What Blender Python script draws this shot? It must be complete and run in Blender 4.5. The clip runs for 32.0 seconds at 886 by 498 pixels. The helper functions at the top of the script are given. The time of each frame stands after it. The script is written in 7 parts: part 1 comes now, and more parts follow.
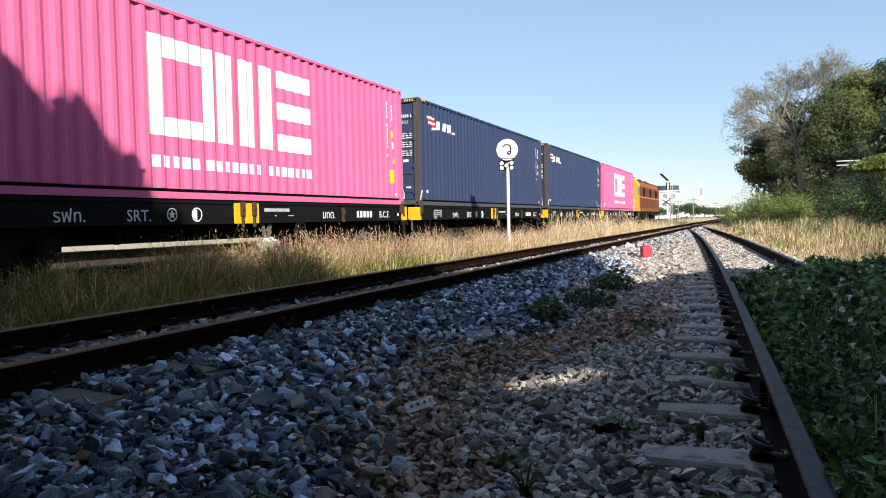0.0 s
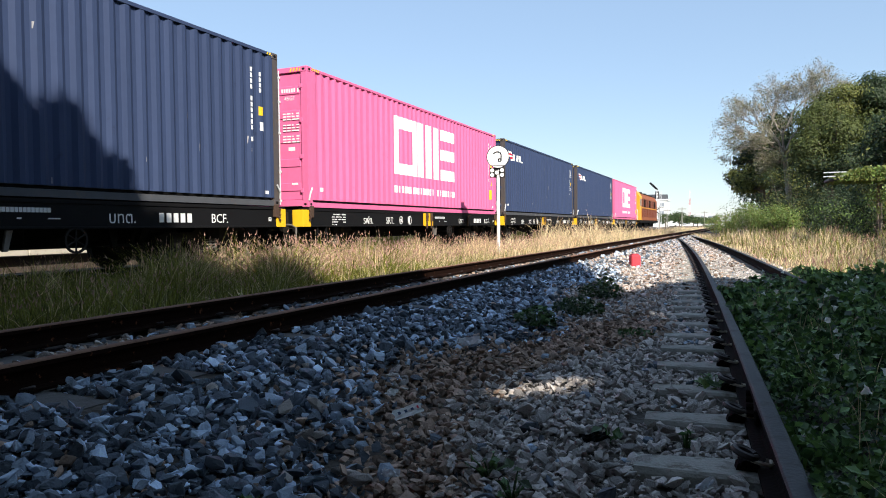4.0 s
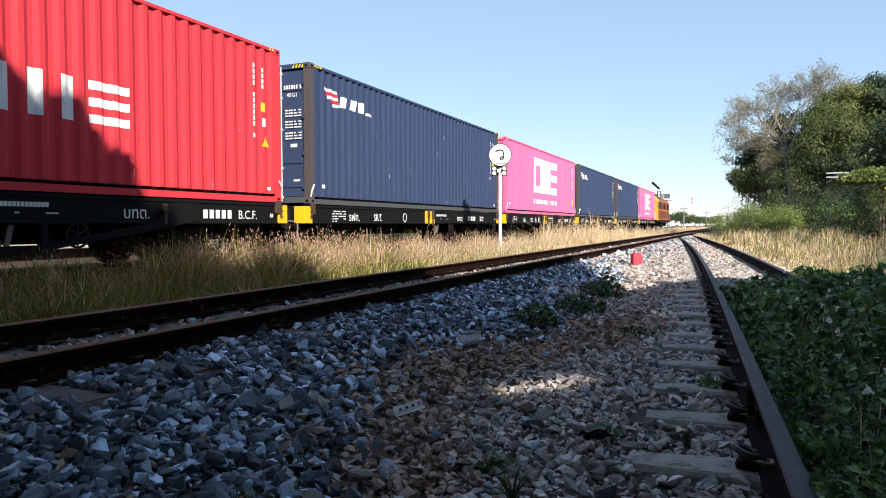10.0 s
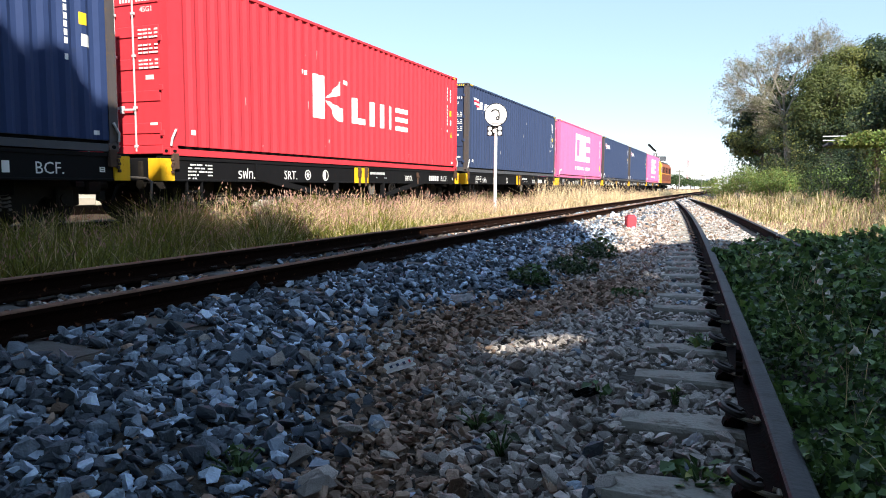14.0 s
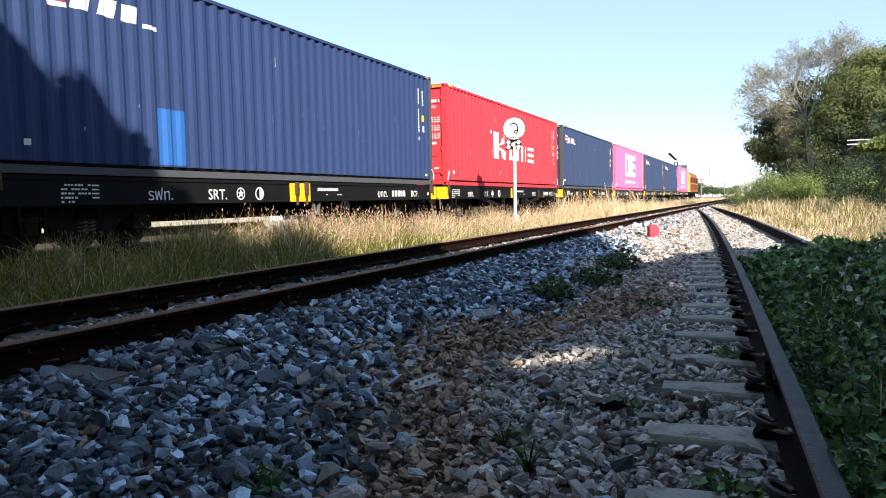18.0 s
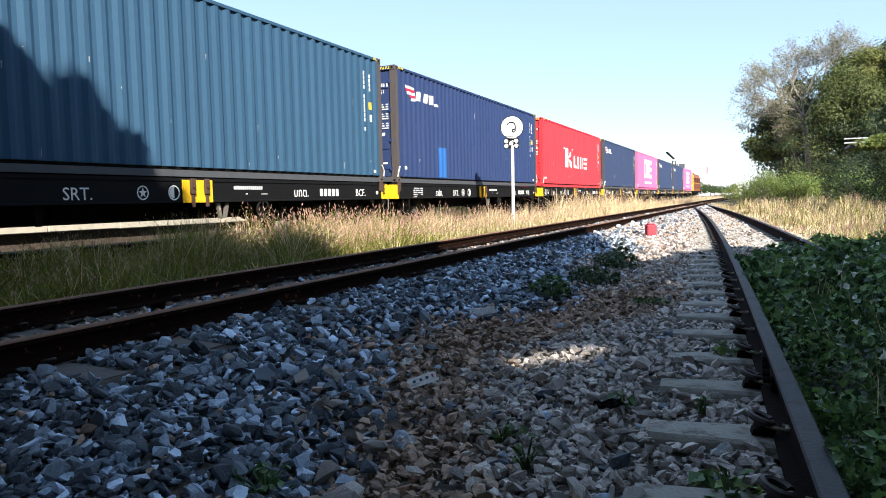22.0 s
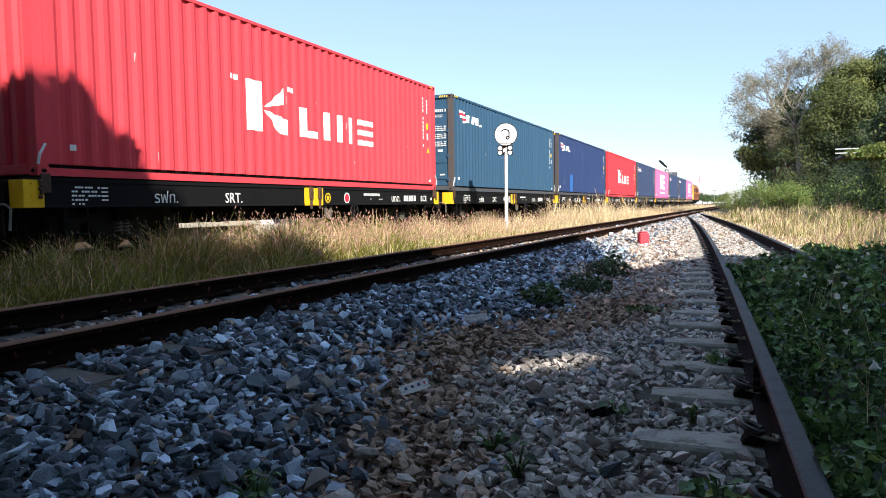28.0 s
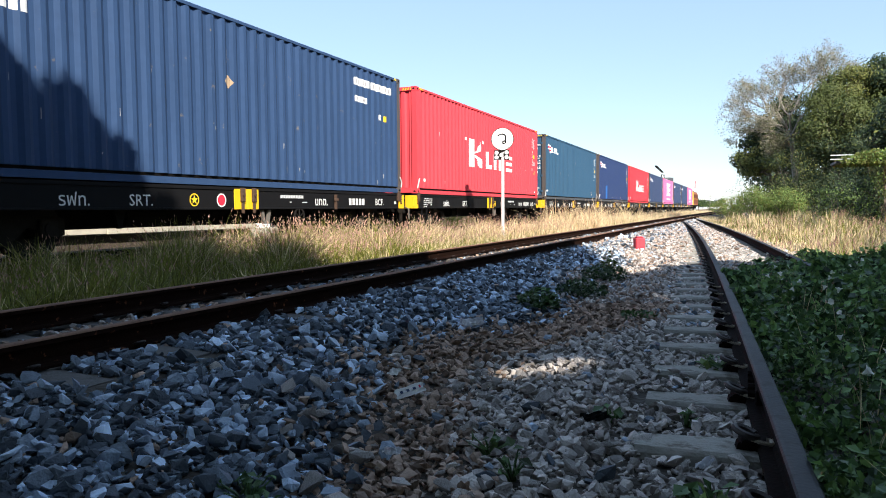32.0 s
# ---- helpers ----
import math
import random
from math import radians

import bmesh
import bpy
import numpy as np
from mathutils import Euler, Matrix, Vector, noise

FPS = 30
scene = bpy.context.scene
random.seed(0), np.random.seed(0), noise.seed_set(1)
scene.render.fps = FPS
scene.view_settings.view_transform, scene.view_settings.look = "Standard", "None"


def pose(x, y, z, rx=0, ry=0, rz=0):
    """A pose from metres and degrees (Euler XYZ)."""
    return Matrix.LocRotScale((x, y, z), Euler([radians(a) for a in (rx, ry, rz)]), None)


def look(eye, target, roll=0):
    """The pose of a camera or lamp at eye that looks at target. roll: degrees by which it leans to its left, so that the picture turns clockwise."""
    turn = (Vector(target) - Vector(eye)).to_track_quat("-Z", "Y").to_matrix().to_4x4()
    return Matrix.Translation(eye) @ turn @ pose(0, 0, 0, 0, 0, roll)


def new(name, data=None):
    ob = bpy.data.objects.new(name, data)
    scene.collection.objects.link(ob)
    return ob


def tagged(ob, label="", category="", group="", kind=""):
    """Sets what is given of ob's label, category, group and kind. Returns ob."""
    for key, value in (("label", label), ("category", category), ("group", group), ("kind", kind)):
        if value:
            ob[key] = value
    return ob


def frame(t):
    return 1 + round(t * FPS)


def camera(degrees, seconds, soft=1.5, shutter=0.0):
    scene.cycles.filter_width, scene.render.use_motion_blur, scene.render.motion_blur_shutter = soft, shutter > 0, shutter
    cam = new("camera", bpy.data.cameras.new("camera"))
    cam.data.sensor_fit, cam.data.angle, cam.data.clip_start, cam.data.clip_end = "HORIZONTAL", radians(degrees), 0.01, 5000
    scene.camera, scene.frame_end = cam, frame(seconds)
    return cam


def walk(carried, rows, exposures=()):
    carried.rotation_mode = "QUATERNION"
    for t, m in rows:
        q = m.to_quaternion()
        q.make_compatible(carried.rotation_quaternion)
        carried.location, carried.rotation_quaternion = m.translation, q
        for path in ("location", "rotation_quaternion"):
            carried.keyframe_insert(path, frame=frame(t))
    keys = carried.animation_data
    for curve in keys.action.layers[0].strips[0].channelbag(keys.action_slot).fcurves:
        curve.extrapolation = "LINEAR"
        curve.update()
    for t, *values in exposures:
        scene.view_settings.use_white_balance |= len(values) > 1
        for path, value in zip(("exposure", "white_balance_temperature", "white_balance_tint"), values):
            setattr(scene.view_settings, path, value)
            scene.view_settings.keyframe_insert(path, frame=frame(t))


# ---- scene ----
cam = camera(65.05, 32.0, soft=1.0)
PATH = [
    (0.0, pose(-0.005, -0.004, 0.705, 87.63, 1.23, 24.00)),
    (0.5, pose(-0.006, -0.004, 0.708, 87.63, 1.12, 24.03)),
    (1.0, pose(-0.009, -0.004, 0.707, 87.27, 0.78, 23.70)),
    (1.5, pose(-0.004, -0.004, 0.708, 87.31, 0.59, 23.79)),
    (2.0, pose(-0.007, -0.005, 0.708, 87.73, 0.88, 23.67)),
    (2.5, pose(-0.004, -0.008, 0.708, 88.08, 0.88, 23.57)),
    (3.0, pose(-0.002, -0.009, 0.713, 88.10, 0.95, 23.59)),
    (3.5, pose(-0.002, -0.009, 0.710, 88.09, 0.71, 23.45)),
    (5.5, pose(-0.002, -0.008, 0.710, 88.27, 0.67, 22.60)),
    (6.0, pose(-0.002, -0.006, 0.708, 88.21, 0.63, 22.58)),
    (6.5, pose(-0.003, -0.005, 0.708, 87.94, 0.38, 22.64)),
    (7.0, pose(-0.007, -0.004, 0.710, 88.04, 0.02, 22.74)),
    (7.5, pose(-0.004, -0.011, 0.708, 88.28, 0.32, 22.75)),
    (8.0, pose(-0.002, -0.009, 0.707, 88.32, 0.45, 22.97)),
    (8.5, pose(-0.000, -0.009, 0.708, 88.48, 0.62, 23.06)),
    (9.0, pose(0.000, -0.009, 0.710, 88.53, 0.58, 23.07)),
    (9.5, pose(-0.000, -0.008, 0.706, 88.13, 0.39, 23.20)),
    (10.0, pose(-0.005, -0.009, 0.705, 87.95, 0.13, 23.31)),
    (10.5, pose(-0.003, -0.010, 0.706, 87.82, 0.28, 23.38)),
    (11.0, pose(0.001, -0.007, 0.702, 87.68, 0.49, 23.82)),
    (11.5, pose(0.001, -0.004, 0.702, 87.57, 0.42, 23.66)),
    (12.0, pose(0.000, -0.000, 0.695, 86.28, 0.42, 23.90)),
    (12.5, pose(0.000, 0.010, 0.693, 84.85, -0.08, 23.90)),
    (13.0, pose(-0.005, 0.009, 0.694, 85.04, -0.20, 23.39)),
    (13.5, pose(0.000, 0.014, 0.694, 85.12, -0.21, 23.08)),
    (14.0, pose(-0.000, 0.013, 0.692, 84.73, -0.36, 22.91)),
    (14.5, pose(0.000, 0.010, 0.694, 84.98, -0.01, 23.09)),
    (16.5, pose(-0.001, 0.006, 0.696, 85.61, 0.62, 23.93)),
    (17.0, pose(-0.003, 0.006, 0.697, 85.44, 0.93, 24.35)),
    (17.5, pose(0.002, 0.003, 0.697, 85.84, 1.22, 24.83)),
    (18.0, pose(0.000, 0.003, 0.697, 85.97, 1.18, 24.55)),
    (18.5, pose(-0.001, 0.003, 0.697, 85.89, 1.03, 24.51)),
    (19.0, pose(0.001, 0.006, 0.698, 85.81, 0.90, 24.69)),
    (19.5, pose(0.001, 0.004, 0.697, 86.04, 1.08, 24.81)),
    (20.0, pose(0.003, 0.005, 0.698, 86.03, 0.98, 24.62)),
    (20.5, pose(-0.001, 0.002, 0.697, 86.19, 0.94, 24.46)),
    (21.0, pose(0.001, 0.007, 0.696, 85.81, 0.98, 24.33)),
    (21.5, pose(0.000, 0.005, 0.695, 85.93, 1.10, 24.49)),
    (22.0, pose(0.001, 0.005, 0.693, 85.89, 1.25, 24.38)),
    (22.5, pose(0.001, 0.010, 0.693, 85.67, 1.00, 24.30)),
    (23.0, pose(0.001, 0.007, 0.694, 85.59, 0.81, 24.53)),
    (23.5, pose(-0.000, 0.003, 0.697, 85.99, 0.95, 24.43)),
    (24.0, pose(0.001, 0.004, 0.695, 86.07, 1.15, 24.61)),
    (24.5, pose(0.004, 0.000, 0.697, 86.10, 1.29, 24.76)),
    (25.0, pose(0.003, 0.003, 0.698, 86.10, 1.27, 24.58)),
    (25.5, pose(0.005, 0.004, 0.698, 86.06, 1.15, 24.47)),
    (27.5, pose(-0.000, 0.002, 0.698, 86.48, 0.61, 23.81)),
    (28.0, pose(0.002, 0.004, 0.697, 86.38, 0.72, 23.84)),
    (28.5, pose(0.005, 0.000, 0.696, 86.43, 0.65, 23.83)),
    (29.0, pose(0.004, 0.003, 0.696, 86.63, 0.30, 23.77)),
    (29.5, pose(0.003, 0.003, 0.697, 86.54, 0.16, 23.88)),
    (30.0, pose(0.004, 0.003, 0.695, 86.60, 0.50, 23.82)),
    (30.5, pose(0.009, -0.001, 0.696, 86.83, 0.82, 23.92)),
    (31.0, pose(0.009, -0.004, 0.698, 86.97, 0.96, 24.11)),
    (31.5, pose(0.010, -0.001, 0.696, 86.88, 0.87, 23.91)),
    (32.0, pose(0.006, -0.003, 0.697, 86.72, 0.46, 23.55)),
]
EXPOSURES = [(0.0, 0.57), (3.5, 0.60), (6.0, 0.67), (11.2, 0.70), (12.0, 0.76), (12.6, 0.99), (25.5, 1.07), (27.5, 0.92), (32.0, 0.90)]
walk(cam, PATH, exposures=EXPOSURES)

# how far the first container's middle has come along its track, in metres
TRAVEL = [
    (0.0, 49.35), (0.5, 50.36), (1.0, 51.37), (1.5, 52.39), (2.0, 53.43), (2.5, 54.47), (3.0, 55.53), (3.5, 56.60),
    (5.5, 60.94), (6.0, 62.05), (6.5, 63.16), (7.0, 64.28), (7.5, 65.38), (8.0, 66.43), (8.5, 67.44), (9.0, 68.50),
    (9.5, 69.66), (10.0, 70.84), (10.5, 72.01), (11.0, 73.18), (11.5, 74.34), (12.0, 75.49), (12.5, 76.68), (13.0, 77.89),
    (13.5, 79.13), (14.0, 80.36), (14.5, 81.58), (16.5, 86.48), (17.0, 87.73), (17.5, 89.00), (18.0, 90.28), (18.5, 91.54),
    (19.0, 92.77), (19.5, 93.99), (20.0, 95.25), (20.5, 96.59), (21.0, 97.90), (21.5, 99.20), (22.0, 100.50), (22.5, 101.78),
    (23.0, 103.11), (23.5, 104.51), (24.0, 105.98), (24.5, 107.48), (25.0, 108.92), (25.5, 110.30), (27.5, 115.96), (28.0, 117.41),
    (28.5, 118.84), (29.0, 120.22), (29.5, 121.53), (30.0, 122.84), (30.5, 124.26), (31.0, 125.69), (31.5, 127.14), (32.0, 128.58),
]
WAGON_PITCH = 13.176

# ---------------------------------------------------------------- light
SUN_DIR = Vector((1.0, -1.0, 1.0)).normalized()   # towards the sun
world = bpy.data.worlds.new("sky")
scene.world = world
world.use_nodes = True
wn = world.node_tree
sky = wn.nodes.new("ShaderNodeTexSky")
sky.sky_type = "NISHITA"
sky.sun_disc = False
sky.sun_elevation = radians(35.3)
sky.sun_rotation = radians(135.0)
sky.air_density, sky.dust_density, sky.ozone_density = 1.0, 0.2, 1.0
wn.nodes["Background"].inputs["Strength"].default_value = 0.113
haze = wn.nodes.new("ShaderNodeMix")              # even haze through the whole sky
haze.data_type = "RGBA"
haze.inputs["Factor"].default_value = 0.55
haze.inputs[7].default_value = (2.6, 3.7, 5.3, 1)
wn.links.new(sky.outputs[0], haze.inputs[6])
wn.links.new(haze.outputs[2], wn.nodes["Background"].inputs["Color"])
sun_data = bpy.data.lights.new("sun", "SUN")
sun_data.energy, sun_data.angle, sun_data.color = 5.0, radians(0.55), (1.0, 0.94, 0.84)
sun = new("sun", sun_data)
sun.matrix_world = look(SUN_DIR * 60, (0, 0, 0))

# ---------------------------------------------------------------- materials
def mat(name, color, rough=0.6, metal=0.0, spots=None, spot_amount=0.35, scale=6.0, fine=60.0, vary=0.25,
        bump=0.15, island=0.0, obj=0.0, spec=0.5, bump_dist=0.01, translucent=0.0, streak=1.0, spread=False):
    """A surface of one base colour, with a coarse and a fine variation, spots of wear in a second colour, and relief."""
    m = bpy.data.materials.new(name)
    m.use_nodes = True
    nt = m.node_tree
    N, L = nt.nodes, nt.links
    bsdf = N["Principled BSDF"]
    tc = N.new("ShaderNodeTexCoord")
    n1, n2 = N.new("ShaderNodeTexNoise"), N.new("ShaderNodeTexNoise")
    for n, s, det in ((n1, scale, 5.0), (n2, fine, 3.0)):
        n.inputs["Scale"].default_value, n.inputs["Detail"].default_value = s, det
        if streak != 1.0 and n is n1:
            st = N.new("ShaderNodeVectorMath"); st.operation = "MULTIPLY"
            st.inputs[1].default_value = (3.0, 3.0, streak)
            L.new(tc.outputs["Object"], st.inputs[0]); L.new(st.outputs[0], n.inputs["Vector"])
        else:
            L.new(tc.outputs["Object"], n.inputs["Vector"])
    a = N.new("ShaderNodeMath"); a.operation = "MULTIPLY_ADD"
    L.new(n1.outputs[0], a.inputs[0]); a.inputs[1].default_value = 2 * vary
    b = N.new("ShaderNodeMath"); b.operation = "MULTIPLY_ADD"
    L.new(n2.outputs[0], b.inputs[0]); b.inputs[1].default_value = vary
    b.inputs[2].default_value = 1.0 - 1.5 * vary
    L.new(b.outputs[0], a.inputs[2])
    level = a.outputs[0]
    for amount, node, out in ((island, "ShaderNodeNewGeometry", "Random Per Island"), (obj, "ShaderNodeObjectInfo", "Random")):
        if amount:
            g = N.new(node)
            q = N.new("ShaderNodeMath"); q.operation = "MULTIPLY_ADD"
            L.new(g.outputs[out], q.inputs[0]); q.inputs[1].default_value = 2 * amount; q.inputs[2].default_value = 1 - amount
            if spread:                       # a few light pieces among many dark ones
                q.operation = "POWER"; q.inputs[1].default_value = 3.0
                e = N.new("ShaderNodeMath"); e.operation = "MULTIPLY_ADD"
                L.new(q.outputs[0], e.inputs[0]); e.inputs[1].default_value = 2.9; e.inputs[2].default_value = 0.24
                q = e
            w = N.new("ShaderNodeMath"); w.operation = "MULTIPLY"
            L.new(level, w.inputs[0]); L.new(q.outputs[0], w.inputs[1])
            level = w.outputs[0]
    col = N.new("ShaderNodeMix"); col.data_type = "RGBA"; col.blend_type = "MULTIPLY"
    col.inputs["Factor"].default_value = 1.0
    col.inputs[6].default_value = (*color, 1)
    L.new(level, col.inputs[7])
    out = col.outputs[2]
    if spots:
        n3 = N.new("ShaderNodeTexNoise")
        n3.inputs["Scale"].default_value, n3.inputs["Detail"].default_value, n3.inputs["Roughness"].default_value = scale * 1.7, 8.0, 0.65
        L.new(tc.outputs["Object"], n3.inputs["Vector"])
        r = N.new("ShaderNodeMapRange")
        r.inputs[1].default_value, r.inputs[2].default_value = 0.72 - 0.4 * spot_amount, 0.80 - 0.3 * spot_amount
        L.new(n3.outputs[0], r.inputs[0])
        mx = N.new("ShaderNodeMix"); mx.data_type = "RGBA"
        L.new(r.outputs[0], mx.inputs["Factor"]); L.new(out, mx.inputs[6]); mx.inputs[7].default_value = (*spots, 1)
        out = mx.outputs[2]
    L.new(out, bsdf.inputs["Base Color"])
    rr = N.new("ShaderNodeMapRange")
    rr.inputs[3].default_value, rr.inputs[4].default_value = max(0.04, rough - 0.12), min(1.0, rough + 0.12)
    L.new(n1.outputs[0], rr.inputs[0]); L.new(rr.outputs[0], bsdf.inputs["Roughness"])
    bsdf.inputs["Metallic"].default_value = metal
    bsdf.inputs["Specular IOR Level"].default_value = spec
    if bump:
        bp = N.new("ShaderNodeBump")
        bp.inputs["Strength"].default_value, bp.inputs["Distance"].default_value = bump, bump_dist
        L.new(n2.outputs[0], bp.inputs["Height"]); L.new(bp.outputs[0], bsdf.inputs["Normal"])
    if translucent:
        tr = N.new("ShaderNodeBsdfTranslucent")
        L.new(out, tr.inputs["Color"])
        ms = N.new("ShaderNodeMixShader")
        ms.inputs[0].default_value = translucent
        L.new(bsdf.outputs[0], ms.inputs[1]); L.new(tr.outputs[0], ms.inputs[2])
        L.new(ms.outputs[0], N["Material Output"].inputs["Surface"])
    return m


M = {}
def paint(name, c, **k):
    M[name] = mat(name, c, **{**dict(rough=0.55, spots=None, vary=0.16, scale=1.6, fine=9.0, bump=0.05, spec=0.12, streak=0.25), **k})
paint("pink_paint", (0.71, 0.155, 0.32), spots=(0.58, 0.095, 0.21), spot_amount=0.1)
paint("navy_paint", (0.040, 0.058, 0.118), spots=(0.028, 0.036, 0.07), spot_amount=0.2)
paint("blue_paint", (0.030, 0.050, 0.128), spots=(0.03, 0.045, 0.10), spot_amount=0.2)
paint("teal_paint", (0.036, 0.087, 0.150), spots=(0.03, 0.07, 0.12), spot_amount=0.2)
paint("dull_blue_paint", (0.032, 0.064, 0.14), spots=(0.22, 0.18, 0.13), spot_amount=0.17, scale=2.4, vary=0.22)
paint("red_paint", (0.62, 0.047, 0.062), spots=(0.5, 0.035, 0.04), spot_amount=0.12)
paint("coral_paint", (0.66, 0.064, 0.082), spots=(0.52, 0.045, 0.05), spot_amount=0.12)
paint("white_paint", (0.80, 0.80, 0.78))
paint("bright_blue_paint", (0.032, 0.125, 0.37))
paint("yellow_paint", (0.80, 0.46, 0.02), spots=(0.25, 0.16, 0.05), spot_amount=0.22)
paint("sticker_yellow", (0.85, 0.55, 0.03))
paint("flag_red", (0.55, 0.03, 0.06))
paint("black_paint", (0.010, 0.010, 0.011), rough=0.6, spots=(0.013, 0.011, 0.009), spot_amount=0.2, scale=2.5, spec=0.05)
paint("grime_black", (0.0055, 0.005, 0.0045), rough=0.9, spots=(0.016, 0.011, 0.008), spot_amount=0.25, scale=5, spec=0.12)
paint("worn_post", (0.085, 0.074, 0.074), spots=(0.12, 0.085, 0.06), spot_amount=0.40, scale=7)
paint("grey_rail_paint", (0.078, 0.082, 0.092), spots=(0.13, 0.10, 0.075), spot_amount=0.25)
# rail sides near black: the shade on them is put into the base, spots are rust
M["rust_shade_rail"] = mat("rust_shade_rail", (0.013, 0.006, 0.004), 0.9, 0.0, spec=0.04, spots=(0.19, 0.078, 0.04), spot_amount=0.26, scale=9, vary=0.35, bump=0.3)
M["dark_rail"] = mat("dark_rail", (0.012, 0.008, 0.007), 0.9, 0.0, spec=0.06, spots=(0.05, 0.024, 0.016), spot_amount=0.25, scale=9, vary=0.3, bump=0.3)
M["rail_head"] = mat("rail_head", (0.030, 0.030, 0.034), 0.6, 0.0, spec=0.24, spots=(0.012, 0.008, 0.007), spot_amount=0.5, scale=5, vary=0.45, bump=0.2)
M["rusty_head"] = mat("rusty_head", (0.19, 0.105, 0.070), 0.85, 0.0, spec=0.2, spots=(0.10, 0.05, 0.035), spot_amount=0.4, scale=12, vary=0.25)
M["galv"] = mat("galv", (0.62, 0.63, 0.64), 0.5, 0.15, vary=0.15)
M["steel_dark"] = mat("steel_dark", (0.016, 0.014, 0.013), 0.75, 0.1, spots=(0.04, 0.024, 0.016), spot_amount=0.25, spec=0.2)
M["concrete"] = mat("concrete", (0.29, 0.275, 0.24), 0.9, spots=(0.14, 0.12, 0.095), spot_amount=0.5, scale=8, vary=0.25, bump=0.5, obj=0.12)
M["cream_concrete"] = mat("cream_concrete", (0.46, 0.42, 0.34), 0.9, spots=(0.36, 0.31, 0.23), spot_amount=0.3, scale=4)
M["shaded_wall"] = mat("shaded_wall", (0.075, 0.055, 0.042), 0.9, spots=(0.14, 0.11, 0.085), spot_amount=0.4, scale=10, bump=0.6, obj=0.2)
M["earth"] = mat("earth", (0.048, 0.038, 0.029), 0.95, spots=(0.075, 0.06, 0.045), spot_amount=0.5, scale=0.9, fine=22, vary=0.35, bump=0.8, bump_dist=0.03)
M["ballast_grey"] = mat("ballast_grey", (0.230, 0.28, 0.345), 0.75, spots=(0.36, 0.38, 0.40), spot_amount=0.15, scale=26, fine=110, vary=0.4, bump=0.9, bump_dist=0.006, island=0.9, spread=True, spec=0.35)
M["ballast_brown"] = mat("ballast_brown", (0.34, 0.24, 0.182), 0.85, spots=(0.15, 0.105, 0.08), spot_amount=0.35, scale=26, fine=110, vary=0.4, bump=0.9, bump_dist=0.006, island=0.6, spec=0.25)
M["ballast_mauve"] = mat("ballast_mauve", (0.48, 0.432, 0.40), 0.85, spots=(0.22, 0.185, 0.165), spot_amount=0.35, scale=26, fine=110, vary=0.4, bump=0.9, bump_dist=0.006, island=0.5, spec=0.25)
M["leaf_dark"] = mat("leaf_dark", (0.05, 0.088, 0.022), 0.55, island=0.5, vary=0.2, bump=0.0, translucent=0.25)
M["leaf_mid"] = mat("leaf_mid", (0.115, 0.15, 0.032), 0.55, island=0.5, vary=0.2, bump=0.0, translucent=0.3)
M["leaf_olive"] = mat("leaf_olive", (0.36, 0.33, 0.22), 0.65, island=0.3, vary=0.2, bump=0.0, translucent=0.25)
# dark leaves; low in crowns and under trees they also carry the shade
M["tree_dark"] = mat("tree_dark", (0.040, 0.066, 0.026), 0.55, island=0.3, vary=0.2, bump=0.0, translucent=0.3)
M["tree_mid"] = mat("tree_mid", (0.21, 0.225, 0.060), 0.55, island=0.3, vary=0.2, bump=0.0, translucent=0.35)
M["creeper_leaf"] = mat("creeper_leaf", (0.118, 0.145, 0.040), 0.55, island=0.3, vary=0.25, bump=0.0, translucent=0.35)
M["leaf_fresh"] = mat("leaf_fresh", (0.16, 0.24, 0.055), 0.5, island=0.4, vary=0.2, bump=0.0, translucent=0.3)
M["grass_green"] = mat("grass_green", (0.19, 0.195, 0.028), 0.6, island=0.7, vary=0.2, bump=0.0, translucent=0.3)
M["grass_dry"] = mat("grass_dry", (0.77, 0.61, 0.37), 0.7, island=0.4, vary=0.2, bump=0.0, translucent=0.3)
M["seed_head"] = mat("seed_head", (0.50, 0.30, 0.24), 0.8, island=0.4, vary=0.2, bump=0.0, translucent=0.25)
M["bark"] = mat("bark", (0.19, 0.155, 0.125), 0.95, spots=(0.09, 0.075, 0.06), spot_amount=0.5, scale=5, bump=0.8)
M["bark_pale"] = mat("bark_pale", (0.31, 0.275, 0.235), 0.95, spots=(0.17, 0.14, 0.11), spot_amount=0.4, scale=4, bump=0.6)
M["petal"] = mat("petal", (0.80, 0.80, 0.74), 0.6, bump=0.0, vary=0.1, translucent=0.3)

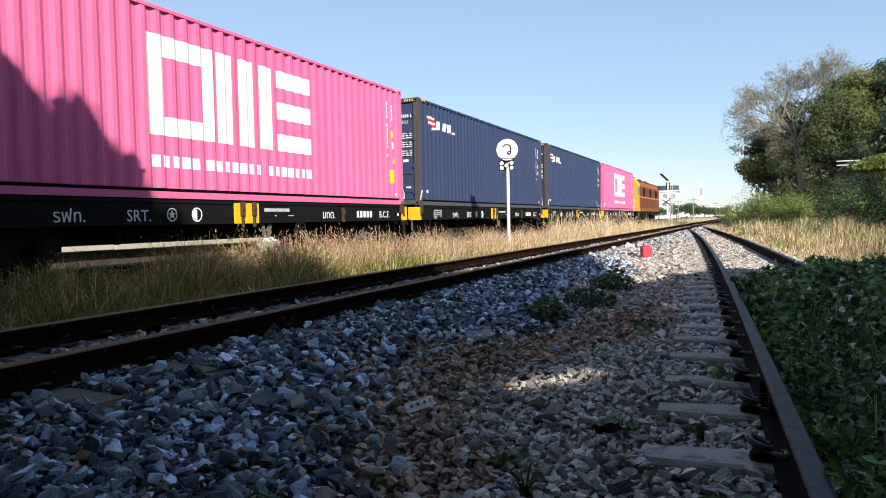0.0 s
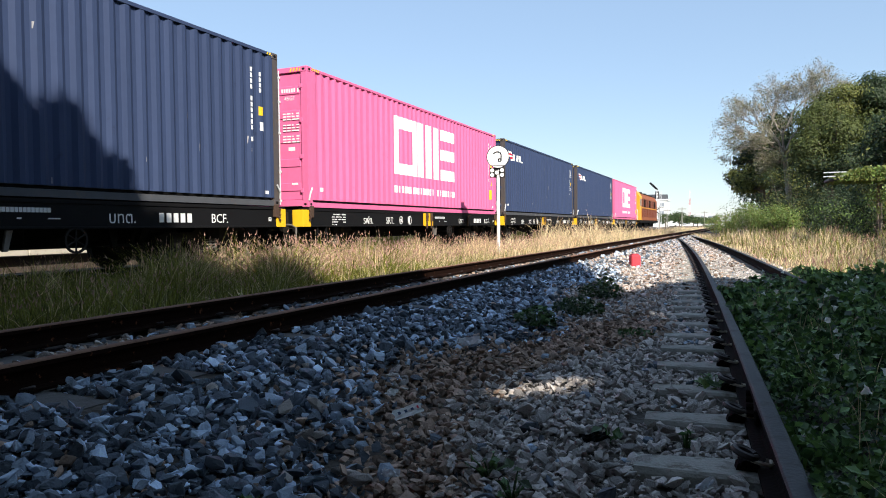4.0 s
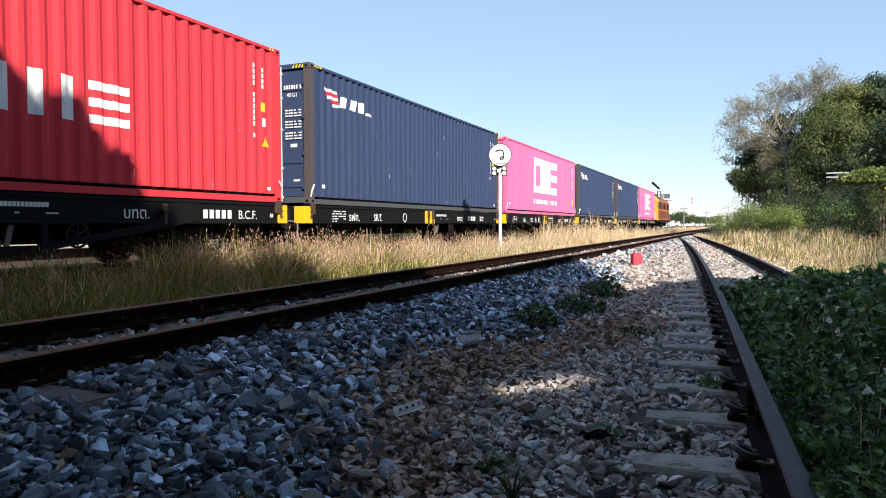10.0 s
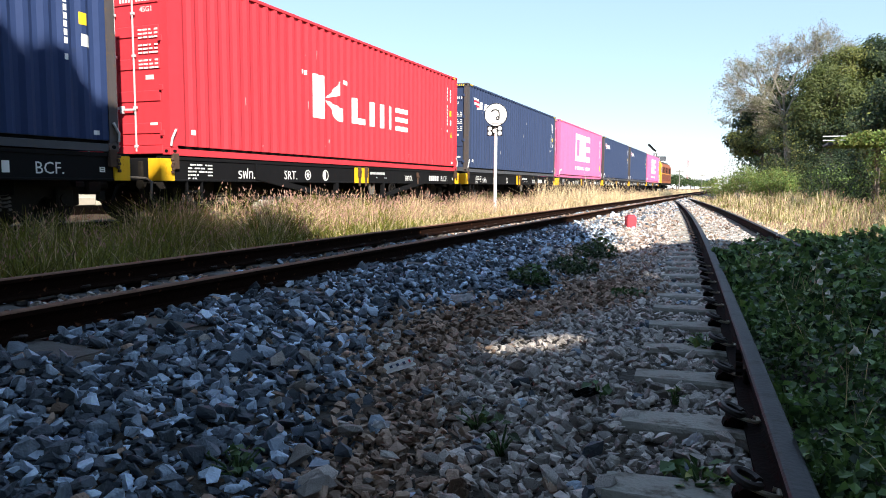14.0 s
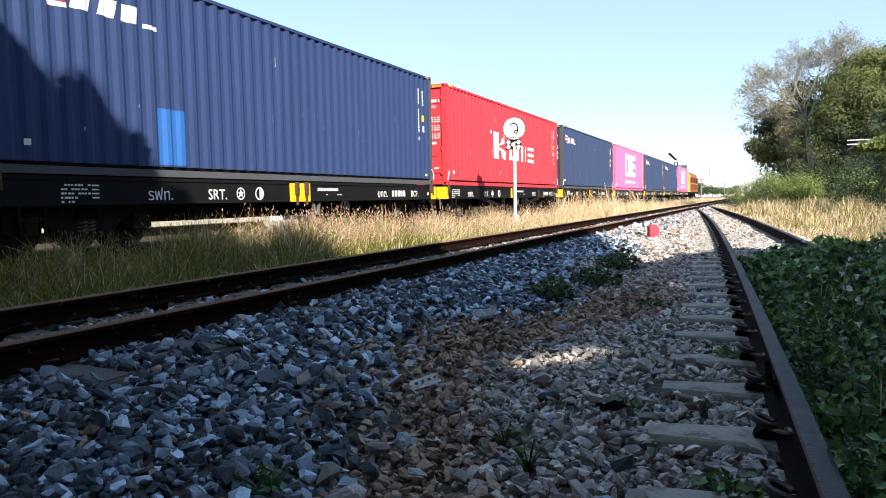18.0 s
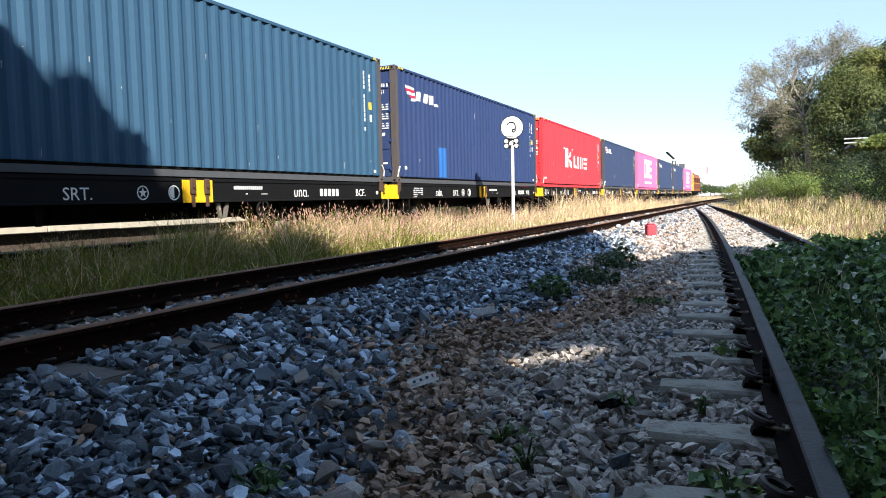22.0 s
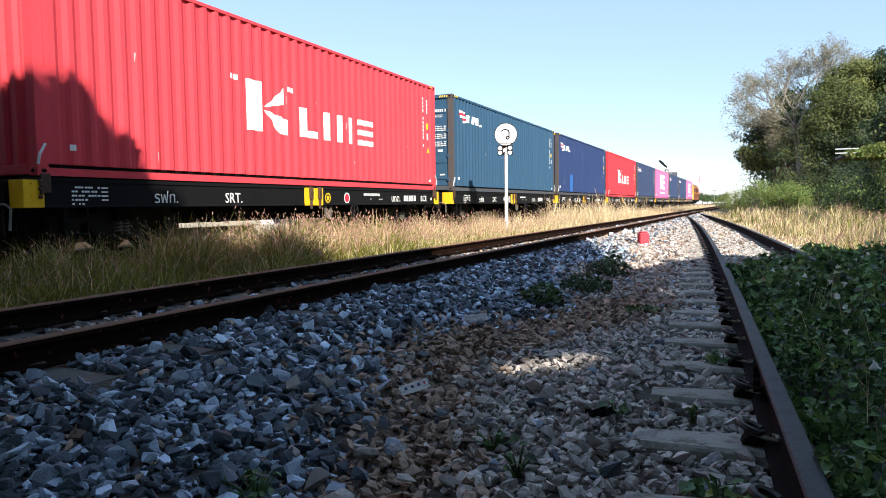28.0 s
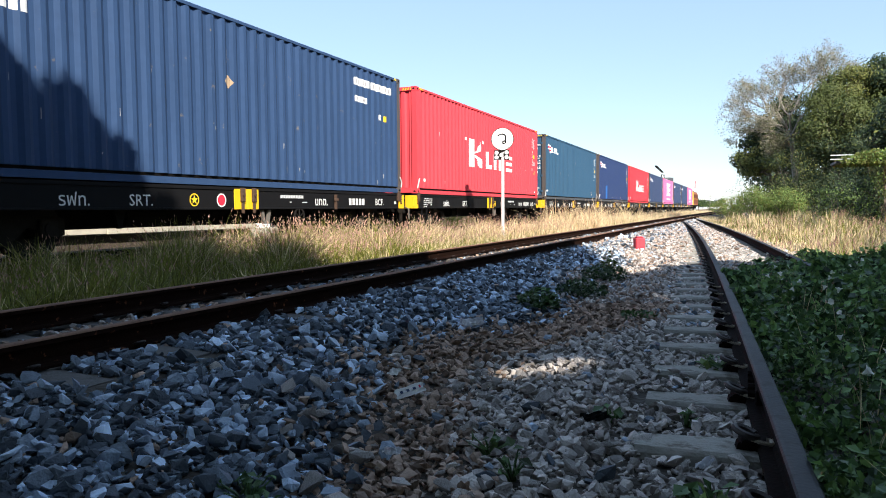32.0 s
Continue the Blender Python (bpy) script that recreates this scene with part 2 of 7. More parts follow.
# ---------------------------------------------------------------- mesh tools
def box(bm, x0, x1, y0, y1, z0, z1, c=0.0):
    """A box; with c its long edges are chamfered by that much."""
    if not c:
        v = [bm.verts.new((x, y, z)) for x in (x0, x1) for y in (y0, y1) for z in (z0, z1)]
        for f in ((0, 1, 3, 2), (4, 6, 7, 5), (0, 4, 5, 1), (2, 3, 7, 6), (0, 2, 6, 4), (1, 5, 7, 3)):
            bm.faces.new([v[i] for i in f])
        return v
    lo, hi = (x0, y0, z0), (x1, y1, z1)
    vs = {}
    for sx in (0, 1):
        for sy in (0, 1):
            for sz in (0, 1):
                s = (sx, sy, sz)
                for ax in range(3):
                    p = [hi[k] if s[k] else lo[k] for k in range(3)]
                    for k in range(3):
                        if k != ax:
                            p[k] += -c if s[k] else c
                    vs[s, ax] = bm.verts.new(p)
    for ax in range(3):
        a, b = [k for k in range(3) if k != ax]
        for side in (0, 1):
            loop = []
            for u, w in ((0, 0), (1, 0), (1, 1), (0, 1)):
                s = [0, 0, 0]; s[ax], s[a], s[b] = side, u, w
                loop.append(vs[tuple(s), ax])
            bm.faces.new(loop)
        for u in (0, 1):
            for w in (0, 1):
                q = []
                for e in (0, 1):
                    s = [0, 0, 0]; s[ax], s[a], s[b] = e, u, w
                    q.append((vs[tuple(s), a], vs[tuple(s), b]))
                bm.faces.new((q[0][0], q[1][0], q[1][1], q[0][1]))
    for s in [(i, j, k) for i in (0, 1) for j in (0, 1) for k in (0, 1)]:
        bm.faces.new([vs[s, k] for k in range(3)])
    return list(vs.values())


def tube(bm, p0, p1, r0, r1=None, n=8, caps=True):
    p0, p1 = Vector(p0), Vector(p1)
    r1 = r0 if r1 is None else r1
    d = (p1 - p0).normalized()
    a = d.orthogonal().normalized()
    b = d.cross(a)
    rings = [[bm.verts.new(p + (a * math.cos(i * 2 * math.pi / n) + b * math.sin(i * 2 * math.pi / n)) * r) for i in range(n)]
             for p, r in ((p0, r0), (p1, r1))]
    for i in range(n):
        bm.faces.new((rings[0][i], rings[0][(i + 1) % n], rings[1][(i + 1) % n], rings[1][i]))
    if caps:
        bm.faces.new(rings[0][::-1]), bm.faces.new(rings[1])


def pipe(bm, pts, r, n=6):
    """A bent bar through points, with a radius or one for each point."""
    pts = [Vector(p) for p in pts]
    rs = r if isinstance(r, (list, tuple)) else [r] * len(pts)
    prev, ref = None, None
    for i, p in enumerate(pts):
        d = (pts[min(i + 1, len(pts) - 1)] - pts[max(i - 1, 0)]).normalized()
        a = (ref - d * ref.dot(d)) if ref else d.orthogonal()
        a = a.normalized() if a.length > 1e-5 else d.orthogonal().normalized()
        ref, b = a, d.cross(a)
        ring = [bm.verts.new(p + (a * math.cos(k * 2 * math.pi / n) + b * math.sin(k * 2 * math.pi / n)) * rs[i]) for k in range(n)]
        if prev:
            for k in range(n):
                bm.faces.new((prev[k], prev[(k + 1) % n], ring[(k + 1) % n], ring[k]))
        else:
            bm.faces.new(ring[::-1])
        prev = ring
    bm.faces.new(prev)


def prism(bm, poly, lo, hi, axis=0):
    """A flat outline drawn out along an axis. poly: pairs in the other two axes, in order."""
    def at(q, h):
        p = list(q); p.insert(axis, h)
        return bm.verts.new(p)
    a, b = [at(q, lo) for q in poly], [at(q, hi) for q in poly]
    n = len(poly)
    for i in range(n):
        bm.faces.new((a[i], a[(i + 1) % n], b[(i + 1) % n], b[i]))
    bm.faces.new(a[::-1]), bm.faces.new(b)


def disc(bm, cx, cy, cz, r, t, n=24, axis=0, inner=0.0):
    """A round plate, or a ring, whose axis is x, y or z; t is its thickness."""
    pts = [(math.cos(i * 2 * math.pi / n), math.sin(i * 2 * math.pi / n)) for i in range(n)]
    c = [cx, cy, cz]
    u, w = [k for k in range(3) if k != axis]
    def ring(rad, h):
        out = []
        for p, q in pts:
            v = list(c); v[axis] += h; v[u] += p * rad; v[w] += q * rad
            out.append(bm.verts.new(v))
        return out
    a, b = ring(r, -t / 2), ring(r, t / 2)
    for i in range(n):
        bm.faces.new((a[i], a[(i + 1) % n], b[(i + 1) % n], b[i]))
    if inner:
        e, f = ring(inner, -t / 2), ring(inner, t / 2)
        for i in range(n):
            j = (i + 1) % n
            bm.faces.new((e[i], f[i], f[j], e[j])); bm.faces.new((a[i], e[i], e[j], a[j])); bm.faces.new((b[i], b[j], f[j], f[i]))
    else:
        bm.faces.new(a[::-1]), bm.faces.new(b)


def mesh_of(name, bm, material, smooth=False):
    bmesh.ops.recalc_face_normals(bm, faces=bm.faces)
    me = bpy.data.meshes.new(name)
    bm.to_mesh(me); bm.free()
    me.materials.append(M[material] if isinstance(material, str) else material)
    if smooth:
        me.polygons.foreach_set("use_smooth", [True] * len(me.polygons))
        me.set_sharp_from_angle(angle=radians(35))
    return me


def part(name, bm, material, parent, label="", smooth=False, m=None):
    """One mesh object under a thing or a part. bm may be a ready mesh, which is then shared."""
    me = bm if isinstance(bm, bpy.types.Mesh) else mesh_of(name, bm, material, smooth)
    ob = new(name, me)
    ob.parent = parent
    if m is not None:
        ob.matrix_basis = m
    if label:
        ob["label"] = label
    return ob


def thing(name, label, category, group="", kind="", m=None, bm=None, material=None, smooth=False):
    """A top-level thing: a mesh, or an empty for parts."""
    ob = new(name, mesh_of(name, bm, material, smooth) if bm else None)
    if m is not None:
        ob.matrix_basis = m
    return tagged(ob, label, category, group, kind)


def B():
    return bmesh.new()


def soup(name, verts, faces, materials, index=None):
    """A mesh from numpy arrays: verts (n, 3) and faces (m, k)."""
    me = bpy.data.meshes.new(name)
    k = faces.shape[1]
    me.vertices.add(len(verts)); me.vertices.foreach_set("co", np.asarray(verts, np.float32).ravel())
    me.loops.add(faces.size); me.loops.foreach_set("vertex_index", np.asarray(faces, np.int32).ravel())
    me.polygons.add(len(faces)); me.polygons.foreach_set("loop_start", np.arange(0, faces.size, k, dtype=np.int32))
    for mt in materials:
        me.materials.append(M[mt])
    if index is not None:
        me.polygons.foreach_set("material_index", np.asarray(index, np.int32))
    me.update(calc_edges=True); me.validate()
    me.shade_flat()
    return me

# ---------------------------------------------------------------- the ground and the tracks
# x runs across the tracks, y along them; z = 0 is the rail top of the side track beside the camera.
MID_X, MID_Z = -3.55, 0.11           # middle of the main track and its rail top
TRAIN_X0, TRAIN_SLOPE = -9.30, -0.0072   # the train's track: middle at y = 0, and its drift to the side
TRAIN_Z = 0.05                       # rail top under the train
GAUGE = 1.06                         # between rail centres


def side_x(y):
    """Middle of the left rail of the side track, which bends over to join the main track."""
    return 0.27 - 0.057 * y - 0.0008 * y * y


def train_x(y):
    return TRAIN_X0 + TRAIN_SLOPE * y


def bump_at(x, c, half, slope):
    return min(1.0, max(0.0, (half + slope - abs(x - c)) / slope))


def ground_z(x, y):
    z = -0.24
    z = max(z, -0.24 + 0.19 * bump_at(x, MID_X, 1.05, 1.1)) - (0.035 if abs(x - MID_X) < 0.46 else 0)
    if y > -30:
        z = max(z, -0.24 + 0.05 * bump_at(x, side_x(max(y, 0)) + 0.4, 1.2, 0.8))
    z = max(z, -0.24 + 0.09 * bump_at(x, train_x(y), 1.2, 0.7))
    if x > 2.0:
        z += min(0.5, (x - 2.0) * 0.05)
    return z


def build_ground():
    xs = np.unique(np.concatenate([np.arange(-14, 8, 0.25), np.arange(8, 40, 3), np.arange(-50, -14, 3), np.array([-2500, -800, -250, -100, 60, 120, 300, 900, 2500])]))
    ys = np.unique(np.concatenate([np.arange(-6, 20, 0.4), np.arange(20, 80, 2), np.arange(80, 400, 20), np.array([-2500, -600, -150, -50, -20, -10, 500, 700, 1200, 2500, 4000])]))
    V = np.array([(x, y, ground_z(x, y) + (0.012 * math.sin(x * 5.1 + y * 2.3) * math.sin(y * 3.7 - x) if abs(x) < 14 and -6 < y < 80 else 0)) for y in ys for x in xs])
    n = len(xs)
    F = np.array([(j * n + i, j * n + i + 1, (j + 1) * n + i + 1, (j + 1) * n + i) for j in range(len(ys) - 1) for i in range(n - 1)])
    g = new("ground", soup("ground", V, F, ["earth"]))
    tagged(g, "dry brown earth under the ballast and grass of a railway yard", "ground", kind="structure")
    return g


build_ground()

# profile of a flat-bottomed rail, half widths by height under the rail top
RAIL_PROFILE = [(0.018, 0.0), (0.028, -0.0025), (0.0335, -0.009), (0.034, -0.012), (0.034, -0.030), (0.012, -0.042), (0.008, -0.060), (0.008, -0.105), (0.020, -0.118), (0.064, -0.128), (0.064, -0.140)]


def rail(parent, line, z, side_mat, head_mat, label):
    """A rail along points (x, y): sides and foot in one mesh, the polished running surface in another."""
    prof = [(w, h) for w, h in RAIL_PROFILE] + [(-w, h) for w, h in reversed(RAIL_PROFILE)]
    k = len(prof)
    V, F = [], []
    for i, (x, y) in enumerate(line):
        a, b = line[max(i - 1, 0)], line[min(i + 1, len(line) - 1)]
        d = Vector((b[0] - a[0], b[1] - a[1])).normalized()
        for w, h in prof:
            V.append((x + d.y * w, y - d.x * w, z + h))
        if i:
            o = (i - 1) * k
            F += [(o + j, o + (j + 1) % k, o + k + (j + 1) % k, o + k + j) for j in range(k)]
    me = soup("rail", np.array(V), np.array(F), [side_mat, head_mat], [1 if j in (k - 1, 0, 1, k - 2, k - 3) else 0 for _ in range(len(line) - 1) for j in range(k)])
    ob = new("rail", me)
    ob.parent = parent
    if label:
        ob["label"] = label
    return ob


side_track = thing("side_track", "worn side track on concrete sleepers in stone ballast", "railway track", kind="structure")
main_track = thing("main_track", "rusty main track half sunk in grey ballast", "railway track", kind="structure")
train_track = thing("train_track", "track under the container train behind tall grass", "railway track", kind="structure")
for ox in (0.0, GAUGE):
    # the two rails close on the main track's and end there
    ys = [-30, -10, -4] + [0.4 * i for i in range(0, 40)] + [16 + 1.5 * i for i in range(0, 22)]
    line = [(side_x(max(y, -4)) - 0.05 * min(0, y + 4) + ox, y) for y in ys]
    line = [p for p in line if p[0] > MID_X + GAUGE / 2 + 0.07]
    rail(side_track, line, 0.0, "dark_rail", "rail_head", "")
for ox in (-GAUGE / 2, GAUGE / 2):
    rail(main_track, [(MID_X + ox, y) for y in (-40, -10, 0, 10, 20, 40, 80, 160, 420)], MID_Z, "rust_shade_rail", "rusty_head", "")
    rail(train_track, [(train_x(y) + ox, y) for y in (-40, 0, 40, 80, 160, 420)], TRAIN_Z, "rust_shade_rail", "rail_head", "")

# ---------------------------------------------------------------- containers
# A container stands on z = 0 at its middle; y runs along the train, +x is the side seen.
CL, CW, CH = 12.192, 2.438, 2.896
HALF, SIDE = CL / 2, CW / 2
PITCH = 0.278
WAVES = 42
Y_A = -PITCH * WAVES / 2
FACE = SIDE - 0.012       # outer faces of the side corrugation
DEPTH = 0.036


def wave(y):
    """How far the side panel lies behind its outer faces at y."""
    if abs(y) > PITCH * WAVES / 2:
        return 0.0
    q = (y - Y_A) % PITCH
    if q < 0.072: return 0.0
    if q < 0.140: return DEPTH * (q - 0.072) / 0.068
    if q < 0.210: return DEPTH
    return DEPTH * (0.278 - q) / 0.068


BREAKS = [Y_A + PITCH * i + o for i in range(WAVES) for o in (0.0, 0.072, 0.140, 0.210)] + [-Y_A]


def painted(name, shapes, material, parent, lift=0.003, label=""):
    """Paint on the corrugated side: outlines in (y, z), cut at the folds of the panel and laid on it."""
    bm = B()
    for poly in shapes:
        f = bm.faces.new([bm.verts.new((0, y, z)) for y, z in poly])
    if any(len(f.verts) > 4 for f in bm.faces):
        bmesh.ops.triangulate(bm, faces=bm.faces[:])
    lo, hi = min(v.co.y for v in bm.verts), max(v.co.y for v in bm.verts)
    for b in BREAKS:
        if lo < b < hi:
            bmesh.ops.bisect_plane(bm, geom=bm.verts[:] + bm.edges[:] + bm.faces[:], plane_co=(0, b, 0), plane_no=(0, 1, 0))
    for v in bm.verts:
        v.co.x = FACE - wave(v.co.y) + lift
    for f in bm.faces:
        f.normal_update()
        if f.normal.x < 0:
            f.normal_flip()
    me = bpy.data.meshes.new(name)
    bm.to_mesh(me); bm.free()
    me.materials.append(M[material])
    return part(name, me, None, parent, label)


def rect(y0, y1, z0, z1):
    return [(y0, z0), (y1, z0), (y1, z1), (y0, z1)]


SHARED = {}
def shared(key, make):
    if key not in SHARED:
        SHARED[key] = make()
    return SHARED[key]


def side_mesh(paint_name):
    bm = B()
    z0, z1 = 0.155, CH - 0.07
    ys = [-HALF + 0.15] + BREAKS + [HALF - 0.15]
    prev = None
    for y in ys:
        x = FACE - wave(y)
        cur = [bm.verts.new(p) for p in ((x, y, z0), (x, y, z1), (x - 0.004, y, z1), (x - 0.004, y, z0))]
        if prev:
            for i in range(4):
                bm.faces.new((prev[i], cur[i], cur[(i + 1) % 4], prev[(i + 1) % 4]))
        prev = cur
    return mesh_of("side_panel", bm, paint_name)


def end_mesh(paint_name):
    """The corrugated front wall, facing -y at the rear of a turned container."""
    bm = B()
    p, n = 0.25, 8
    xs = []
    for i in range(n):
        o = -p * n / 2 + p * i
        xs += [(o, 0.0), (o + 0.10, 0.0), (o + 0.145, 0.045), (o + 0.205, 0.045)]
    xs = [(-1.08, 0.045)] + xs + [(p * n / 2, 0.0), (1.08, 0.045)]
    prev = None
    for x, dpt in xs:
        y = -HALF + 0.03 + dpt
        cur = [bm.verts.new(q) for q in ((x, y, 0.16), (x, y, CH - 0.11), (x, y + 0.004, CH - 0.11), (x, y + 0.004, 0.16))]
        if prev:
            for i in range(4):
                bm.faces.new((prev[i], prev[(i + 1) % 4], cur[(i + 1) % 4], cur[i]))
        prev = cur
    return mesh_of("front_wall", bm, paint_name)


def roof_mesh(paint_name):
    bm = B()
    prev = None
    n = 56
    for i in range(n * 2 + 1):
        y = -HALF + 0.25 + (CL - 0.5) * i / (n * 2)
        z = CH - 0.012 - (0.018 if i % 2 else 0.0)
        cur = [bm.verts.new(q) for q in ((-SIDE + 0.05, y, z), (SIDE - 0.05, y, z), (SIDE - 0.05, y, z - 0.02), (-SIDE + 0.05, y, z - 0.02))]
        if prev:
            for k in range(4):
                bm.faces.new((prev[k], prev[(k + 1) % 4], cur[(k + 1) % 4], cur[k]))
        prev = cur
    return mesh_of("roof", bm, paint_name)


def container(label, body, post, bottom, doors=True, marks="", group="containers on the train"):
    c = thing("shipping_container", label, "shipping container", group)
    part("side_panel", shared(("side", body), lambda: side_mesh(body)), None, c)
    part("side_panel", shared(("side", body), None), None, c, m=pose(0, 0, 0, 0, 0, 180))
    part("roof", shared(("roof", body), lambda: roof_mesh(body)), None, c)
    bm = B(); box(bm, -SIDE + 0.06, SIDE - 0.06, -HALF + 0.06, HALF - 0.06, 0.03, 0.15); part("floor", bm, "grime_black", c)
    for s in (-1, 1):
        def top():
            bm = B()
            box(bm, SIDE - 0.065, SIDE - 0.004, -HALF + 0.15, HALF - 0.15, CH - 0.075, CH - 0.012, 0.006)
            return mesh_of("top_rail", bm, body, True)
        part("top_rail", shared(("top", body), top), None, c, m=pose(0, 0, 0, 0, 0, 0 if s > 0 else 180))
        def low():
            bm = B()
            prism(bm, [(SIDE - 0.11, 0.0), (SIDE - 0.006, 0.0), (SIDE - 0.006, 0.098), (SIDE - 0.075, 0.108), (SIDE - 0.075, 0.165), (SIDE - 0.11, 0.165)], -HALF + 0.16, HALF - 0.16, axis=1)
            return mesh_of("bottom_rail", bm, bottom)
        part("bottom_rail", shared(("low", bottom), low), None, c, m=pose(0, 0, 0, 0, 0, 0 if s > 0 else 180))
    def post_m():
        bm = B()
        prism(bm, [(SIDE, -HALF + 0.006), (SIDE, -HALF + 0.155), (SIDE - 0.045, -HALF + 0.155), (SIDE - 0.045, -HALF + 0.06), (SIDE - 0.15, -HALF + 0.05), (SIDE - 0.15, -HALF + 0.006)], 0.118, CH - 0.118, axis=2)
        return mesh_of("corner_post", bm, post)
    def casting():
        bm = B()
        box(bm, SIDE - 0.162, SIDE + 0.003, -HALF - 0.001, -HALF + 0.178, 0, 0.118, 0.01)
        return mesh_of("corner_casting", bm, post, True)
    # flat near-black faces stand in for the shade inside the casting's openings
    def hole():
        bm = B()
        n = 12
        vs = [bm.verts.new((SIDE + 0.005, -HALF + 0.09 + 0.040 * math.cos(i * 2 * math.pi / n), 0.062 + 0.026 * math.sin(i * 2 * math.pi / n))) for i in range(n)]
        bm.faces.new(vs)
        return mesh_of("casting_hole", bm, "grime_black")
    def end_hole():
        bm = B()
        n = 12
        ws = [bm.verts.new((SIDE - 0.08 + 0.035 * math.cos(i * 2 * math.pi / n), -HALF - 0.003, 0.062 + 0.026 * math.sin(i * 2 * math.pi / n))) for i in range(n)]
        bm.faces.new(ws)
        return mesh_of("casting_hole", bm, "grime_black")
    for turn in (0, 180):
        for mirror in (0, 1):
            mm = pose(0, 0, 0, 0, 0, turn) @ (Matrix.Diagonal((-1, 1, 1, 1)) if mirror else Matrix())
            part("corner_post", shared(("post", post), post_m), None, c, m=mm)
            for up in (0, 1):
                q = mm @ (Matrix.Translation((0, 0, CH)) @ Matrix.Diagonal((1, 1, -1, 1)) if up else Matrix())
                k = part("corner_casting", shared(("cast", post), casting), None, c, m=q)
                part("casting_hole", shared("hole", hole), None, k)
                part("casting_hole", shared("end_hole", end_hole), None, k)
    # ends
    for e in (0, 1):
        mm = pose(0, 0, 0, 0, 0, 180 * e)
        bm = B()
        box(bm, -SIDE + 0.16, SIDE - 0.16, -HALF + 0.004, -HALF + 0.10, CH - 0.115, CH - 0.006, 0.008)
        part("header", bm, body, c, m=mm)
        bm = B()
        box(bm, -SIDE + 0.16, SIDE - 0.16, -HALF + 0.004, -HALF + 0.12, 0.02, 0.15, 0.008)
        part("end_sill", bm, bottom if e == 0 else body, c, m=mm)
        bm = B()
        for i in range(4):
            x = SIDE - 0.42 + 0.075 * i
            prism(bm, [(x, CH - 0.095), (x + 0.035, CH - 0.095), (x + 0.065, CH - 0.03), (x + 0.03, CH - 0.03)], -HALF + 0.0005, -HALF + 0.002, axis=1)
        part("hazard_stripe", bm, "sticker_yellow", c, m=mm)["kind"] = "stuff"
        bm = B()
        for i in range(4):
            y = (-HALF if e == 0 else HALF - 0.42) + 0.19 + 0.075 * i - 0.10 * e
            prism(bm, [(y, CH - 0.068), (y + 0.035, CH - 0.068), (y + 0.060, CH - 0.020), (y + 0.025, CH - 0.020)], SIDE - 0.0035, SIDE - 0.001, axis=0)
        part("hazard_stripe", bm, "sticker_yellow", c)["kind"] = "stuff"
        is_door = (e == 0) == doors
        if not is_door:
            part("front_wall", shared(("end", body), lambda: end_mesh(body)), None, c, m=mm)
            bm = B()
            for k in (0, 1, 2, 3, 5, 6, 7, 8, 9, 10, 12):
                box(bm, 0.505, 0.56, -HALF + 0.0245, -HALF + 0.0275, 2.38 - 0.10 * k, 2.455 - 0.10 * k)
            part("number_mark", bm, "white_paint", c, "upright row of white bars", m=mm)["kind"] = "stuff"
            bm = B(); prism(bm, [(0.0, 2.30), (0.10, 2.30), (0.05, 2.52)], -HALF + 0.0245, -HALF + 0.0275, axis=1); part("sticker", bm, "sticker_yellow", c, "yellow warning triangle", m=mm)
            continue
        for s in (-1, 1):
            bm = B()
            x0, x1 = (0.005, 1.07) if s > 0 else (-1.07, -0.005)
            box(bm, x0, x1, -HALF + 0.045, -HALF + 0.075, 0.16, CH - 0.125, 0.004)
            dr = part("door", bm, body, c, m=mm)
            def rib():
                b = B(); box(b, 0.055, 1.02, -HALF + 0.028, -HALF + 0.0465, 0, 0.17, 0.008)
                return mesh_of("rib", b, body)
            for k in range(5):
                part("rib", shared(("rib", body), rib), None, dr, m=Matrix.Translation((0 if s > 0 else -1.075, 0, 0.34 + k * 0.50)))
            for xb in (0.13, 0.52):
                bm = B()
                x = s * xb
                tube(bm, (x, -HALF + 0.005, 0.06), (x, -HALF + 0.005, CH - 0.05), 0.0145, n=8)
                for z in (0.14, 0.75, 1.55, 2.2, CH - 0.2):
                    box(bm, x - 0.034, x + 0.034, -HALF - 0.012, -HALF + 0.03, z - 0.022, z + 0.022, 0.006)
                part("locking_bar", bm, "galv", dr)
                bm = B()
                z = 0.82 if xb < 0.3 else 0.70
                box(bm, x - 0.30, x + 0.03, -HALF - 0.022, -HALF - 0.008, z, z + 0.035, 0.004)
                box(bm, x - 0.30, x - 0.24, -HALF - 0.025, -HALF + 0.03, z - 0.04, z + 0.08, 0.006)
                part("handle", bm, "galv", dr)
            for z in (0.3, 1.0, 1.75, 2.45):
                bm = B()
                box(bm, s * 1.07 - 0.05, s * 1.07 + 0.035, -HALF - 0.002, -HALF + 0.04, z, z + 0.09, 0.006)
                part("hinge", bm, body, dr)
            if s > 0:
                bm = B()
                for k in range(9):                       # weight table, in three blocks
                    z = 1.93 - 0.058 * k - 0.06 * (k // 3)
                    for a, b in ((0.60, 0.68), (0.70, 0.79), (0.82, 0.86 + 0.03 * (k % 3)), (0.93, 1.00)):
                        box(bm, a, b, -HALF + 0.0265, -HALF + 0.029, z, z + 0.026)
                box(bm, 0.80, 0.95, -HALF + 0.0265, -HALF + 0.029, 0.47, 0.51)
                box(bm, 0.72, 0.88, -HALF + 0.0405, -HALF + 0.0445, 1.18, 1.25)
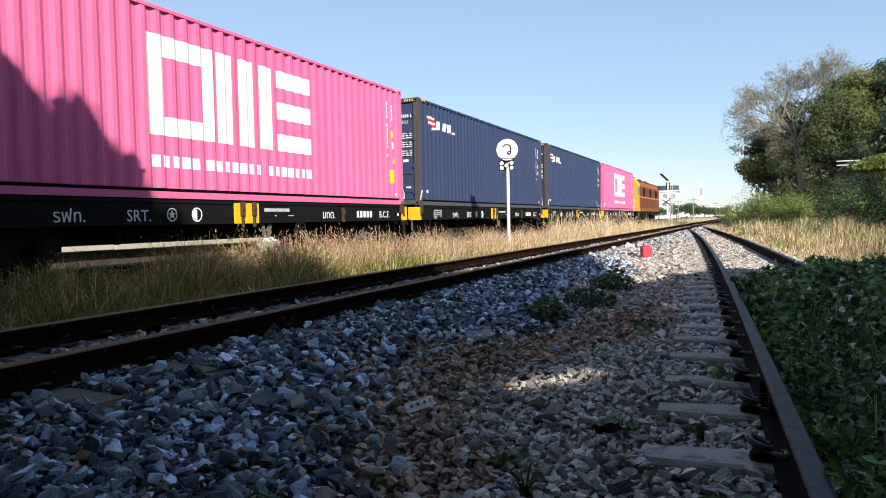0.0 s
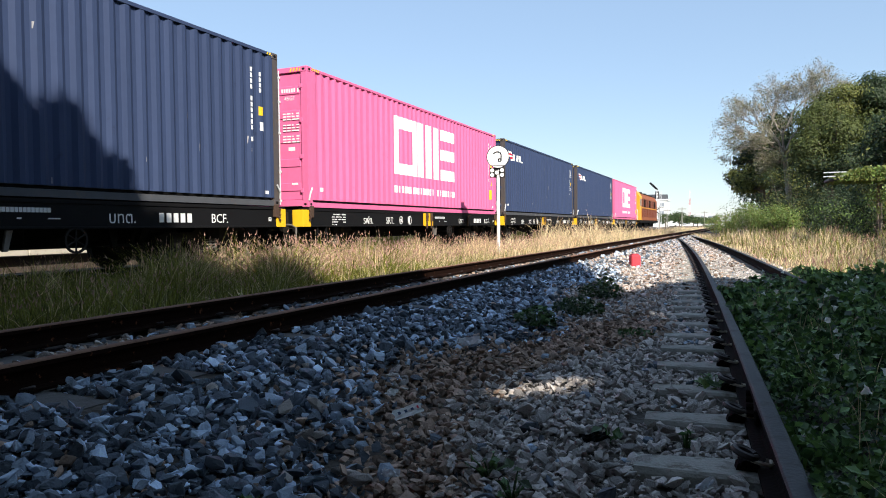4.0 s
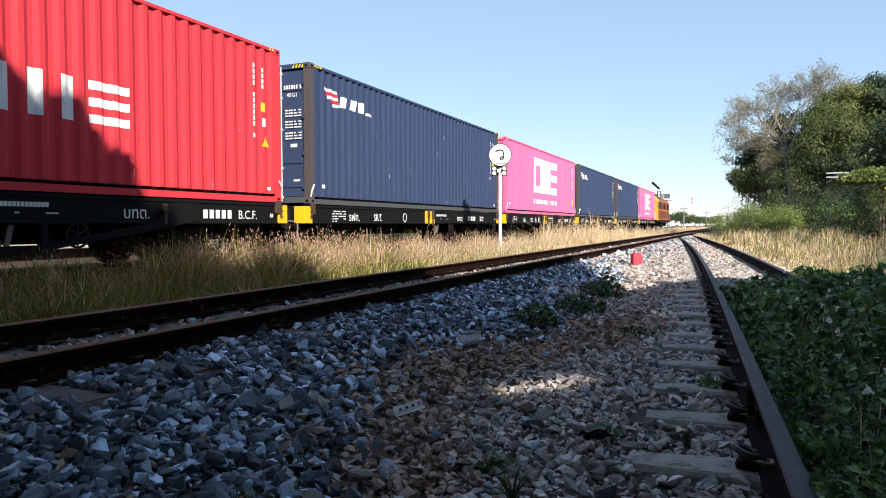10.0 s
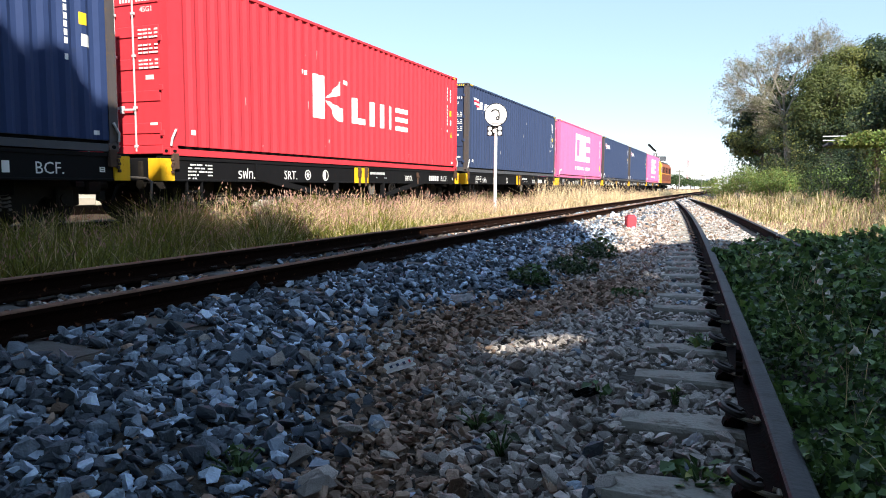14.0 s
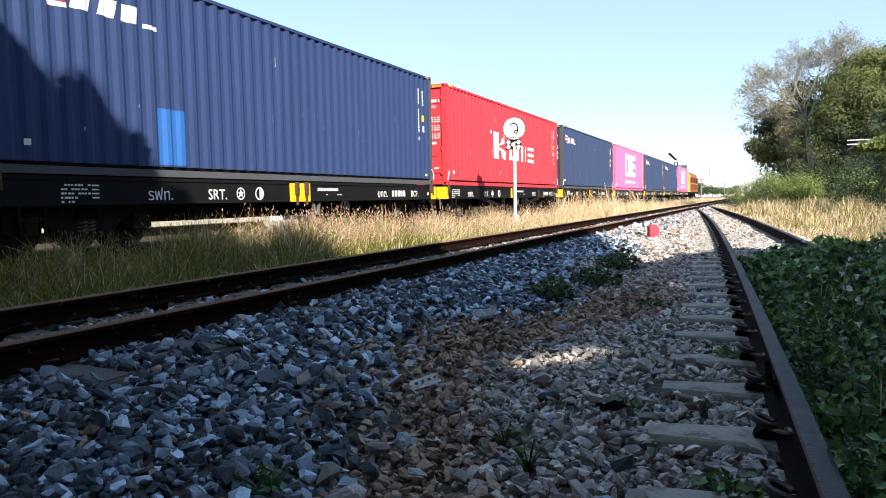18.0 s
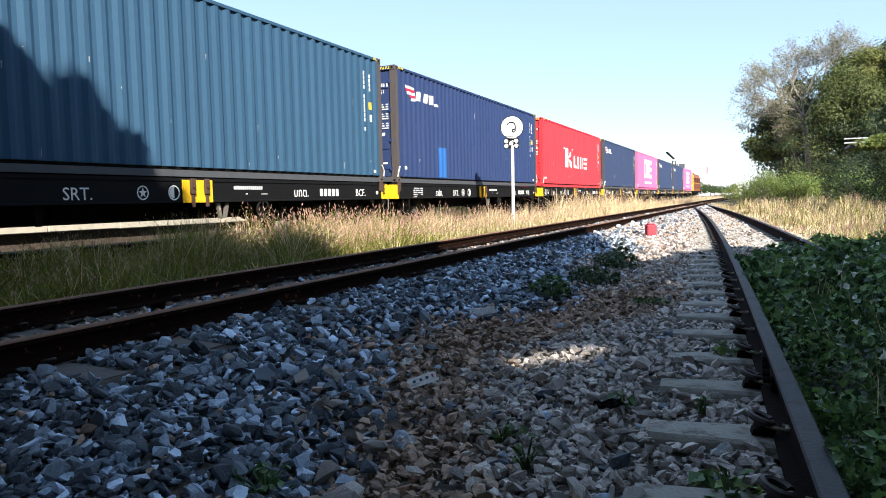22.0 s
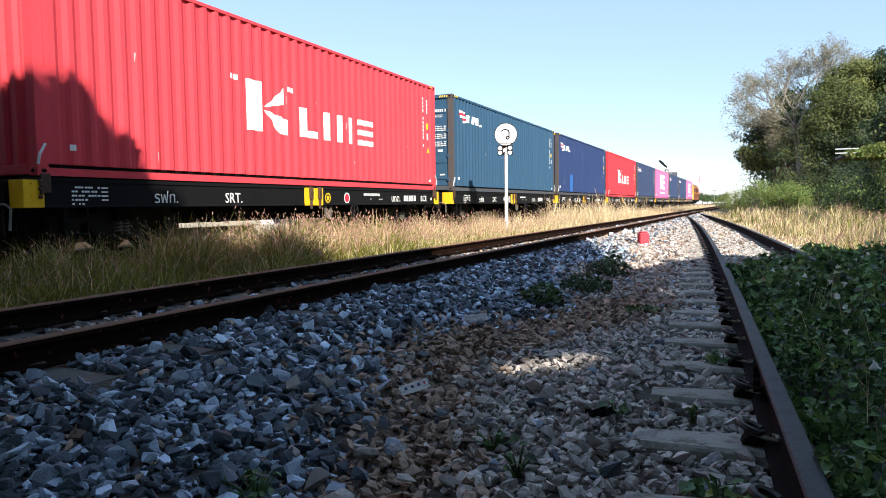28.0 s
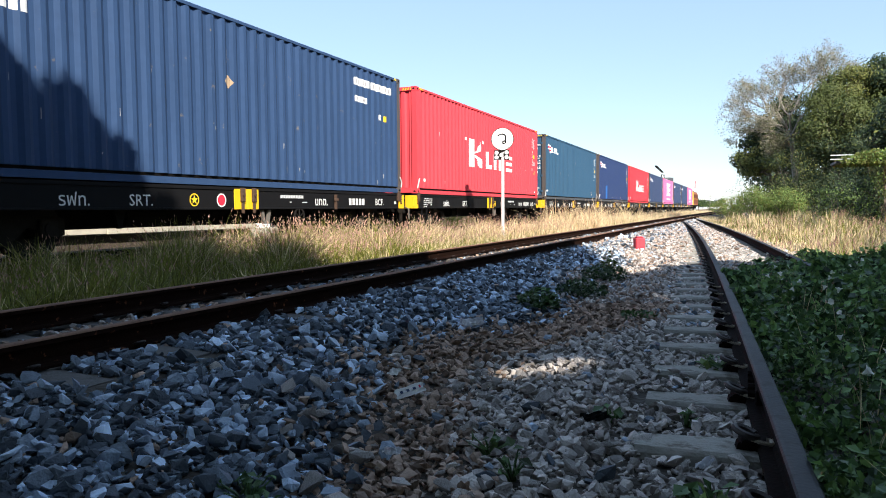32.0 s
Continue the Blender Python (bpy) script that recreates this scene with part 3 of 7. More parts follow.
                for k in range(7):                       # container number
                    box(bm, 0.575 + 0.06 * k + (0.03 if k == 6 else 0), 0.612 + 0.06 * k + (0.03 if k == 6 else 0), -HALF + 0.0265, -HALF + 0.029, 2.38, 2.46)
                for k in range(4):
                    box(bm, 0.24 + 0.06 * k, 0.277 + 0.06 * k, -HALF + 0.0265, -HALF + 0.029, 2.38, 2.46)
                part("marking", bm, "white_paint", dr, "white weight table and number bars")["kind"] = "stuff"
                text_part("size_code", "45G1", 0.12, dr, "white_paint", pose(0.63, -HALF + 0.0435, 2.22, 90, 0, 0))
    return c


def text_part(name, words, size, parent, material, m, thick=0.0012, align="LEFT"):
    """Lettering in the built-in font, as a mesh."""
    def make():
        cu = bpy.data.curves.new(name, "FONT")
        cu.body, cu.size, cu.extrude, cu.align_x, cu.resolution_u = words, size, thick, align, 2
        ob = bpy.data.objects.new(name, cu)
        me = bpy.data.meshes.new_from_object(ob)
        bpy.data.objects.remove(ob); bpy.data.curves.remove(cu)
        me.materials.clear(); me.materials.append(M[material])
        return me
    return part(name, shared(("text", words, size, material, align), make), None, parent, m=m)

# ---------------------------------------------------------------- wagons
# A wagon stands on the rail top at its middle, y along the train.
DECK = 1.06
SX = 1.20                 # outer face of the side sills
WEND = 6.28


M["bogie_dust"] = mat("bogie_dust", (0.020, 0.017, 0.014), 0.9, spots=(0.03, 0.025, 0.02), spot_amount=0.4, scale=7, spec=0.1)
M["spring_steel"] = mat("spring_steel", (0.14, 0.125, 0.11), 0.7, spots=(0.10, 0.07, 0.05), spot_amount=0.3, scale=9)
M["rusty_lock"] = mat("rusty_lock", (0.075, 0.045, 0.032), 0.85, spots=(0.16, 0.13, 0.10), spot_amount=0.3, scale=15, spec=0.2)


def wheelset_mesh():
    bm = B()
    for s in (-1, 1):
        x = s * 0.53
        disc(bm, x, 0, 0, 0.425, 0.125, 28, 0)
        disc(bm, x - s * 0.075, 0, 0, 0.455, 0.03, 28, 0)
        disc(bm, x + s * 0.066, 0, 0, 0.33, 0.012, 24, 0, inner=0.13)
        disc(bm, x + s * 0.07, 0, 0, 0.10, 0.05, 16, 0)
        for k in range(2):
            a = math.pi * k
            disc(bm, x + s * 0.066, 0.23 * math.cos(a), 0.23 * math.sin(a), 0.035, 0.02, 10, 0)
    tube(bm, (-0.80, 0, 0), (0.80, 0, 0), 0.065, n=12)
    return mesh_of("wheelset", bm, "steel_dark", True)


def bogie_parts(parent, y):
    """A three-piece bogie: cast side frames, bolster, coil springs, brake gear and two wheelsets."""
    m = Matrix.Translation((0, y, 0))
    def frame_mesh():
        bm = B()
        prism(bm, [(-1.15, 0.56), (-1.02, 0.60), (-0.42, 0.60), (-0.28, 0.72), (0.28, 0.72), (0.42, 0.60), (1.02, 0.60), (1.15, 0.56),
                   (1.15, 0.34), (1.02, 0.30), (0.80, 0.40), (0.62, 0.46), (0.36, 0.22), (-0.36, 0.22), (-0.62, 0.46), (-0.80, 0.40), (-1.02, 0.30), (-1.15, 0.34)], 0.72, 0.86, axis=0)
        return mesh_of("side_frame", bm, "bogie_dust")
    def spring_mesh():
        bm = B()
        for o in (0.0,):
            pts = [(0.87 + 0.06 * math.cos(a), o + 0.06 * math.sin(a), 0.29 + 0.25 * a / (2 * math.pi * 5)) for a in [i * math.pi / 4 for i in range(41)]]
            pipe(bm, pts, 0.014, 5)
        return mesh_of("spring", bm, "spring_steel", True)
    def box_mesh():
        bm = B()
        box(bm, 0.70, 0.94, -0.13, 0.13, 0.30, 0.56, 0.02)
        disc(bm, 0.945, 0, 0.425, 0.085, 0.03, 14, 0)
        return mesh_of("axle_box", bm, "bogie_dust")
    bg = part("bogie", shared("bolster", lambda: (lambda b: (box(b, -0.95, 0.95, -0.16, 0.16, 0.48, 0.70, 0.02), mesh_of("bogie", b, "grime_black"))[1])(B())), None, parent, m=m)
    for s in (0, 1):
        mm = pose(0, 0, 0, 0, 0, 180 * s)
        part("side_frame", shared("sf", frame_mesh), None, bg, m=mm)
        for o in (-0.065, 0.065):
            part("spring", shared("spr", spring_mesh), None, bg, m=mm @ Matrix.Translation((0, o, 0)))
        for o in (-0.875, 0.875):
            part("axle_box", shared("axb", box_mesh), None, bg, m=mm @ Matrix.Translation((0, o, 0)))
    sets = []
    for o in (-0.875, 0.875):
        sets.append(part("wheelset", shared("ws", wheelset_mesh), None, bg, m=Matrix.Translation((0, o, 0.425))))
    return sets


# where the lettering stands along the sills, wagon by wagon
SIGNS = {n: dict(data=d, operator=o, short=s, star=t, ring=r, notice=e, kind=k, number=u, code=c) for n, d, o, s, t, r, e, k, u, c in (
    (0, -5.14, -3.76, -2.60, -1.74, -1.21, 0.50, 2.40, 3.80, 4.85), (4, -5.20, -4.50, -3.33, None, -1.61, 0.49, 2.14, 3.08, 4.22),
    (5, -5.69, -4.46, -3.08, -2.25, -1.57, 0.44, 2.37, 4.0, 4.87), (6, -5.14, -3.74, -2.51, -1.72, -1.22, 0.60, 3.06, 3.78, 4.80),
    (7, -5.14, -3.74, -2.40, -1.10, -0.50, 0.85, 2.55, 3.45, 4.85), (8, -5.60, -4.21, -2.66, 0.53, 1.30, 2.05, 3.42, 4.12, 5.13),
    (9, -5.14, -3.74, -2.60, -1.29, -0.65, 1.00, 2.17, 3.55, 4.77))}


def wagon(i, label, truss=False, star=1):
    w = thing("flat_wagon", label, "railway wagon", "container flat wagons")
    def sill():
        bm = B()
        prism(bm, [(SX - 0.09, DECK), (SX, DECK), (SX, DECK - 0.05), (SX - 0.016, DECK - 0.055), (SX - 0.016, DECK - 0.355), (SX, DECK - 0.36), (SX, DECK - 0.385), (SX - 0.09, DECK - 0.385)], -WEND, WEND, axis=1)
        return mesh_of("side_sill", bm, "black_paint")
    for s in (0, 1):
        part("side_sill", shared("sill", sill), None, w, m=pose(0, 0, 0, 0, 0, 180 * s))
    bm = B(); prism(bm, [(-WEND + 0.12, 0.98), (-WEND + 0.12, 0.58), (-3.3, 0.58), (-2.7, 0.40), (2.7, 0.40), (3.3, 0.58), (WEND - 0.12, 0.58), (WEND - 0.12, 0.98)], -0.26, 0.26, axis=0); part("centre_sill", bm, "grime_black", w)
    for k in range(9):
        y = -5.4 + k * 1.35
        part("cross_beam", shared("xbeam", lambda: (lambda b: (box(b, -SX + 0.1, SX - 0.1, -0.06, 0.06, 0.70, 1.0), mesh_of("cross_beam", b, "grime_black"))[1])(B())), None, w, m=Matrix.Translation((0, y, 0)))
    for e in (0, 1):
        mm = pose(0, 0, 0, 0, 0, 180 * e)
        bm = B(); box(bm, -SX + 0.05, SX - 0.05, -WEND, -WEND + 0.10, 0.66, 1.03, 0.01); hs = part("headstock", bm, "black_paint", w, m=mm)
        for s in (-1, 1):
            bm = B()
            xa, xb = (SX - 0.02, SX + 0.012) if s > 0 else (-SX - 0.012, -SX + 0.02)
            box(bm, xa, xb, -WEND - 0.012, -WEND + (0.27 if (s > 0) == (e == 0) else 0.38), 0.675, 1.025, 0.006)
            box(bm, s * SX - (0.25 if s > 0 else 0.0), s * SX + (0.0 if s > 0 else 0.25), -WEND - 0.014, -WEND + 0.02, 0.675, 1.025, 0.006)
            for k in range(4):
                disc(bm, s * (SX + 0.014), -WEND + 0.10, 0.74 + k * 0.08, 0.014, 0.012, 8, 0)
            part("corner_plate", bm, "yellow_paint", w, "yellow painted corner plate", m=mm)
            # twist lock on top of the corner
            bm = B()
            box(bm, s * 1.13 - 0.06, s * 1.13 + 0.06, -6.07, -5.95, DECK - 0.03, DECK + 0.02, 0.01)
            box(bm, s * 1.205 - 0.03, s * 1.205 + 0.03, -6.06, -5.92, DECK - 0.20, DECK + 0.05, 0.01)
            part("twist_lock", bm, "rusty_lock", w, m=mm)
            if (s > 0) == (e == 0):
                bm = B()
                for k in range(5):
                    box(bm, s * (SX + 0.035) - 0.018, s * (SX + 0.035) + 0.018, -6.10 + 0.018 * (k % 2), -6.05 + 0.018 * (k % 2), DECK - 0.27 + 0.05 * k, DECK - 0.225 + 0.05 * k, 0.008)
                part("lock_chain", bm, "rusty_lock", w, "rusty lock chain", m=mm)
                bm = B()
                pipe(bm, [(s * (SX + 0.03), -6.09, DECK + 0.16), (s * (SX + 0.05), -6.08, DECK + 0.28), (s * (SX + 0.045), -5.99, DECK + 0.42)], 0.018, 7)
                part("lock_handle", bm, "galv", w, "pale bent lock handle", m=mm)
        bm = B()
        tube(bm, (0, -WEND, 0.60), (0, -WEND - 0.22, 0.60), 0.09, n=10)
        box(bm, -0.15, 0.15, -WEND - 0.40, -WEND - 0.18, 0.46, 0.76, 0.03)
        part("coupler", bm, "steel_dark", w, m=mm)
        bm = B()
        pipe(bm, [(0.42, -WEND + 0.02, 0.62), (0.42, -WEND - 0.12, 0.60), (0.41, -WEND - 0.20, 0.40), (0.40, -WEND - 0.30, 0.28), (0.36, -WEND - 0.38, 0.36)], 0.026, 8)
        part("brake_hose", bm, "grime_black", w, m=mm, smooth=True)
        # uncoupling lever across the end, with its bent handle
        bm = B()
        pipe(bm, [(0.10, -WEND - 0.06, 0.74), (0.95, -WEND - 0.06, 0.72), (1.10, -WEND - 0.10, 0.66), (1.12, -WEND - 0.14, 0.40)], 0.017, 6)
        part("uncoupling_lever", bm, "spring_steel", w, m=mm)
        bm = B()
        box(bm, 0.78, 0.86, -WEND - 0.05, -WEND - 0.01, 0.32, 0.98, 0.008)
        disc(bm, 0.82, -WEND - 0.055, 0.62, 0.07, 0.03, 14, 1)
        part("end_bracket", bm, "bogie_dust", w, m=mm)
        # step under the sill
        bm = B()
        for o in (0.0, 0.34):
            box(bm, SX - 0.05, SX - 0.015, -WEND + 0.56 + o, -WEND + 0.585 + o, 0.30, 0.70)
        for z in (0.31, 0.50):
            box(bm, SX - 0.06, SX - 0.01, -WEND + 0.56, -WEND + 0.925, z, z + 0.022)
        part("step", bm, "black_paint", w, m=mm)
    wheels = bogie_parts(w, 4.55) + bogie_parts(w, -4.55)
    # plates at the middle, with the folded locks over them
    for y in (-0.18, 0.155):
        part("middle_plate", shared("mplate", lambda: (lambda b: (box(b, SX - 0.01, SX + 0.006, -0.163, 0.163, 0.672, 1.03, 0.004), mesh_of("middle_plate", b, "yellow_paint"))[1])(B())), None, w, "yellow painted lock plate", m=Matrix.Translation((0, y, 0)))
    def lock():
        bm = B()
        box(bm, SX, SX + 0.05, -0.055, 0.055, 0.80, 1.05, 0.012)
        box(bm, SX, SX + 0.035, -0.03, 0.04, 0.60, 0.80, 0.010)
        disc(bm, SX + 0.05, 0.0, 0.93, 0.035, 0.03, 10, 0)
        return mesh_of("folded_lock", bm, "rusty_lock")
    for y in (-0.14, 0.17):
        part("folded_lock", shared("flock", lock), None, w, "rusty folded container lock", m=Matrix.Translation((0, y, 0)))
    # stowed lock brackets
    at = SIGNS.get(i, SIGNS[0])
    if at["number"] - at["kind"] > 1.0:
        y = at["kind"] + 0.78
        bm = B()
        box(bm, SX - 0.02, SX + 0.03, y - 0.035, y + 0.035, 0.66, 0.98, 0.008)
        box(bm, SX, SX + 0.045, y - 0.07, y + 0.07, 0.84, 0.90, 0.008)
        part("stake_bracket", bm, "rusty_lock", w)
    # forked bracket under the sill
    for o in (-0.11, 0.11):
        bm = B()
        prism(bm, [(0.58 + o, 0.66), (0.66 + o, 0.66), (0.62 + o * 0.45 + 0.03, 0.40), (0.62 + o * 0.45 - 0.03, 0.40)], SX - 0.10, SX - 0.06, axis=0)
        part("fork_bracket", bm, "spring_steel", w)
    # brake wheel and rigging
    bm = B()
    disc(bm, SX - 0.02, 1.62, 0.52, 0.18, 0.025, 24, 0, inner=0.15)
    for k in range(3):
        a = 0.5 + k * math.pi / 3
        tube(bm, (SX - 0.02, 1.62 - 0.16 * math.cos(a), 0.52 - 0.16 * math.sin(a)), (SX - 0.02, 1.62 + 0.16 * math.cos(a), 0.52 + 0.16 * math.sin(a)), 0.012, n=6)
    tube(bm, (0.6, 1.62, 0.52), (SX - 0.01, 1.62, 0.52), 0.02, n=8)
    part("brake_wheel", bm, "steel_dark", w)
    bm = B()
    tube(bm, (0.45, -2.1, 0.56), (0.45, -1.3, 0.56), 0.16, n=16)
    box(bm, 0.4, 0.9, 0.5, 1.1, 0.48, 0.7, 0.02)
    for y in (-2.6, 2.4):
        prism(bm, [(y - 0.10, 0.68), (y + 0.10, 0.68), (y + 0.03, 0.40), (y - 0.03, 0.40)], 0.95, 1.0, axis=0)
    tube(bm, (0.75, -3.4, 0.42), (0.75, 3.4, 0.42), 0.018, n=6)
    part("brake_gear", bm, "grime_black", w)
    if truss:
        for s in (-1, 1):
            bm = B()
            x0, x1 = s * (SX - 0.07), s * (SX + 0.012)
            prism(bm, [(-3.98, 1.00), (-3.55, 1.00), (-3.15, 0.70), (-1.10, 0.40), (1.10, 0.40), (2.95, 0.70), (3.30, 1.00), (3.85, 1.00), (3.85, 0.72), (3.1, 0.60), (1.16, 0.33), (-1.16, 0.33), (-3.2, 0.60), (-3.98, 0.72)], min(x0, x1), max(x0, x1), axis=0)
            for y in (-1.12, 1.12):
                box(bm, min(x0, x1), max(x0, x1), y - 0.05, y + 0.05, 0.40, 0.70)
            part("truss", bm, "black_paint", w, "black trussed underframe")
    # lettering on the seen side
    XT = SX - 0.0145
    at = SIGNS.get(i, SIGNS[0])
    def bars(name, material, label, rects):
        bm = B()
        for y0, y1, z0, z1 in rects:
            box(bm, XT, XT + 0.0015, y0, y1, z0, z1)
        part(name, bm, material, w, label)["kind"] = "stuff"
    y = at["data"]
    bars("data_table", "white_paint", "small white data lines",
         [(y + j * 0.05, y + j * 0.05 + (0.040 if (j + k) % 3 else 0.026), 0.93 - k * 0.055, 0.954 - k * 0.055) for k, n in enumerate((9, 8, 9, 5, 4)) for j in range(n) if (j * 3 + k) % 7] +
         [(y + 0.46, y + 0.57, 0.93 - k * 0.055, 0.95 - k * 0.055) for k in range(4)])
    text_part("lettering", "\u0e23\u0e1f\u0e17.", 0.245, w, "white_paint", pose(XT + 0.001, at["operator"], 0.735, 90, 0, 90))
    text_part("lettering", "SRT.", 0.24, w, "white_paint", pose(XT + 0.001, at["short"], 0.735, 90, 0, 90))
    badge = "sticker_yellow" if star == 2 else "white_paint"
    y = at["star"]
    if y is not None:
        bm = B()
        disc(bm, XT, y, 0.83, 0.105, 0.004, 24, 0, inner=0.088)
        part("badge_ring", bm, badge, w)
        bm = B()
        prism(bm, [(y + (0.078 if k % 2 == 0 else 0.032) * math.sin(k * math.pi / 5), 0.83 + (0.078 if k % 2 == 0 else 0.032) * math.cos(k * math.pi / 5)) for k in range(10)], XT - 0.001, XT + 0.003, axis=0)
        part("badge_star", bm, badge, w, "painted five-pointed star")
    y = at["ring"]
    bm = B()
    disc(bm, XT, y, 0.83, 0.115, 0.004, 24, 0, inner=0.095)
    part("badge_ring", bm, "white_paint", w, "round inspection badge")
    if i != 4:
        bm = B()
        prism(bm, [(y + (0.092 if star == 2 else 0.086) * math.sin(a), 0.83 + (0.092 if star == 2 else 0.086) * math.cos(a)) for a in [k * math.pi / 12 - (0 if star == 2 else math.pi * (i % 2)) for k in range(13 if star == 1 else 24)]], XT - 0.001, XT + 0.002, axis=0)
        part("badge_field", bm, "flag_red" if star == 2 else "white_paint", w)
    y = at["notice"]
    bars("notice", "galv", "", [(y + k * 0.055, y + k * 0.055 + 0.046, 0.885, 0.945) for k in range(14)] + [(y + 0.3, y + 0.36, 0.80, 0.82), (y + 0.72, y + 0.90, 0.80, 0.815)])
    text_part("lettering", "\u0e1a\u0e17\u0e15.", 0.24, w, "white_paint", pose(XT + 0.001, at["kind"], 0.75, 90, 0, 90))
    y = at["number"]
    bars("number", "white_paint", "white bars of the running number", [(y + k * 0.148, y + k * 0.148 + 0.10, 0.76, 0.905) for k in range(5)])
    text_part("lettering", "B.C.F." if i < 4 or i == 5 else "BCF.", 0.22, w, "white_paint", pose(XT + 0.001, at["code"], 0.755, 90, 0, 90))
    bars("small_mark", "white_paint", "", [(5.78, 5.80, 0.79, 0.86), (5.85, 5.87, 0.79, 0.86), (5.78, 5.87, 0.79, 0.805), (5.78, 5.87, 0.845, 0.86), (5.78, 5.87, 0.817, 0.832)])
    return w, wheels


# ---------------------------------------------------------------- marks on the containers, as plain shapes
def ring_marks(c):
    """A square ring, two uprights with a slanted band between, and three bars."""
    painted("emblem_ring", [rect(-2.15, -1.82, 0.95, 2.46), rect(-1.82, -1.02, 0.95, 1.24), rect(-1.82, -1.02, 2.14, 2.46), rect(-1.02, -0.75, 0.95, 2.46)], "white_paint", c, label="large white square ring")
    painted("emblem_bar", [rect(-0.65, -0.30, 0.95, 2.46)], "white_paint", c, label="white upright bar")
    painted("emblem_bar", [rect(-0.10, 0.26, 0.95, 2.46)], "white_paint", c, label="white upright bar")
    painted("emblem_bar", [rect(0.46, 0.80, 0.95, 2.46)], "white_paint", c, label="white upright bar")
    for z in (0.95, 1.55, 2.14):
        painted("emblem_bar", [rect(0.96, 2.08, z, z + 0.32)], "white_paint", c, label="white level bar")
    bars, y = [], -2.10
    for n, gap in ((5, 0.12), (7, 0.14), (7, 0.0)):
        for k in range(n):
            bars.append(rect(y, y + 0.15, 0.47, 0.65))
            y += 0.207
        y += gap
    tagged(painted("caption", bars, "white_paint", c, label="row of small white bars"), kind="stuff")
    painted("sticker", [rect(5.45, 5.68, 0.52, 0.86)], "sticker_yellow", c, label="yellow sticker")


def stripe_marks(c):
    """A slanting flag of white and red stripes and a few white blocks."""
    wav = [[(-5.53 + 0.08 * k, 2.49 - 0.076 * k), (-5.02 + 0.02 * k, 2.47 - 0.07 * k), (-5.00 + 0.02 * k, 2.41 - 0.07 * k), (-5.51 + 0.08 * k, 2.42 - 0.076 * k)] for k in range(5)]
    for k, w in enumerate(wav):
        painted("flag_stripe", [w], "flag_red" if k % 2 else "white_paint", c, label="red flag stripe" if k % 2 else "white flag stripe")
    for o in (-4.86, -4.47, -4.09):
        painted("emblem_block", [[(o, 2.16), (o + 0.27, 2.16), (o + 0.33, 2.40), (o + 0.06, 2.40)]], "white_paint", c, label="white slanted block")
    painted("emblem_bar", [rect(-3.68, -3.42, 2.14, 2.20)], "white_paint", c)


def wedge_marks(c):
    """White bars and wedges in a row, the first one tall."""
    painted("emblem_bar", [rect(-2.02, -1.62, 0.95, 1.85)], "white_paint", c, label="tall white upright bar")
    painted("emblem_wedge", [[(-1.54, 1.40), (-0.92, 1.84), (-0.92, 1.52)]], "white_paint", c, label="white wedge")
    painted("emblem_wedge", [[(-1.54, 1.36), (-0.85, 1.24), (-0.85, 0.95), (-1.10, 0.95)]], "white_paint", c, label="white wedge")
    for y in (-2.46, -2.34, -0.84, -0.70):
        painted("emblem_dot", [rect(y, y + 0.085, 1.78, 1.87)], "white_paint", c)
    for y0, y1 in ((-0.42, -0.18), (0.44, 0.70), (0.94, 1.14), (1.40, 1.60)):
        painted("emblem_bar", [rect(y0, y1, 0.96, 1.54)], "white_paint", c, label="white upright bar")
    painted("emblem_bar", [rect(-0.14, 0.22, 0.96, 1.10)], "white_paint", c, label="short white level bar")
    for z in (0.96, 1.19, 1.42):
        painted("emblem_bar", [rect(1.84, 2.50, z, z + 0.12)], "white_paint", c, label="short white level bar")


def end_marks(c, warn=True):
    sh = [rect(5.285, 5.338, 2.42 - 0.105 * k, 2.50 - 0.105 * k) for k in (0, 1, 2, 3, 5, 6, 7, 8, 9, 10, 12)]
    sh += [rect(5.545, 5.592, 2.38 - 0.10 * k, 2.455 - 0.10 * k) for k in range(4)]
    sh += [rect(5.55, 5.68, 1.38, 1.54)]
    tagged(painted("number_mark", sh, "white_paint", c, label="upright row of white bars"), kind="stuff")
    st = [rect(5.53, 5.65, 1.66, 1.82)]
    if warn:
        st.append([(5.54, 1.02), (5.78, 1.02), (5.66, 1.24)])
    for q in st:
        painted("sticker", [q], "sticker_yellow", c, label="yellow sticker")
    for r in (rect(5.72, 5.80, 0.22, 0.28), rect(-5.60, -5.52, 0.34, 0.42)):
        painted("plate", [r], "white_paint", c, label="small white label")


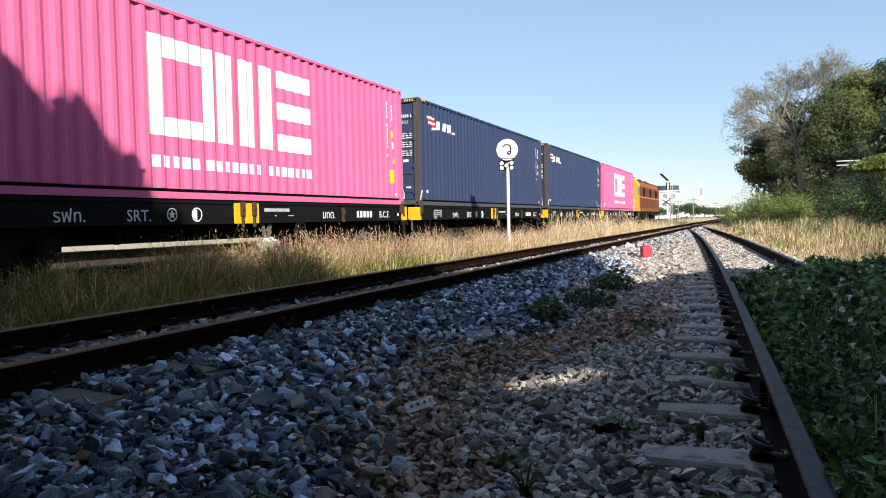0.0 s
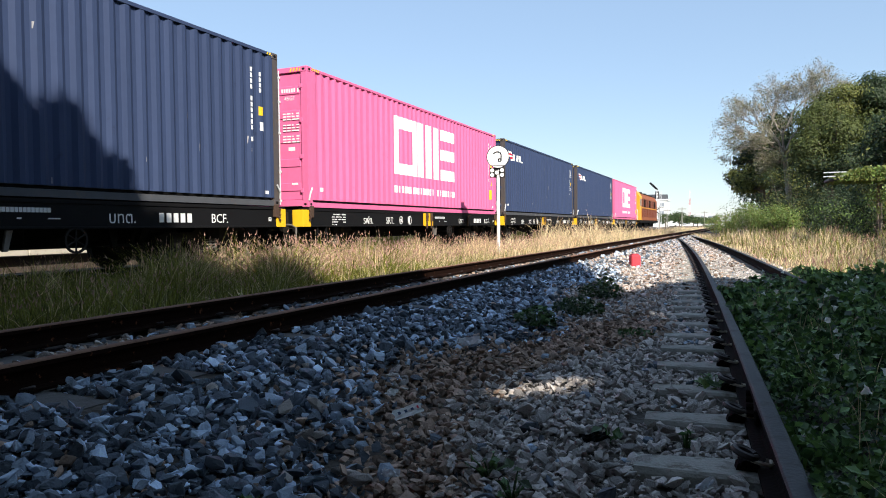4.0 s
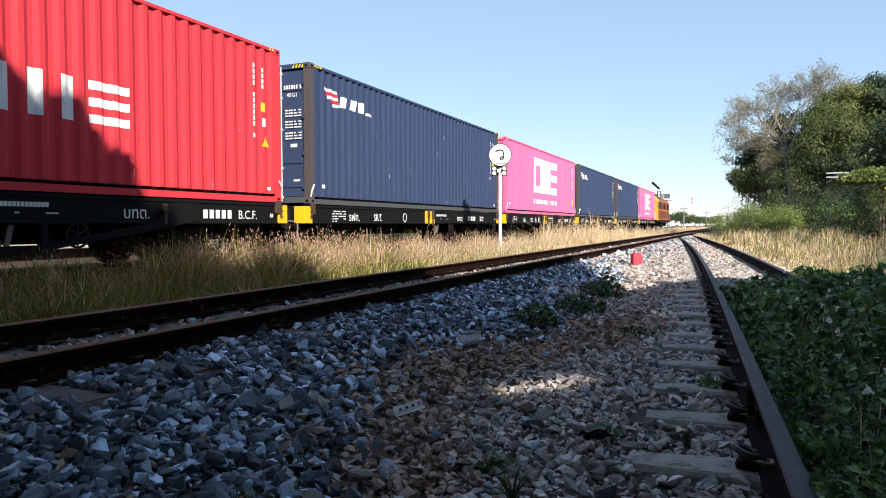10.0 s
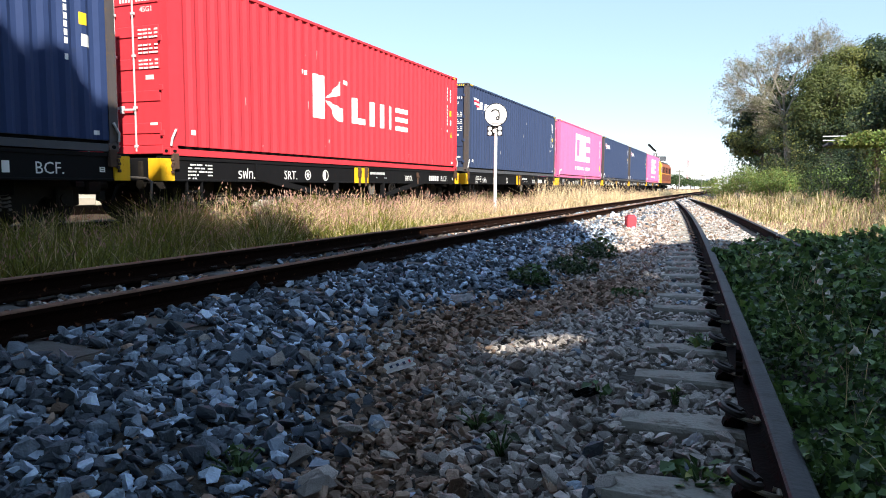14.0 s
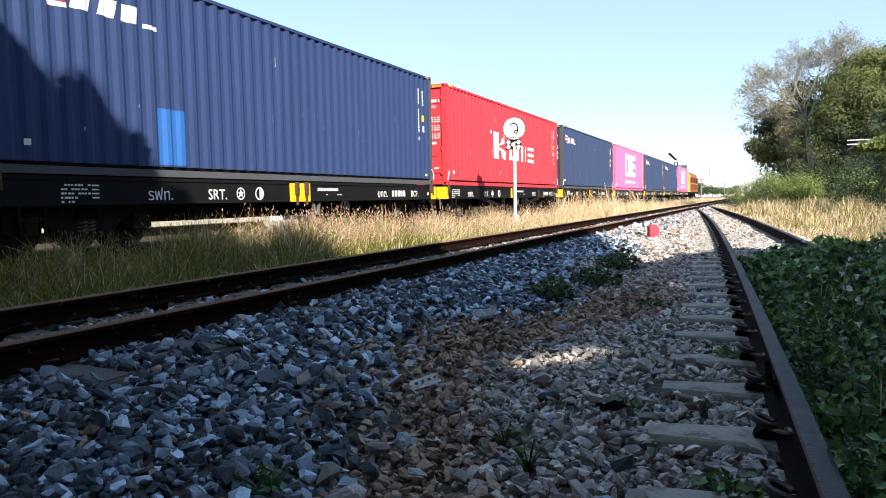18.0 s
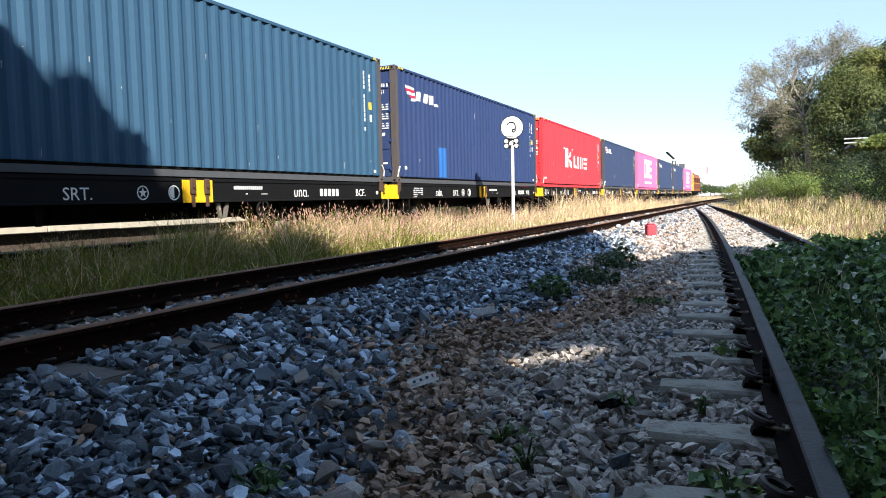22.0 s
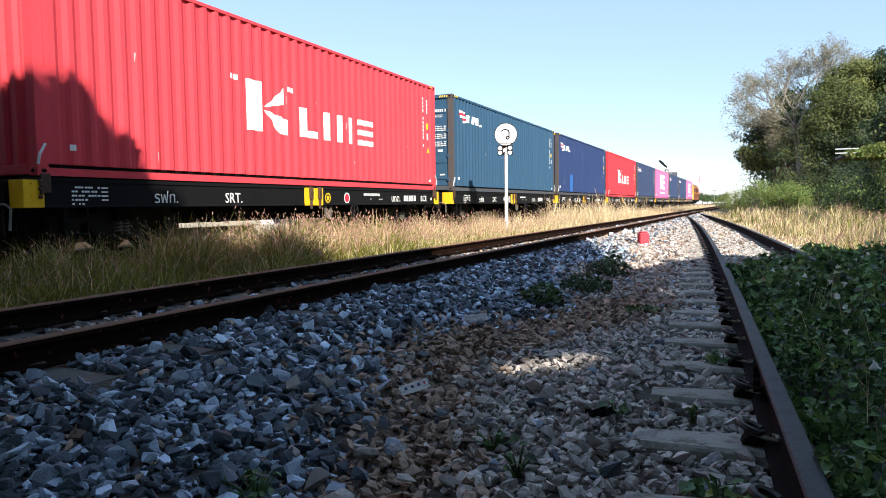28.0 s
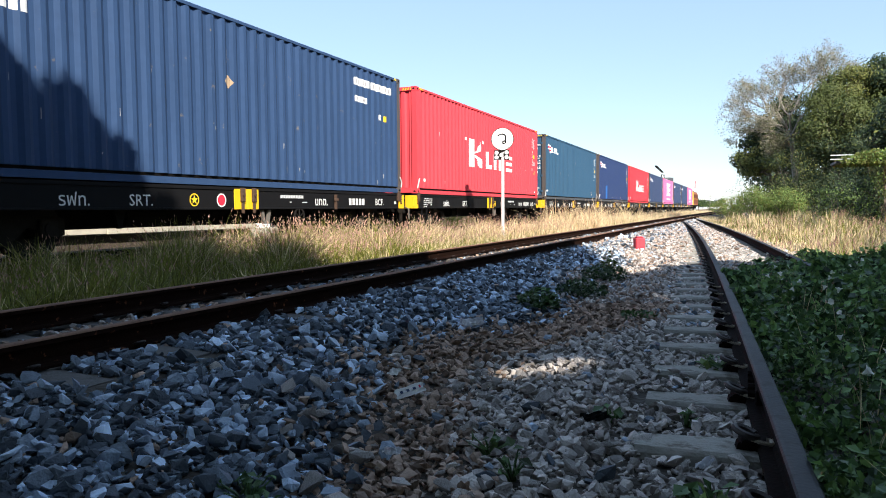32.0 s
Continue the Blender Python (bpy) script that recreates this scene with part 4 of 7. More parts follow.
paint("tan_sticker", (0.42, 0.30, 0.20), spots=(0.12, 0.10, 0.09), spot_amount=0.4, scale=12)
paint("scuff", (0.33, 0.32, 0.33), spots=(0.15, 0.14, 0.14), spot_amount=0.4, scale=20)
TRAIN = []
KINDS = [
    ("bright pink steel shipping container with a white block emblem", "pink_paint", "pink_paint", "pink_paint", True, "ring"),
    ("navy steel shipping container with a small striped emblem", "navy_paint", "worn_post", "grey_rail_paint", True, "stripe"),
    ("navy steel shipping container with rusty corner posts", "navy_paint", "worn_post", "grey_rail_paint", True, "stripe"),
    ("bright pink steel shipping container with large white emblem", "pink_paint", "pink_paint", "pink_paint", True, "ring"),
    ("navy steel shipping container with worn brown door posts", "navy_paint", "worn_post", "grey_rail_paint", True, "stripe"),
    ("red steel shipping container with white serif emblem, doors behind", "red_paint", "red_paint", "red_paint", True, "wedge"),
    ("deep blue steel shipping container with a bright blue patch", "blue_paint", "worn_post", "grey_rail_paint", True, "patch"),
    ("teal blue steel shipping container with a striped emblem", "teal_paint", "worn_post", "grey_rail_paint", True, "stripe"),
    ("faded red steel shipping container, ribbed wall behind", "coral_paint", "coral_paint", "coral_paint", False, "wedge"),
    ("scuffed dull blue steel shipping container with rust spots", "dull_blue_paint", "worn_post", "dull_blue_paint", True, "plain"),
]
for i, (label, body, post, low, doors, marks) in enumerate(KINDS):
    c = container(label, body, post, low, doors)
    if marks == "ring":
        ring_marks(c); end_marks(c)
    elif marks in ("stripe", "patch"):
        stripe_marks(c); end_marks(c, False)
        if marks == "patch":
            painted("patch", [rect(-3.50, -2.93, 0.18, 1.02)], "bright_blue_paint", c, label="bright blue repaint patch")
    elif marks == "wedge":
        wedge_marks(c); end_marks(c)
    else:
        painted("number_strip", [rect(3.84, 4.52, 2.42, 2.59), rect(4.64, 5.62, 2.42, 2.59), rect(3.86, 4.42, 2.05, 2.18), rect(4.98, 5.13, 1.74, 1.87)], "white_paint", c, label="white painted strips behind the numbers")
        painted("number_mark", [rect(y, y + 0.045, 2.45, 2.56) for y in (3.90, 4.06, 4.20, 4.36, 4.70, 4.84, 5.00, 5.14, 5.30, 5.50)] + [rect(y, y + 0.04, 2.075, 2.155) for y in (3.92, 4.06, 4.20, 4.32)] + [rect(5.01, 5.10, 1.79, 1.82)], "scuff", c, lift=0.005, label="worn grey number bars")["kind"] = "stuff"
        painted("sticker", [rect(5.24, 5.38, 1.72, 1.86)], "sticker_yellow", c, label="yellow sticker")
        painted("worn_sticker", [[(-0.52, 1.78), (-0.40, 1.66), (-0.28, 1.78), (-0.40, 1.90)]], "tan_sticker", c, label="scuffed tan diamond sticker")
        for k in range(4):
            painted("emblem_bar", [rect(-4.55 + 0.13 * k, -4.45 + 0.13 * k, 2.02, 2.18)], "white_paint", c, label="small white bar")
    if i in (1, 2, 4, 5, 6, 7, 8, 9):
        marks_at = random.Random(31 + i)
        sh = []
        for _ in range(34 if i == 9 else 16):
            y, z, n = marks_at.uniform(-5.6, 5.6), marks_at.uniform(0.2, 1.0) ** 1.6 * 2.2, marks_at.uniform(0.02, 0.24) ** 1.2
            q = marks_at.uniform(0.004, 0.014)
            sh.append([(y, z), (y + q, z), (y + q + marks_at.uniform(-0.003, 0.02), z + n), (y + 0.002, z + n)])
        painted("scratch", sh, "scuff", c, label="pale rubbed scratches")["kind"] = "stuff"
    w, wheels = wagon(i, "black container flat wagon with yellow corner plates" if i != 5 else "black flat wagon with trussed underframe and yellow plates", i == 5, 2 if i >= 8 else 1)
    TRAIN.append((i, c, w, wheels))

# ---------------------------------------------------------------- stones, sleepers and clips
rng = np.random.default_rng(7)


def rough_stone():
    """One crushed stone: a sharp-edged lump about 1 across, as corners and triangles."""
    bm = B()
    v = rng.normal(size=(13, 3))
    v /= (np.abs(v) ** 4.0).sum(1)[:, None] ** (1 / 4.0)
    pts = v * 0.5 * rng.uniform(0.80, 1.08, (13, 1))
    sc = np.array([1.0, rng.uniform(0.55, 0.95), rng.uniform(0.34, 0.62)])
    for q in pts * sc:
        bm.verts.new(q)
    bmesh.ops.convex_hull(bm, input=bm.verts[:])
    bmesh.ops.delete(bm, geom=[v for v in bm.verts if not v.link_faces], context="VERTS")
    bmesh.ops.triangulate(bm, faces=bm.faces[:])
    bmesh.ops.recalc_face_normals(bm, faces=bm.faces[:])
    bm.verts.index_update()
    v, f = np.array([q.co[:] for q in bm.verts]), np.array([[q.index for q in t.verts] for t in bm.faces])
    bm.free()
    return v, f


STONES = [rough_stone() for _ in range(48)]


def turns(n, tilt):
    """Random turns: any heading, and a tilt."""
    a, b, c = rng.uniform(0, 6.283, n), rng.normal(0, tilt, n), rng.normal(0, tilt, n)
    ca, sa, cb, sb, cc, sc = np.cos(a), np.sin(a), np.cos(b), np.sin(b), np.cos(c), np.sin(c)
    z, o = np.zeros(n), np.ones(n)
    Rz = np.stack([ca, -sa, z, sa, ca, z, z, z, o], 1).reshape(n, 3, 3)
    Rx = np.stack([o, z, z, z, cb, -sb, z, sb, cb], 1).reshape(n, 3, 3)
    Ry = np.stack([cc, z, sc, z, o, z, -sc, z, cc], 1).reshape(n, 3, 3)
    return Rz @ Rx @ Ry


SLEEPER_Y = [2.02 + 0.617 * k for k in range(-3, 38)]     # side track
MAIN_SLEEPER_Y = [2.10 + 0.617 * k for k in range(-4, 60)]


def scatter(y0, y1, per_m2, s0, s1, ahead=True):
    """Places for stones on the beds between y0 and y1, with their sizes."""
    n = int((y1 - y0) * 6.4 * per_m2)
    x, y = rng.uniform(-4.4, 2.0, n), rng.uniform(y0, y1, n)
    size = rng.uniform(s0, s1, n) * rng.choice([0.6, 0.9, 1.0, 1.1, 1.45], n)
    sx = 0.27 - 0.057 * np.maximum(y, -4) - 0.0008 * np.maximum(y, -4) ** 2
    keep = (x < 0.30 * y + 0.35) & (x > -1.75 * y - 0.4)
    keep = keep if ahead else ~keep | (y < 0.9)
    clear = np.where(y > 13, 0.15, 0.055)
    keep &= (np.abs(x - sx) > clear) & (np.abs(x - sx - GAUGE) > clear + 0.02)
    keep &= (np.abs(x - (MID_X + GAUGE / 2)) > 0.085) & (np.abs(x - (MID_X - GAUGE / 2)) > 0.085)
    keep &= (x < sx) | ((y > 7.2) & (x < sx + GAUGE + 0.5))
    between = np.abs(x - MID_X) < GAUGE / 2
    keep &= ~between | (rng.uniform(0, 1, n) < 0.9)
    # sleepers stay clear
    k = np.round((y + 0.0 - SLEEPER_Y[0]) / 0.617)
    dy = np.abs(y - (SLEEPER_Y[0] + k * 0.617))
    keep &= ~((dy < 0.115) & (rng.uniform(0, 1, n) > 0.07) & (x > sx - 0.46 + 0.10 * np.sin(k * 2.3)) & (x < sx + 0.1) & (y < 12.5))
    km = np.round((y - MAIN_SLEEPER_Y[0]) / 0.617)
    dm = np.abs(y - (MAIN_SLEEPER_Y[0] + km * 0.617))
    bare = np.isin(km.astype(int), [4, 5, 7, 10, 14, 17])
    keep &= ~(bare & (dm < 0.12) & (x > -2.95) & (x < -2.44))
    return x[keep], y[keep], size[keep]


def bed(x, y):
    z = np.full_like(x, -0.24)
    z = np.maximum(z, -0.24 + 0.19 * np.clip((1.05 + 1.1 - np.abs(x - MID_X)) / 1.1, 0, 1))
    z = np.where(np.abs(x - MID_X) < GAUGE / 2, z - 0.035, z)
    sx = 0.27 - 0.057 * y - 0.0008 * y * y + 0.4
    return np.maximum(z, -0.24 + 0.05 * np.clip((1.2 + 0.8 - np.abs(x - sx)) / 0.8, 0, 1))


def shoulder_edge(y):
    """Where the fresh grey stone gives way to brown gravel."""
    return -1.75 + 0.25 * np.sin(y * 1.3) + 0.55 * np.clip((4.0 - y) / 4.0, 0, 1) - 0.3 * np.clip((y - 6) / 6, 0, 1)


def brownish(x, y):
    """Share of brown gravel: the middle strip is earthy, the main track's shoulder is fresh grey stone."""
    edge = shoulder_edge(y)
    # from y = 9 on fewer blue stones: the sunlight there put into the mix
    return np.where(np.abs(x - MID_X) < 0.5, 0.85, np.clip((x - edge) / 0.5 + 0.5, np.clip((y - 9) * 0.16, 0.06, 0.8), 0.985))


def stone_soup(name, x, y, size, material, label, lift=0.25):
    n = len(x)
    kind = rng.integers(0, len(STONES), n)
    Rm = turns(n, 0.55)
    at = np.stack([x, y, bed(x, y) + size * lift * rng.uniform(-0.8, 2.3, n)], 1)
    VV, FF, o = [], [], 0
    for k, (sv, sf) in enumerate(STONES):
        i = np.nonzero(kind == k)[0]
        VV.append((np.einsum("nij,kj->nki", Rm[i], sv) * size[i][:, None, None] + at[i][:, None, :]).reshape(-1, 3))
        FF.append((sf[None] + (np.arange(len(i)) * len(sv))[:, None, None]).reshape(-1, 3) + o)
        o += len(i) * len(sv)
    V, F = np.concatenate(VV), np.concatenate(FF)
    ob = new(name, soup(name, V, F, [material]))
    return tagged(ob, label, "ballast", kind="stuff")


X, Y, S = [np.concatenate(q) for q in zip(scatter(0.9, 3.2, 1800, 0.030, 0.062), scatter(3.2, 7.0, 1450, 0.032, 0.066), scatter(7.0, 14.0, 1100, 0.034, 0.066), scatter(14, 48, 400, 0.045, 0.080), scatter(-9, 3.0, 260, 0.06, 0.10, False))]
brown = rng.uniform(0, 1, len(X)) < brownish(X, Y)
S = np.where(brown, S * 0.84, S * 1.08)
stone_soup("ballast_stones", X[~brown], Y[~brown], S[~brown], "ballast_grey", "crushed blue-grey ballast stones beside the main track")
edge = shoulder_edge(Y) + 0.55 + 0.16 * np.maximum(0, Y - 3.2) + rng.normal(0, 0.12, len(X))
# past y = 6.5 most gravel is pale, the sunlight ahead put into its tone
mauve = brown & ((X > edge) | ((Y > 6.5) & (rng.uniform(0, 1, len(X)) < 0.72))) & (np.abs(X - MID_X) > 0.6)
brown &= ~mauve
stone_soup("gravel_stones", X[brown], Y[brown], S[brown], "ballast_brown", "rusty brown gravel stones between the tracks")
stone_soup("pale_gravel", X[mauve], Y[mauve], S[mauve] * 0.94, "ballast_mauve", "pale mauve-grey gravel stones along the side track")

# the stones nearest the camera, one by one
stone_bed = thing("ballast_bed", "loose angular ballast stones lying on the bed", "ballast", kind="structure")
stone_meshes = [soup("stone", v, f, ["ballast_grey" if i % 2 else "ballast_mauve"]) for i, (v, f) in enumerate(STONES[:24])]
nx, ny, ns = scatter(1.15, 3.6, 60, 0.05, 0.085)
pick = rng.permutation(len(nx))[:290]
for i in pick:
    kind = 2 * int(rng.integers(0, 12)) + (0 if rng.uniform() < brownish(nx[i:i + 1], ny[i:i + 1])[0] else 1)
    z = float(bed(nx[i:i + 1], ny[i:i + 1])[0])
    part("stone", stone_meshes[kind], None, stone_bed, m=Matrix.LocRotScale((nx[i], ny[i], z + ns[i] * 0.33 + 0.015), Euler((rng.normal(0, 0.3), rng.normal(0, 0.3), rng.uniform(0, 6.28))), (ns[i],) * 3))


def sleeper_mesh(name, length, w_top, w_low, h, material):
    bm = B()
    n = 6
    prev = None
    for i in range(n + 1):
        x = -length / 2 + length * i / n
        mid = abs(i - n / 2) < 1.1
        zt = -0.018 if mid else 0.0
        e = 0.02 if i in (0, n) else 0.0
        cur = [bm.verts.new(p) for p in ((x, -w_low / 2, -h), (x, w_low / 2, -h), (x, w_top / 2 - e, zt - 0.012 - e), (x, w_top / 2 - 0.014 - e, zt - e * 0.4), (x, -w_top / 2 + 0.014 + e, zt - e * 0.4), (x, -w_top / 2 + e, zt - 0.012 - e))]
        if prev:
            for k in range(6):
                bm.faces.new((prev[k], prev[(k + 1) % 6], cur[(k + 1) % 6], cur[k]))
        else:
            bm.faces.new(cur[::-1])
        prev = cur
    bm.faces.new(prev)
    return mesh_of(name, bm, material)


def clip_mesh():
    """A bent spring clip on the foot of a rail; the rail lies towards +x."""
    bm = B()
    pts = [(-0.048 + 0.036 * math.cos(a), 0.044 * math.sin(a), 0.052 - 0.012 * math.cos(a)) for a in [-0.35 - i * 0.33 for i in range(18)]]
    pipe(bm, pts, 0.0125, 7)
    return mesh_of("spring_clip", bm, "clip_dark", True)


def toe_mesh():
    """The worn end of a clip, bearing on the rail foot."""
    bm = B()
    pipe(bm, [(-0.035, -0.030, 0.036), (-0.008, -0.036, 0.030), (0.022, -0.034, 0.024), (0.034, -0.026, 0.022), (0.034, 0.010, 0.024), (0.020, 0.012, 0.026)], 0.0075, 6)
    return mesh_of("clip_toe", bm, "clip_steel", True)


def shoulder_mesh():
    bm = B()
    prism(bm, [(-0.082, -0.01), (-0.076, 0.016), (-0.058, 0.028), (-0.034, 0.026), (-0.006, 0.016), (0.0, -0.01)], -0.024, 0.024, axis=1)
    tube(bm, (-0.052, -0.040, 0.020), (-0.052, 0.040, 0.020), 0.016, n=10)
    return mesh_of("shoulder", bm, "dark_rail", True)


M["clip_dark"] = mat("clip_dark", (0.036, 0.026, 0.024), 0.6, 0.2, spots=(0.10, 0.07, 0.05), spot_amount=0.3, scale=30)
M["clip_steel"] = mat("clip_steel", (0.44, 0.38, 0.30), 0.6, 0.0, spots=(0.10, 0.05, 0.03), spot_amount=0.35, scale=30)
M["stained_concrete"] = mat("stained_concrete", (0.105, 0.096, 0.090), 0.9, spots=(0.08, 0.07, 0.06), spot_amount=0.5, scale=8, vary=0.25, bump=0.5, obj=0.12)
SL = sleeper_mesh("sleeper", 2.0, 0.20, 0.27, 0.20, "concrete")
ML = sleeper_mesh("sleeper", 2.05, 0.22, 0.25, 0.16, "stained_concrete")
CLIP, SHOULDER, TOE = clip_mesh(), shoulder_mesh(), toe_mesh()
for k, y in enumerate(SLEEPER_Y):
    sx = side_x(y)
    turn = math.degrees(math.atan(0.057 + 0.0016 * y))
    wob = random.uniform(-1.0, 1.0)
    s = part("sleeper", SL, None, side_track, m=pose(sx + GAUGE / 2, y + 0.0, -0.142, 0, random.uniform(-0.4, 0.4), turn + wob))
    for ox, rz in ((-GAUGE / 2 - 0.052, 0), (GAUGE / 2 + 0.052, 180)):
        mm = pose(ox, 0, 0.004, 0, 0, rz + random.uniform(-6, 6))
        part("shoulder", SHOULDER, None, s, m=mm)
        part("spring_clip", CLIP, None, s, m=mm)
        if y < 8:
            part("clip_toe", TOE, None, s, "worn bright clip end", m=mm)
for k, y in enumerate(MAIN_SLEEPER_Y):
    s = part("sleeper", ML, None, main_track, m=pose(MID_X + random.uniform(-0.04, 0.04), y, MID_Z - 0.142, 0, 0, random.uniform(-1.5, 1.5)))
    if y < 26:
        for ox, rz in ((-GAUGE / 2 + 0.052, 180), (GAUGE / 2 - 0.052, 0), (GAUGE / 2 + 0.052, 180)):
            mm = pose(ox, 0, 0.002, 0, 0, rz + random.uniform(-6, 6)) @ Matrix.Diagonal((0.62, 0.62, 0.55, 1))
            part("shoulder", SHOULDER, None, s, m=mm)
            part("spring_clip", CLIP, None, s, m=mm)
for k in range(70):
    y = 0.5 + 0.65 * k
    part("sleeper", ML, None, train_track, m=pose(train_x(y), y, TRAIN_Z - 0.142, 0, 0, random.uniform(-1.5, 1.5)))
# fishplates at the rail joint beside the camera
for s in (-1, 1):
    bm = B()
    x = side_x(3.27)
    box(bm, x + s * 0.012 - 0.012, x + s * 0.012 + 0.012, 3.02, 3.52, -0.105, -0.040, 0.006)
    for o in (-0.18, -0.07, 0.07, 0.18):
        tube(bm, (x + s * 0.02, 3.27 + o, -0.072), (x + s * 0.052, 3.27 + o, -0.072), 0.016, n=6)
    part("fishplate", bm, "dark_rail", side_track)

# ---------------------------------------------------------------- plants
def blades(name, x, y, h, w, materials, index, label, lean=0.35, seeds=None, seed_size=1.0):
    """Grass: narrow bent blades, each of three pieces; with seeds, some carry a fluffy head."""
    n = len(x)
    z = np.array([ground_z(a, b) for a, b in zip(x, y)]) - 0.01
    a = rng.uniform(0, 6.283, n)
    ln = np.abs(rng.normal(0, lean, n)) * h
    b = rng.uniform(0, 6.283, n)
    d, s = np.stack([np.cos(a), np.sin(a)], 1), np.stack([np.cos(b), np.sin(b)], 1)
    V = np.zeros((n, 8, 3))
    for k, (f, wf) in enumerate(((0, 1.0), (0.4, 0.85), (0.75, 0.55), (1.0, 0.12))):
        c = np.stack([x, y], 1) + d * (ln * f ** 1.8)[:, None]
        V[:, 2 * k, :2], V[:, 2 * k + 1, :2] = c - s * (w * wf / 2)[:, None], c + s * (w * wf / 2)[:, None]
        V[:, 2 * k, 2] = V[:, 2 * k + 1, 2] = z + h * f * (1 - 0.12 * f * np.abs(ln / h))
    F = np.array([(0, 1, 3, 2), (2, 3, 5, 4), (4, 5, 7, 6)])
    faces = (F[None] + (np.arange(n) * 8)[:, None, None]).reshape(-1, 4)
    idx = np.repeat(index, 3)
    verts = V.reshape(-1, 3)
    if seeds is not None:
        k = np.nonzero(seeds)[0]
        m = len(k)
        top = (V[k, 6] + V[k, 7]) / 2
        dirn = np.concatenate([d[k] * 0.35, np.ones((m, 1)) * 0.8], 1)
        L = rng.uniform(0.05, 0.11, m)[:, None] * seed_size
        W = rng.uniform(0.006, 0.013, m)[:, None] * seed_size ** 0.5
        sv = []
        for side in (np.concatenate([s[k], np.zeros((m, 1))], 1), np.stack([-s[k][:, 1], s[k][:, 0], np.zeros(m)], 1)):
            sv.append(np.stack([top - dirn * L * 0.4, top + side * W, top + dirn * L, top - side * W], 1))
        sv = np.concatenate(sv, 0)
        sf = (np.arange(len(sv))[:, None] * 4 + np.arange(4)[None]) + len(verts)
        verts, faces = np.concatenate([verts, sv.reshape(-1, 3)]), np.concatenate([faces, sf])
        idx = np.concatenate([idx, np.full(len(sv), len(materials) - 1)])
    ob = new(name, soup(name, verts, faces, materials, idx))
    return tagged(ob, label, "grass", kind="stuff")


def tall_grass():
    parts = []
    for y0, y1, dens, wf in ((-9, 0.6, 130, 2.2), (0.6, 5, 1800, 1.25), (5, 11, 1500, 1.2), (11, 20, 450, 1.3), (20, 45, 160, 2.2), (45, 120, 32, 4.2)):
        n = int((y1 - y0) * 3.3 * dens)
        x, y = rng.uniform(-8.15, -4.72, n), rng.uniform(y0, y1, n)
        clump = np.sin(x * 3.1 + 1.3 * np.sin(y * 0.9)) * np.sin(y * 1.7 + x) * 0.5 + 0.5
        keep = (rng.uniform(0, 1, n) < 0.35 + 0.65 * clump) & ((x > -2.0 * y - 0.5) | (y < 0.6))
        keep &= rng.uniform(0, 1, n) < np.clip((x + 8.25) / 0.9, 0.12, 1) * np.clip((-4.62 - x) / 0.25, 0.2, 1)
        x, y, clump = x[keep], y[keep], clump[keep]
        h = rng.uniform(0.20, 0.66, len(x)) * (0.30 + 1.05 * clump) * np.where(x > -5.1, 0.62, 1.0) * np.where(y > 11, 0.9, 1.0) * np.where(y < 0.6, 0.6, np.clip(0.30 + (y - 3.2) * 0.27, 0.32, 1.08))
        h = np.where((y > 25) & (y < 36) & (x > -7.4), h * 1.75, h)
        w = rng.uniform(0.005, 0.010, len(x)) * wf
        parts.append((x, y, h, w))
    x, y, h, w = [np.concatenate(q) for q in zip(*parts)]
    dry = np.clip(0.10 + (y - 7.0) * 0.06, 0.08, 0.92) + np.where(h > 0.55, 0.12, 0)
    index = (rng.uniform(0, 1, len(x)) < dry).astype(int)
    seeds = rng.uniform(0, 1, len(x)) < np.where(h > 0.26, np.where(y < 7.5, 0.13, np.where(y < 22, 0.70, 0.5)), 0.01)
    return blades("tall_grass", x, y, h, w, ["grass_green", "grass_dry", "seed_head"], index, "tall green and straw-coloured grass with pinkish seed heads", 0.7, seeds, 0.5)


def dry_grass():
    n = 36000
    y = 8.5 + 36 * rng.uniform(0, 1, n) ** 1.5
    x = side_xs(y) + GAUGE + 0.2 + rng.uniform(0, 1, n) ** 1.1 * (2.0 + 0.20 * y)
    clump = np.sin(x * 2.1 + y * 0.7) * np.sin(y * 1.1 - x * 1.7) * 0.5 + 0.5
    keep = (rng.uniform(0, 1, n) < 0.25 + 0.75 * clump) & (x < 0.22 * y + 1.2)
    x, y, clump = x[keep], y[keep], clump[keep]
    h = rng.uniform(0.15, 0.62, len(x)) * (0.35 + 0.95 * clump) * np.clip((x - side_xs(y) - GAUGE) / 1.6, 0.2, 1.15)
    w = rng.uniform(0.007, 0.014, len(x)) * np.clip(y / 12, 1, 3)
    index = (rng.uniform(0, 1, len(x)) < 0.55 + 0.3 * np.sin(x * 1.3 + y * 0.8)).astype(int)
    return blades("dry_grass", x, y, h, w, ["grass_green", "grass_dry", "seed_head"], index, "dry straw-coloured grass beside the side track", 0.45, rng.uniform(0, 1, len(x)) < 0.15)


def shade_grass():
    """Rank grass in the train's shadow, added to keep the view under it dark."""
    n = 16000
    y = 17.5 + 70 * rng.uniform(0, 1, n) ** 1.5
    x = rng.uniform(-14.0, -11.3, n)
    h = rng.uniform(0.35, 0.95, n) * np.clip((y - 17.0) / 2.0, 0.3, 1.0)
    return blades("rank_grass", x, y, h, rng.uniform(0.010, 0.020, n) * np.clip(y / 18, 1, 4), ["grass_green", "grass_dry"], (rng.uniform(0, 1, n) < 0.12).astype(int), "rank green grass added in the shade behind the train", 0.4)


